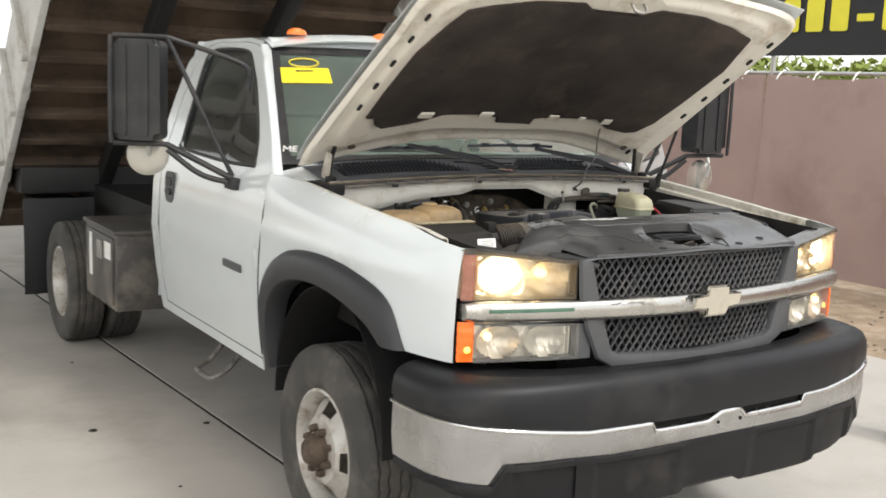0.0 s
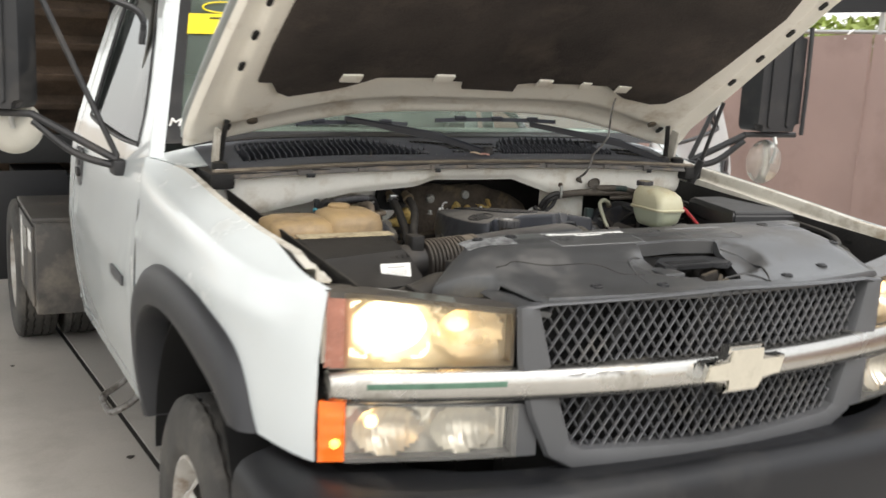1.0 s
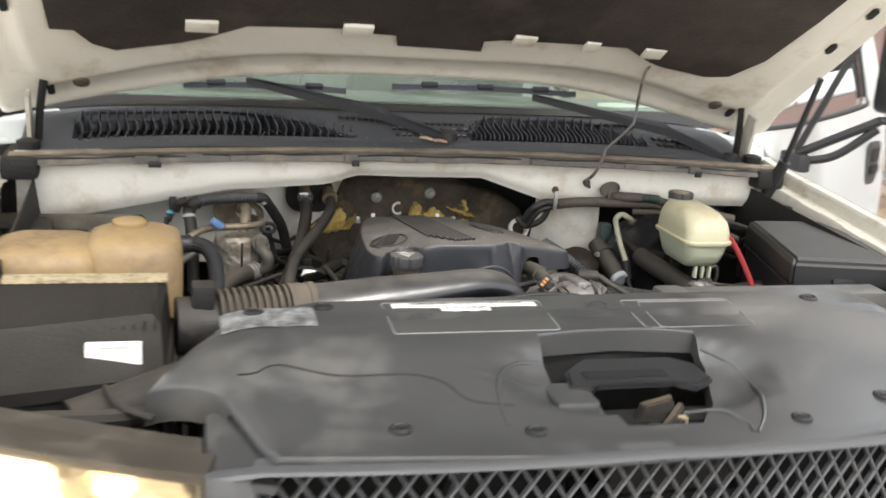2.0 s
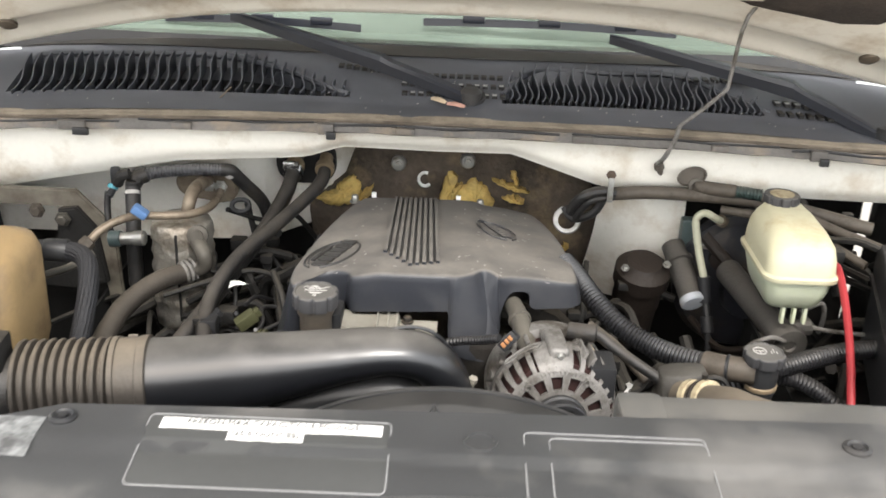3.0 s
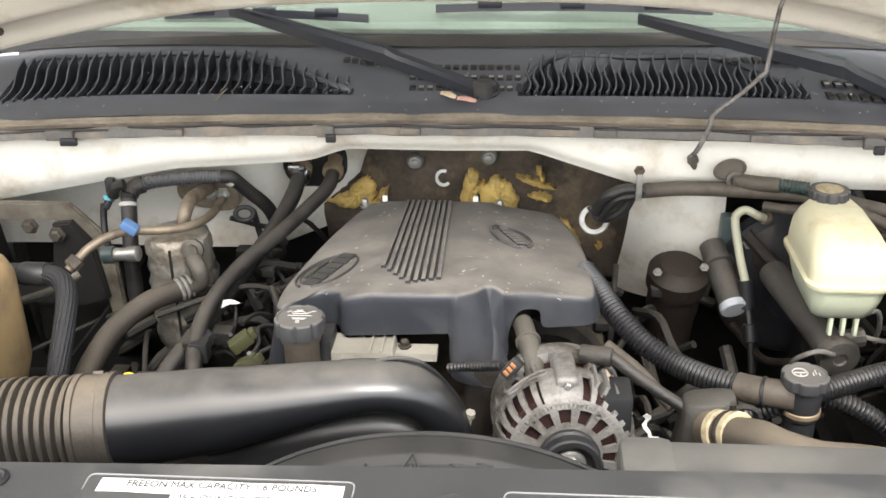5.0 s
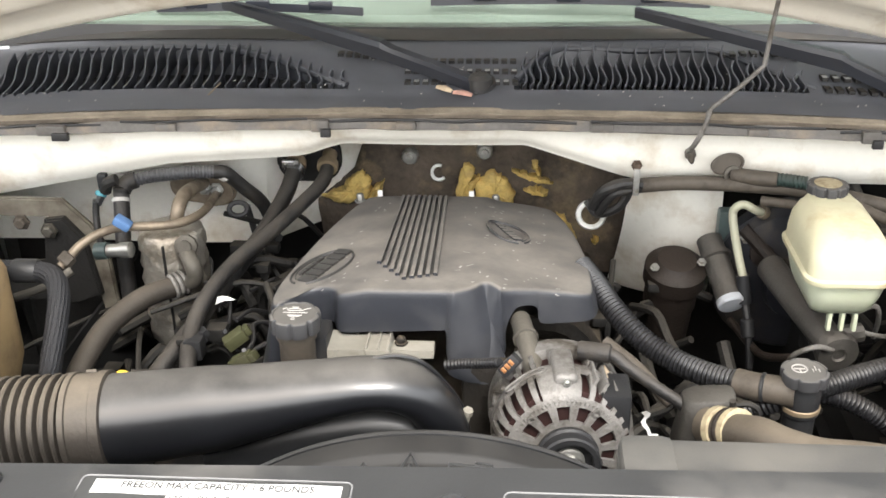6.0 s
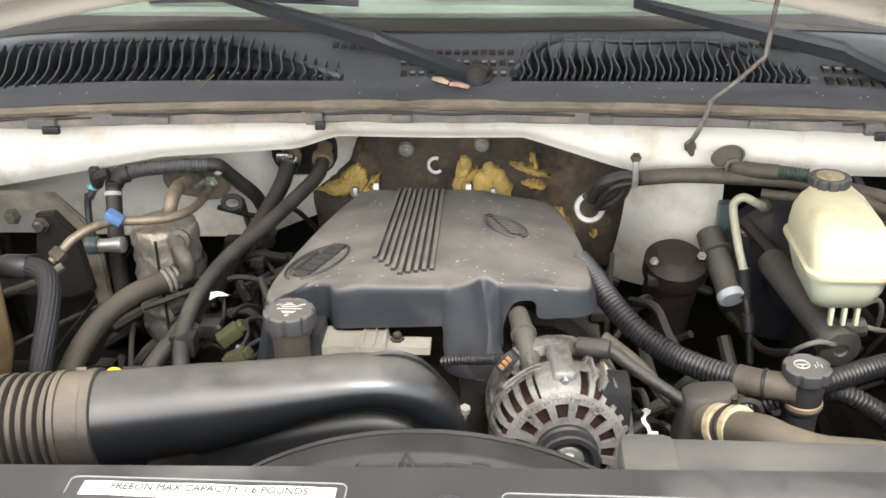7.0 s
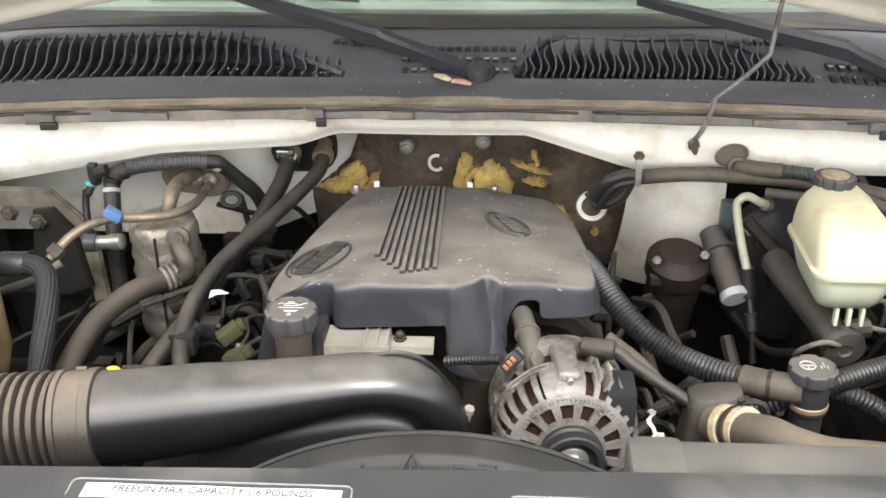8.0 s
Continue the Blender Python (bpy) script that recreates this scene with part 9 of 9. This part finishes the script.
b = stack([(1.236, 0.0585, 0.086, 0.025, 0.002), (1.2385, 0.0595, 0.087, 0.026, 0.002), (1.2425, 0.0595, 0.087, 0.026, 0.002), (1.245, 0.0550, 0.0825, 0.024, 0.002), (1.262, 0.0545, 0.082, 0.026, 0.003), (1.280, 0.052, 0.078, 0.028, 0.007), (1.293, 0.044, 0.067, 0.028, 0.017), (1.300, 0.034, 0.052, 0.024, 0.032), (1.303, 0.030, 0.040, 0.022, 0.045)], 0.0, 0.0)
bmesh.ops.transform(b, matrix=Matrix.Translation((0.531, 0.950, 0)) @ Matrix.Diagonal((0.92, 0.95, 1, 1)), verts=b.verts)
part("reservoir_top", b, "reservoir", res, "pale upper half", 50)
rcap = lobed_cap("reservoir_cap", (0.530, 1.022, 1.309), 0.0270, 0.016, 10, "dusty grey ribbed cap", res)
b = lathe(bmesh.new(), [(0.018, 0), (0.018, 0.0008), (0, 0.0008)], Matrix.Translation((0.530, 1.022, 1.3150)), 24)
part("cap_print", b, "clamp_cream", res, "faded yellow print on the cap")
b = bmesh.new()
for dx in (-0.016, 0.0, 0.016):
    box(b, 0.535 + dx - 0.002, 0.535 + dx + 0.003, 0.897, 0.907, 1.160, 1.186, 0.001)
part("reservoir_foot", b, "reservoir_low", res)
b = bmesh.new()
tube(b, [(0.490, 1.10, 1.150), (0.497, 1.07, 1.146), (0.520, 0.985, 1.133), (0.540, 0.915, 1.121)], 0.021, 16, 4)
lathe(b, [(0.027, -0.012), (0.029, -0.002), (0.027, 0.006), (0.010, 0.008), (0.008, 0.005), (0, 0.005)], axis_to((0.540, 0.912, 1.120), (0.548, 0.86, 1.112)), 24)
tube(b, [(0.545, 0.93, 1.135), (0.575, 0.935, 1.138)], 0.013, 10, 1)
mc = part("master_cylinder", b, "alu_grey", truck, "grey cast master cylinder")
hose("brake_line", [(0.575, 0.935, 1.138), (0.60, 0.93, 1.135), (0.66, 0.93, 1.13)], 0.0035, "alu", "", 8)
hose("brake_line", [(0.56, 0.94, 1.16), (0.59, 0.945, 1.172), (0.60, 0.95, 1.15), (0.605, 0.97, 1.11)], 0.0035, "alu", "", 8)
hose("brake_line", [(0.53, 0.90, 1.13), (0.505, 0.89, 1.14), (0.48, 0.90, 1.12), (0.485, 0.93, 1.08)], 0.0035, "alu", "", 8)
b = bmesh.new()
lathe(b, [(0.044, -0.16), (0.044, -0.08), (0.047, -0.078), (0.047, -0.035), (0.054, -0.032), (0.054, -0.006), (0.047, 0.0), (0.040, 0.003), (0.034, 0.010), (0, 0.014)], axis_to((0.358, 1.128, 1.140), (0.366, 1.07, 1.33)) @ Matrix.Diagonal((0.86, 0.86, 1, 1)), 36)
bc = part("steering_gear_boot", b, "brown", truck, "dark rusty cylinder with bolted flange")
for p in ((0.322, 1.100, 1.146), (0.392, 1.112, 1.150)):
    b = bmesh.new()
    bolt(b, p, (p[0], 1.05, p[2] + 0.1), 0.0048, 0.006)
    part("bolt", b, "steel", bc)
b = bmesh.new()
tube(b, [(0.410, 1.165, 1.163), (0.4155, 1.14, 1.1481), (0.424, 1.105, 1.127), (0.4321, 1.07, 1.1057)], 0.0195, 20, 4)
lathe(b, [(0.0195, 0), (0.024, 0.002), (0.0245, 0.010), (0.0195, 0.012)], axis_to((0.4155, 1.142, 1.149), (0.424, 1.105, 1.127)), 24)
clu = part("clutch_cylinder", b, "alu_grey", truck, "grey metal cylinder with bright end")
b = lathe(bmesh.new(), [(0.0205, -0.006), (0.0208, 0.002), (0.0185, 0.005), (0, 0.006)], axis_to((0.4321, 1.07, 1.1057), (0.4405, 1.035, 1.0845)), 24)
part("cylinder_end", b, "plated", clu, "bright plated end")
b = bmesh.new()
tube(b, [(0.478, 1.135, 1.222), (0.4633, 1.12, 1.2325), (0.446, 1.12, 1.2410), (0.434, 1.12, 1.2350), (0.4315, 1.118, 1.2215), (0.4385, 1.10, 1.18), (0.4468, 1.08, 1.145)], 0.0062, 12, 6)
rod = part("bent_pipe", b, "cream_pipe", truck, "cream bent pipe with black sleeve")
b = lathe(bmesh.new(), [(0.0064, 0), (0.010, 0.001), (0.010, 0.010), (0.0064, 0.012)], axis_to((0.474, 1.133, 1.225), (0.485, 1.14, 1.217)), 14)
part("pipe_fitting", b, "tanpipe", rod)
b = bmesh.new()
tube(b, [(0.4468, 1.081, 1.146), (0.4525, 1.070, 1.106)], 0.0105, 14, 1)
tube(b, [(0.4525, 1.070, 1.106), (0.456, 1.05, 1.075), (0.46, 1.03, 1.02)], 0.0055, 8, 3)
lathe(b, [(0.0085, 0), (0.0105, 0.002), (0.0105, 0.026), (0.0085, 0.028)], axis_to((0.455, 1.058, 1.086), (0.459, 1.035, 1.04)), 12)
part("sleeve", b, "rubber", rod)
hose("red_cable", [(0.592, 0.96, 1.20), (0.592, 0.935, 1.238), (0.588, 0.90, 1.246), (0.582, 0.84, 1.222), (0.57, 0.76, 1.18), (0.555, 0.68, 1.12)], 0.0055, "red", "bright red cable", 10)
b = lathe(bmesh.new(), [(0.0285, 0), (0.0285, 0.003), (0.0245, 0.004), (0.0225, -0.006), (0.010, -0.010), (0, -0.010)], axis_to((0.422, 1.150, 1.2925), (0.425, 1.0, 1.32)) @ Matrix.Rotation(radians(14), 4, "Z") @ Matrix.Diagonal((0.86, 0.56, 1, 1)), 32)
gr = part("grommet", b, "stained", truck, "brown rubber grommet")
b = lathe(bmesh.new(), [(0.0135, 0), (0.0135, 0.007), (0.009, 0.009), (0.009, 0.005), (0, 0.005)], axis_to((0.4305, 1.150, 1.2765), (0.432, 1.0, 1.30)), 20)
part("grommet_eye", b, "dusty_stub", gr)
b = corrugated(bmesh.new(), [(0.486, 1.128, 1.2775), (0.505, 1.124, 1.2775), (0.53, 1.118, 1.276)], 0.0105, 0.0055, 0.16, 14)
part("green_sleeve", b, "green_loom", gr, "dark green ribbed sleeve")
b = tube(bmesh.new(), [(0.430, 1.150, 1.2765), (0.446, 1.143, 1.2762), (0.466, 1.134, 1.277), (0.49, 1.127, 1.2775)], 0.0112, 16, 5)
part("wire_wrap", b, "stained", gr, "frayed tape round the wires")
b = bmesh.new()
tube(b, [(0.30, 1.155, 1.255), (0.36, 1.15, 1.262), (0.44, 1.145, 1.262), (0.52, 1.13, 1.262), (0.60, 1.11, 1.255), (0.70, 1.08, 1.24)], 0.011, 16, 10)
tube(b, [(0.53, 1.118, 1.274), (0.56, 1.10, 1.268), (0.62, 1.06, 1.25), (0.70, 1.0, 1.235)], 0.008, 14, 10)
tube(b, [(0.47, 1.12, 1.248), (0.54, 1.08, 1.252), (0.60, 1.04, 1.24), (0.66, 0.98, 1.22)], 0.007, 14, 10)
part("firewall_loom", b, "stained", truck, "dusty taped wiring harness")
b = box(bmesh.new(), 0.2865, 0.2955, 1.136, 1.142, 1.246, 1.288, 0.002)
hj = part("harness_strap", b, "steel", truck, "bright metal strap holding the harness")
b = bolt(bmesh.new(), (0.291, 1.148, 1.290), (0.291, 1.0, 1.295), 0.0056, 0.008)
part("bolt", b, "rust", hj)
b = bmesh.new()
lathe(b, [(0.008, -0.004), (0.0085, 0.004), (0.0055, 0.007), (0.0048, 0.014), (0.0025, 0.020), (0, 0.021)], axis_to((0.369, 1.160, 1.304), (0.370, 1.12, 1.288)), 14)
part("wire_retainer", b, "stained", truck, "small brown push-in retainer")
b = bmesh.new()
tube(b, [(0.232, 1.165, 1.215), (0.238, 1.155, 1.236), (0.2513, 1.145, 1.2535), (0.275, 1.145, 1.262), (0.30, 1.15, 1.258)], 0.0085, 10, 5)
tube(b, [(0.240, 1.165, 1.205), (0.250, 1.155, 1.228), (0.265, 1.148, 1.246), (0.30, 1.15, 1.252)], 0.0065, 10, 5)
tube(b, [(0.225, 1.19, 1.215), (0.24, 1.175, 1.20), (0.27, 1.16, 1.218), (0.285, 1.155, 1.25)], 0.007, 8, 5)
part("vacuum_hose", b, "hose", truck)
b = bmesh.new()
lathe(b, [(0.0155, 0.010), (0.0155, -0.012), (0.021, -0.012), (0.024, 0.001), (0.024, 0.006), (0.022, 0.011), (0.0156, 0.0101)], axis_to((0.232, 1.20, 1.187), (0.22, 1.10, 1.23)), 24, caps=False)
part("white_ring", b, "ring_white", truck, "white plastic ring")
# fuse box
b = bmesh.new()
FB = [(0.585, 0.665), (0.79, 0.625), (0.86, 0.96), (0.665, 0.965)]
fb = bmesh.new()
loft(fb, [[(x + (0.72 - x) * s, y + (0.80 - y) * s, z) for x, y in FB] for z, s in ((1.10, 0.02), (1.215, 0.02), (1.216, -0.01), (1.25, -0.01), (1.262, 0.0), (1.270, 0.05))])
bmesh.ops.bevel(fb, geom=[e for e in fb.edges], offset=0.006, segments=2, affect="EDGES")
fuse = part("fuse_box", fb, "fuse", truck, "large black fuse box with beveled lid")
b = bmesh.new()
box(b, 0.66, 0.73, 0.640, 0.652, 1.185, 1.235, 0.004)
part("catch", b, "black", fuse)

# ---- left rear corner: coolant tank and air box ----
b = bmesh.new()
for cx, hx, zt in ((-0.725, 0.085, 1.284), (-0.59, 0.075, 1.298)):
    merge(b, stack([(1.12, hx * 0.9, 0.075, 0.04, 0), (1.15, hx, 0.085, 0.045, 0), (zt - 0.03, hx, 0.085, 0.045, 0), (zt - 0.010, hx * 0.93, 0.078, 0.045, 0), (zt, hx * 0.7, 0.05, 0.03, 0)], cx, 0.765))
box(b, -0.70, -0.62, 0.72, 0.82, 1.14, 1.280, 0.02)
tank = part("coolant_tank", b, "tank", truck, "tan stained plastic coolant tank", 50)
b = lathe(bmesh.new(), [(0.026, 0), (0.028, 0.003), (0.028, 0.010), (0.024, 0.013), (0, 0.014)], Matrix.Translation((-0.60, 0.80, 1.294)), 24)
part("tank_cap", b, "tank", tank, "tan screw cap")
b = bmesh.new()
AB = lambda z, s: [(-0.80 + s, 0.34 + s), (-0.545 - s, 0.40 + s), (-0.535 - s, 0.625 - s), (-0.79 + s, 0.625 - s)]
loft(b, [[(x, y + (0.07 if (z > 1.2 and y < 0.5) else 0), z - (0.015 if y < 0.5 and z > 1.2 else 0)) for x, y in AB(z, s)] for z, s in ((0.98, 0.01), (1.17, 0.0), (1.172, -0.006), (1.190, -0.006), (1.192, 0.0), (1.252, 0.006), (1.262, 0.018))])
airbox = part("air_box", b, "airbox", truck, "dusty black air filter box", 30)
b = bmesh.new()
surface(lambda u, v: (-0.775 + 0.235 * u, 0.588 + 0.036 * v, 1.2645 + 0.0015 * v), 12, 2, 0.003, b)
part("air_box_edge", b, "clamp_cream", airbox, "dusty tan top edge")
for k in range(16):
    b = bmesh.new()
    x = -0.775 + 0.0145 * k
    loft(b, [[(x - 0.002, y - 0.003, z), (x + 0.002, y - 0.003, z), (x + 0.002, y + 0.006, z + 0.001), (x - 0.002, y + 0.006, z + 0.001)] for y, z in ((0.46, 1.236), (0.53, 1.2515), (0.59, 1.2625))])
    part("air_box_rib", b, "airbox", airbox)
b = bmesh.new()
lm = axis_to((-0.612, 0.424, 1.213), (-0.612, 0.0, 1.33)) @ Matrix.Rotation(radians(180), 4, "Z")
prism(b, rounded(-0.036, 0.036, -0.017, 0.017, 0.001, 1), 0.010, 0.0112, lm)
lab = part("printed_label", b, "paper", airbox, "white printed label with fine bars")
b = bmesh.new()
for k in range(12):
    prism(b, [(-0.026 + 0.0043 * k, -0.004), (-0.0243 + 0.0043 * k, -0.004), (-0.0243 + 0.0043 * k, 0.010), (-0.026 + 0.0043 * k, 0.010)], 0.0112, 0.0115, lm)
prism(b, [(-0.022, -0.010), (0.020, -0.010), (0.020, -0.007), (-0.022, -0.007)], 0.0112, 0.0115, lm)
tagged(part("print_bar", b, "inkgrey", lab), kind="stuff")
b = bmesh.new()
box(b, -0.83, -0.55, 0.20, 0.36, 1.02, 1.15, 0.02)
tube(b, [(-0.80, 0.30, 1.17), (-0.70, 0.28, 1.185), (-0.60, 0.30, 1.175), (-0.53, 0.36, 1.16)], 0.012, 8, 5)
tube(b, [(-0.62, 0.34, 1.20), (-0.60, 0.30, 1.19), (-0.56, 0.28, 1.18)], 0.005, 6, 4)
part("lamp_wiring", b, "dark", truck, "black lamp housing backs and wiring")
hose("intake_snorkel", [(-0.66, 0.33, 1.15), (-0.58, 0.36, 1.165), (-0.52, 0.375, 1.18), (-0.47, 0.36, 1.18)], 0.036, "dark", "grimy black intake snorkel", 16)
b = bmesh.new()
box(b, -0.82, -0.745, 0.99, 1.10, 1.15, 1.235, 0.015, None, 3)
part("control_box", b, "dark", truck, "grimy black control box beside the fender")
b = bmesh.new()
for z, y0 in ((1.225, 0.30), (1.20, 0.26), (1.18, 0.34)):
    tube(b, [(0.60, y0, z), (0.68, y0 + 0.06, z + 0.008), (0.76, y0 + 0.2, z + 0.01), (0.80, y0 + 0.5, z + 0.02)], 0.010, 8, 6)
box(b, 0.62, 0.74, 0.20, 0.34, 1.05, 1.16, 0.02)
part("side_loom", b, "dark", truck, "black wiring loom beside the radiator")

b = bmesh.new()
box(b, 0.424, 0.450, 1.175, 1.20, 1.10, 1.205, 0.006)
part("relay_box", b, "teal", truck, "dark teal plastic box")

# bright worm clamp on one heater hose
b = lathe(bmesh.new(), [(0.0150, -0.007), (0.0166, -0.006), (0.0166, 0.006), (0.0150, 0.007)], axis_to((-0.2438, 1.255, 1.2335), (-0.246, 1.235, 1.225)), 24)
box(b, -0.260, -0.240, 1.240, 1.252, 1.243, 1.256, 0.002)
lathe(b, [(0.006, 0), (0.006, 0.010), (0, 0.010)], axis_to((-0.243, 1.246, 1.250), (-0.22, 1.246, 1.252)), 6)
part("worm_clamp", b, "chrome_worn", truck, "shiny worm-drive clamp")
# connector with teal seal by the firewall
b = bmesh.new()
box(b, -0.533, -0.518, 1.158, 1.172, 1.236, 1.262, 0.004)
tube(b, [(-0.526, 1.165, 1.24), (-0.530, 1.16, 1.226), (-0.534, 1.15, 1.216)], 0.006, 8, 3)
sk = part("sensor_plug", b, "black", truck, "small black plug with teal seal")
b = bmesh.new()
lathe(b, [(0.0085, 0), (0.0092, 0.003), (0.0085, 0.007)], axis_to((-0.529, 1.162, 1.232), (-0.532, 1.156, 1.222)), 14)
part("teal_seal", b, "teal_bright", sk)
# oily lines and fittings low on the right
for k, (p0, p1, p2) in enumerate((((0.455, 1.15, 1.19), (0.50, 1.12, 1.15), (0.53, 1.05, 1.16)), ((0.47, 1.16, 1.15), (0.52, 1.14, 1.12), (0.58, 1.08, 1.13)), ((0.44, 1.10, 1.06), (0.47, 1.02, 1.05), (0.50, 0.96, 1.08)))):
    hose("fluid_line", [p0, p1, p2], 0.010 - 0.002 * k, "brown", "", 10)
b = bmesh.new()
lathe(b, [(0.036, 0), (0.040, 0.004), (0.040, 0.012), (0.030, 0.016), (0.018, 0.018), (0.018, 0.03), (0, 0.031)], axis_to((0.485, 1.165, 1.150), (0.485, 1.0, 1.165)), 28)
bst = part("booster_flange", b, "brown", truck, "dark brown round flange")
for a in range(3):
    b = bmesh.new()
    x, z = 0.485 + 0.031 * math.cos(2.1 * a + 0.4), 1.153 + 0.031 * math.sin(2.1 * a + 0.4)
    bolt(b, (x, 1.153, z), (x, 1.0, z + 0.01), 0.006, 0.008)
    part("bolt", b, "steel", bst)
# thin wires wandering over the lower engine
rw = random.Random(21)
for k in range(10):
    x, y = rw.uniform(-0.33, -0.22), rw.uniform(0.80, 1.1)
    pts = [(x + 0.05 * j * rw.uniform(0.2, 0.8) * (1 if k % 2 else -1), y + 0.045 * j, 1.11 + 0.02 * math.sin(j * 1.7 + k)) for j in range(5)]
    hose("wire", pts, 0.0032, "loom", "", 7)
for p, turn, m_ in (((-0.262, 0.90, 1.128), 25, "olive"), ((-0.245, 0.865, 1.115), -10, "olive"), ((-0.315, 0.885, 1.130), 40, "black")):
    b = box(bmesh.new(), -0.016, 0.016, -0.010, 0.010, -0.009, 0.009, 0.003, Matrix.Translation(p) @ Matrix.Rotation(radians(turn), 4, "Z") @ Matrix.Rotation(radians(-30), 4, "Y"))
    box(b, 0.015, 0.024, -0.007, 0.007, -0.006, 0.006, 0.002, Matrix.Translation(p) @ Matrix.Rotation(radians(turn), 4, "Z") @ Matrix.Rotation(radians(-30), 4, "Y"))
    part("wire_connector", b, m_, truck, "grimy plastic wire connector")
# paper scrap beside the alternator
b = surface(lambda u, v: (0.262 + 0.010 * v + 0.006 * math.sin(4 * u), 0.64 + 0.02 * u, 1.175 - 0.075 * u), 6, 2, 0.0008)
part("torn_strip", b, "paper", truck, "torn white strip of tape")

# brake booster drum behind the master cylinder
b = bmesh.new()
lathe(b, [(0.0, -0.02), (0.10, -0.02), (0.125, -0.01), (0.128, 0.02), (0.118, 0.034), (0.085, 0.044), (0.055, 0.048), (0.05, 0.062), (0, 0.064)], axis_to((0.545, 1.19, 1.10), (0.55, 1.0, 1.09)), 48)
part("brake_booster", b, "booster", truck, "black painted brake booster drum")
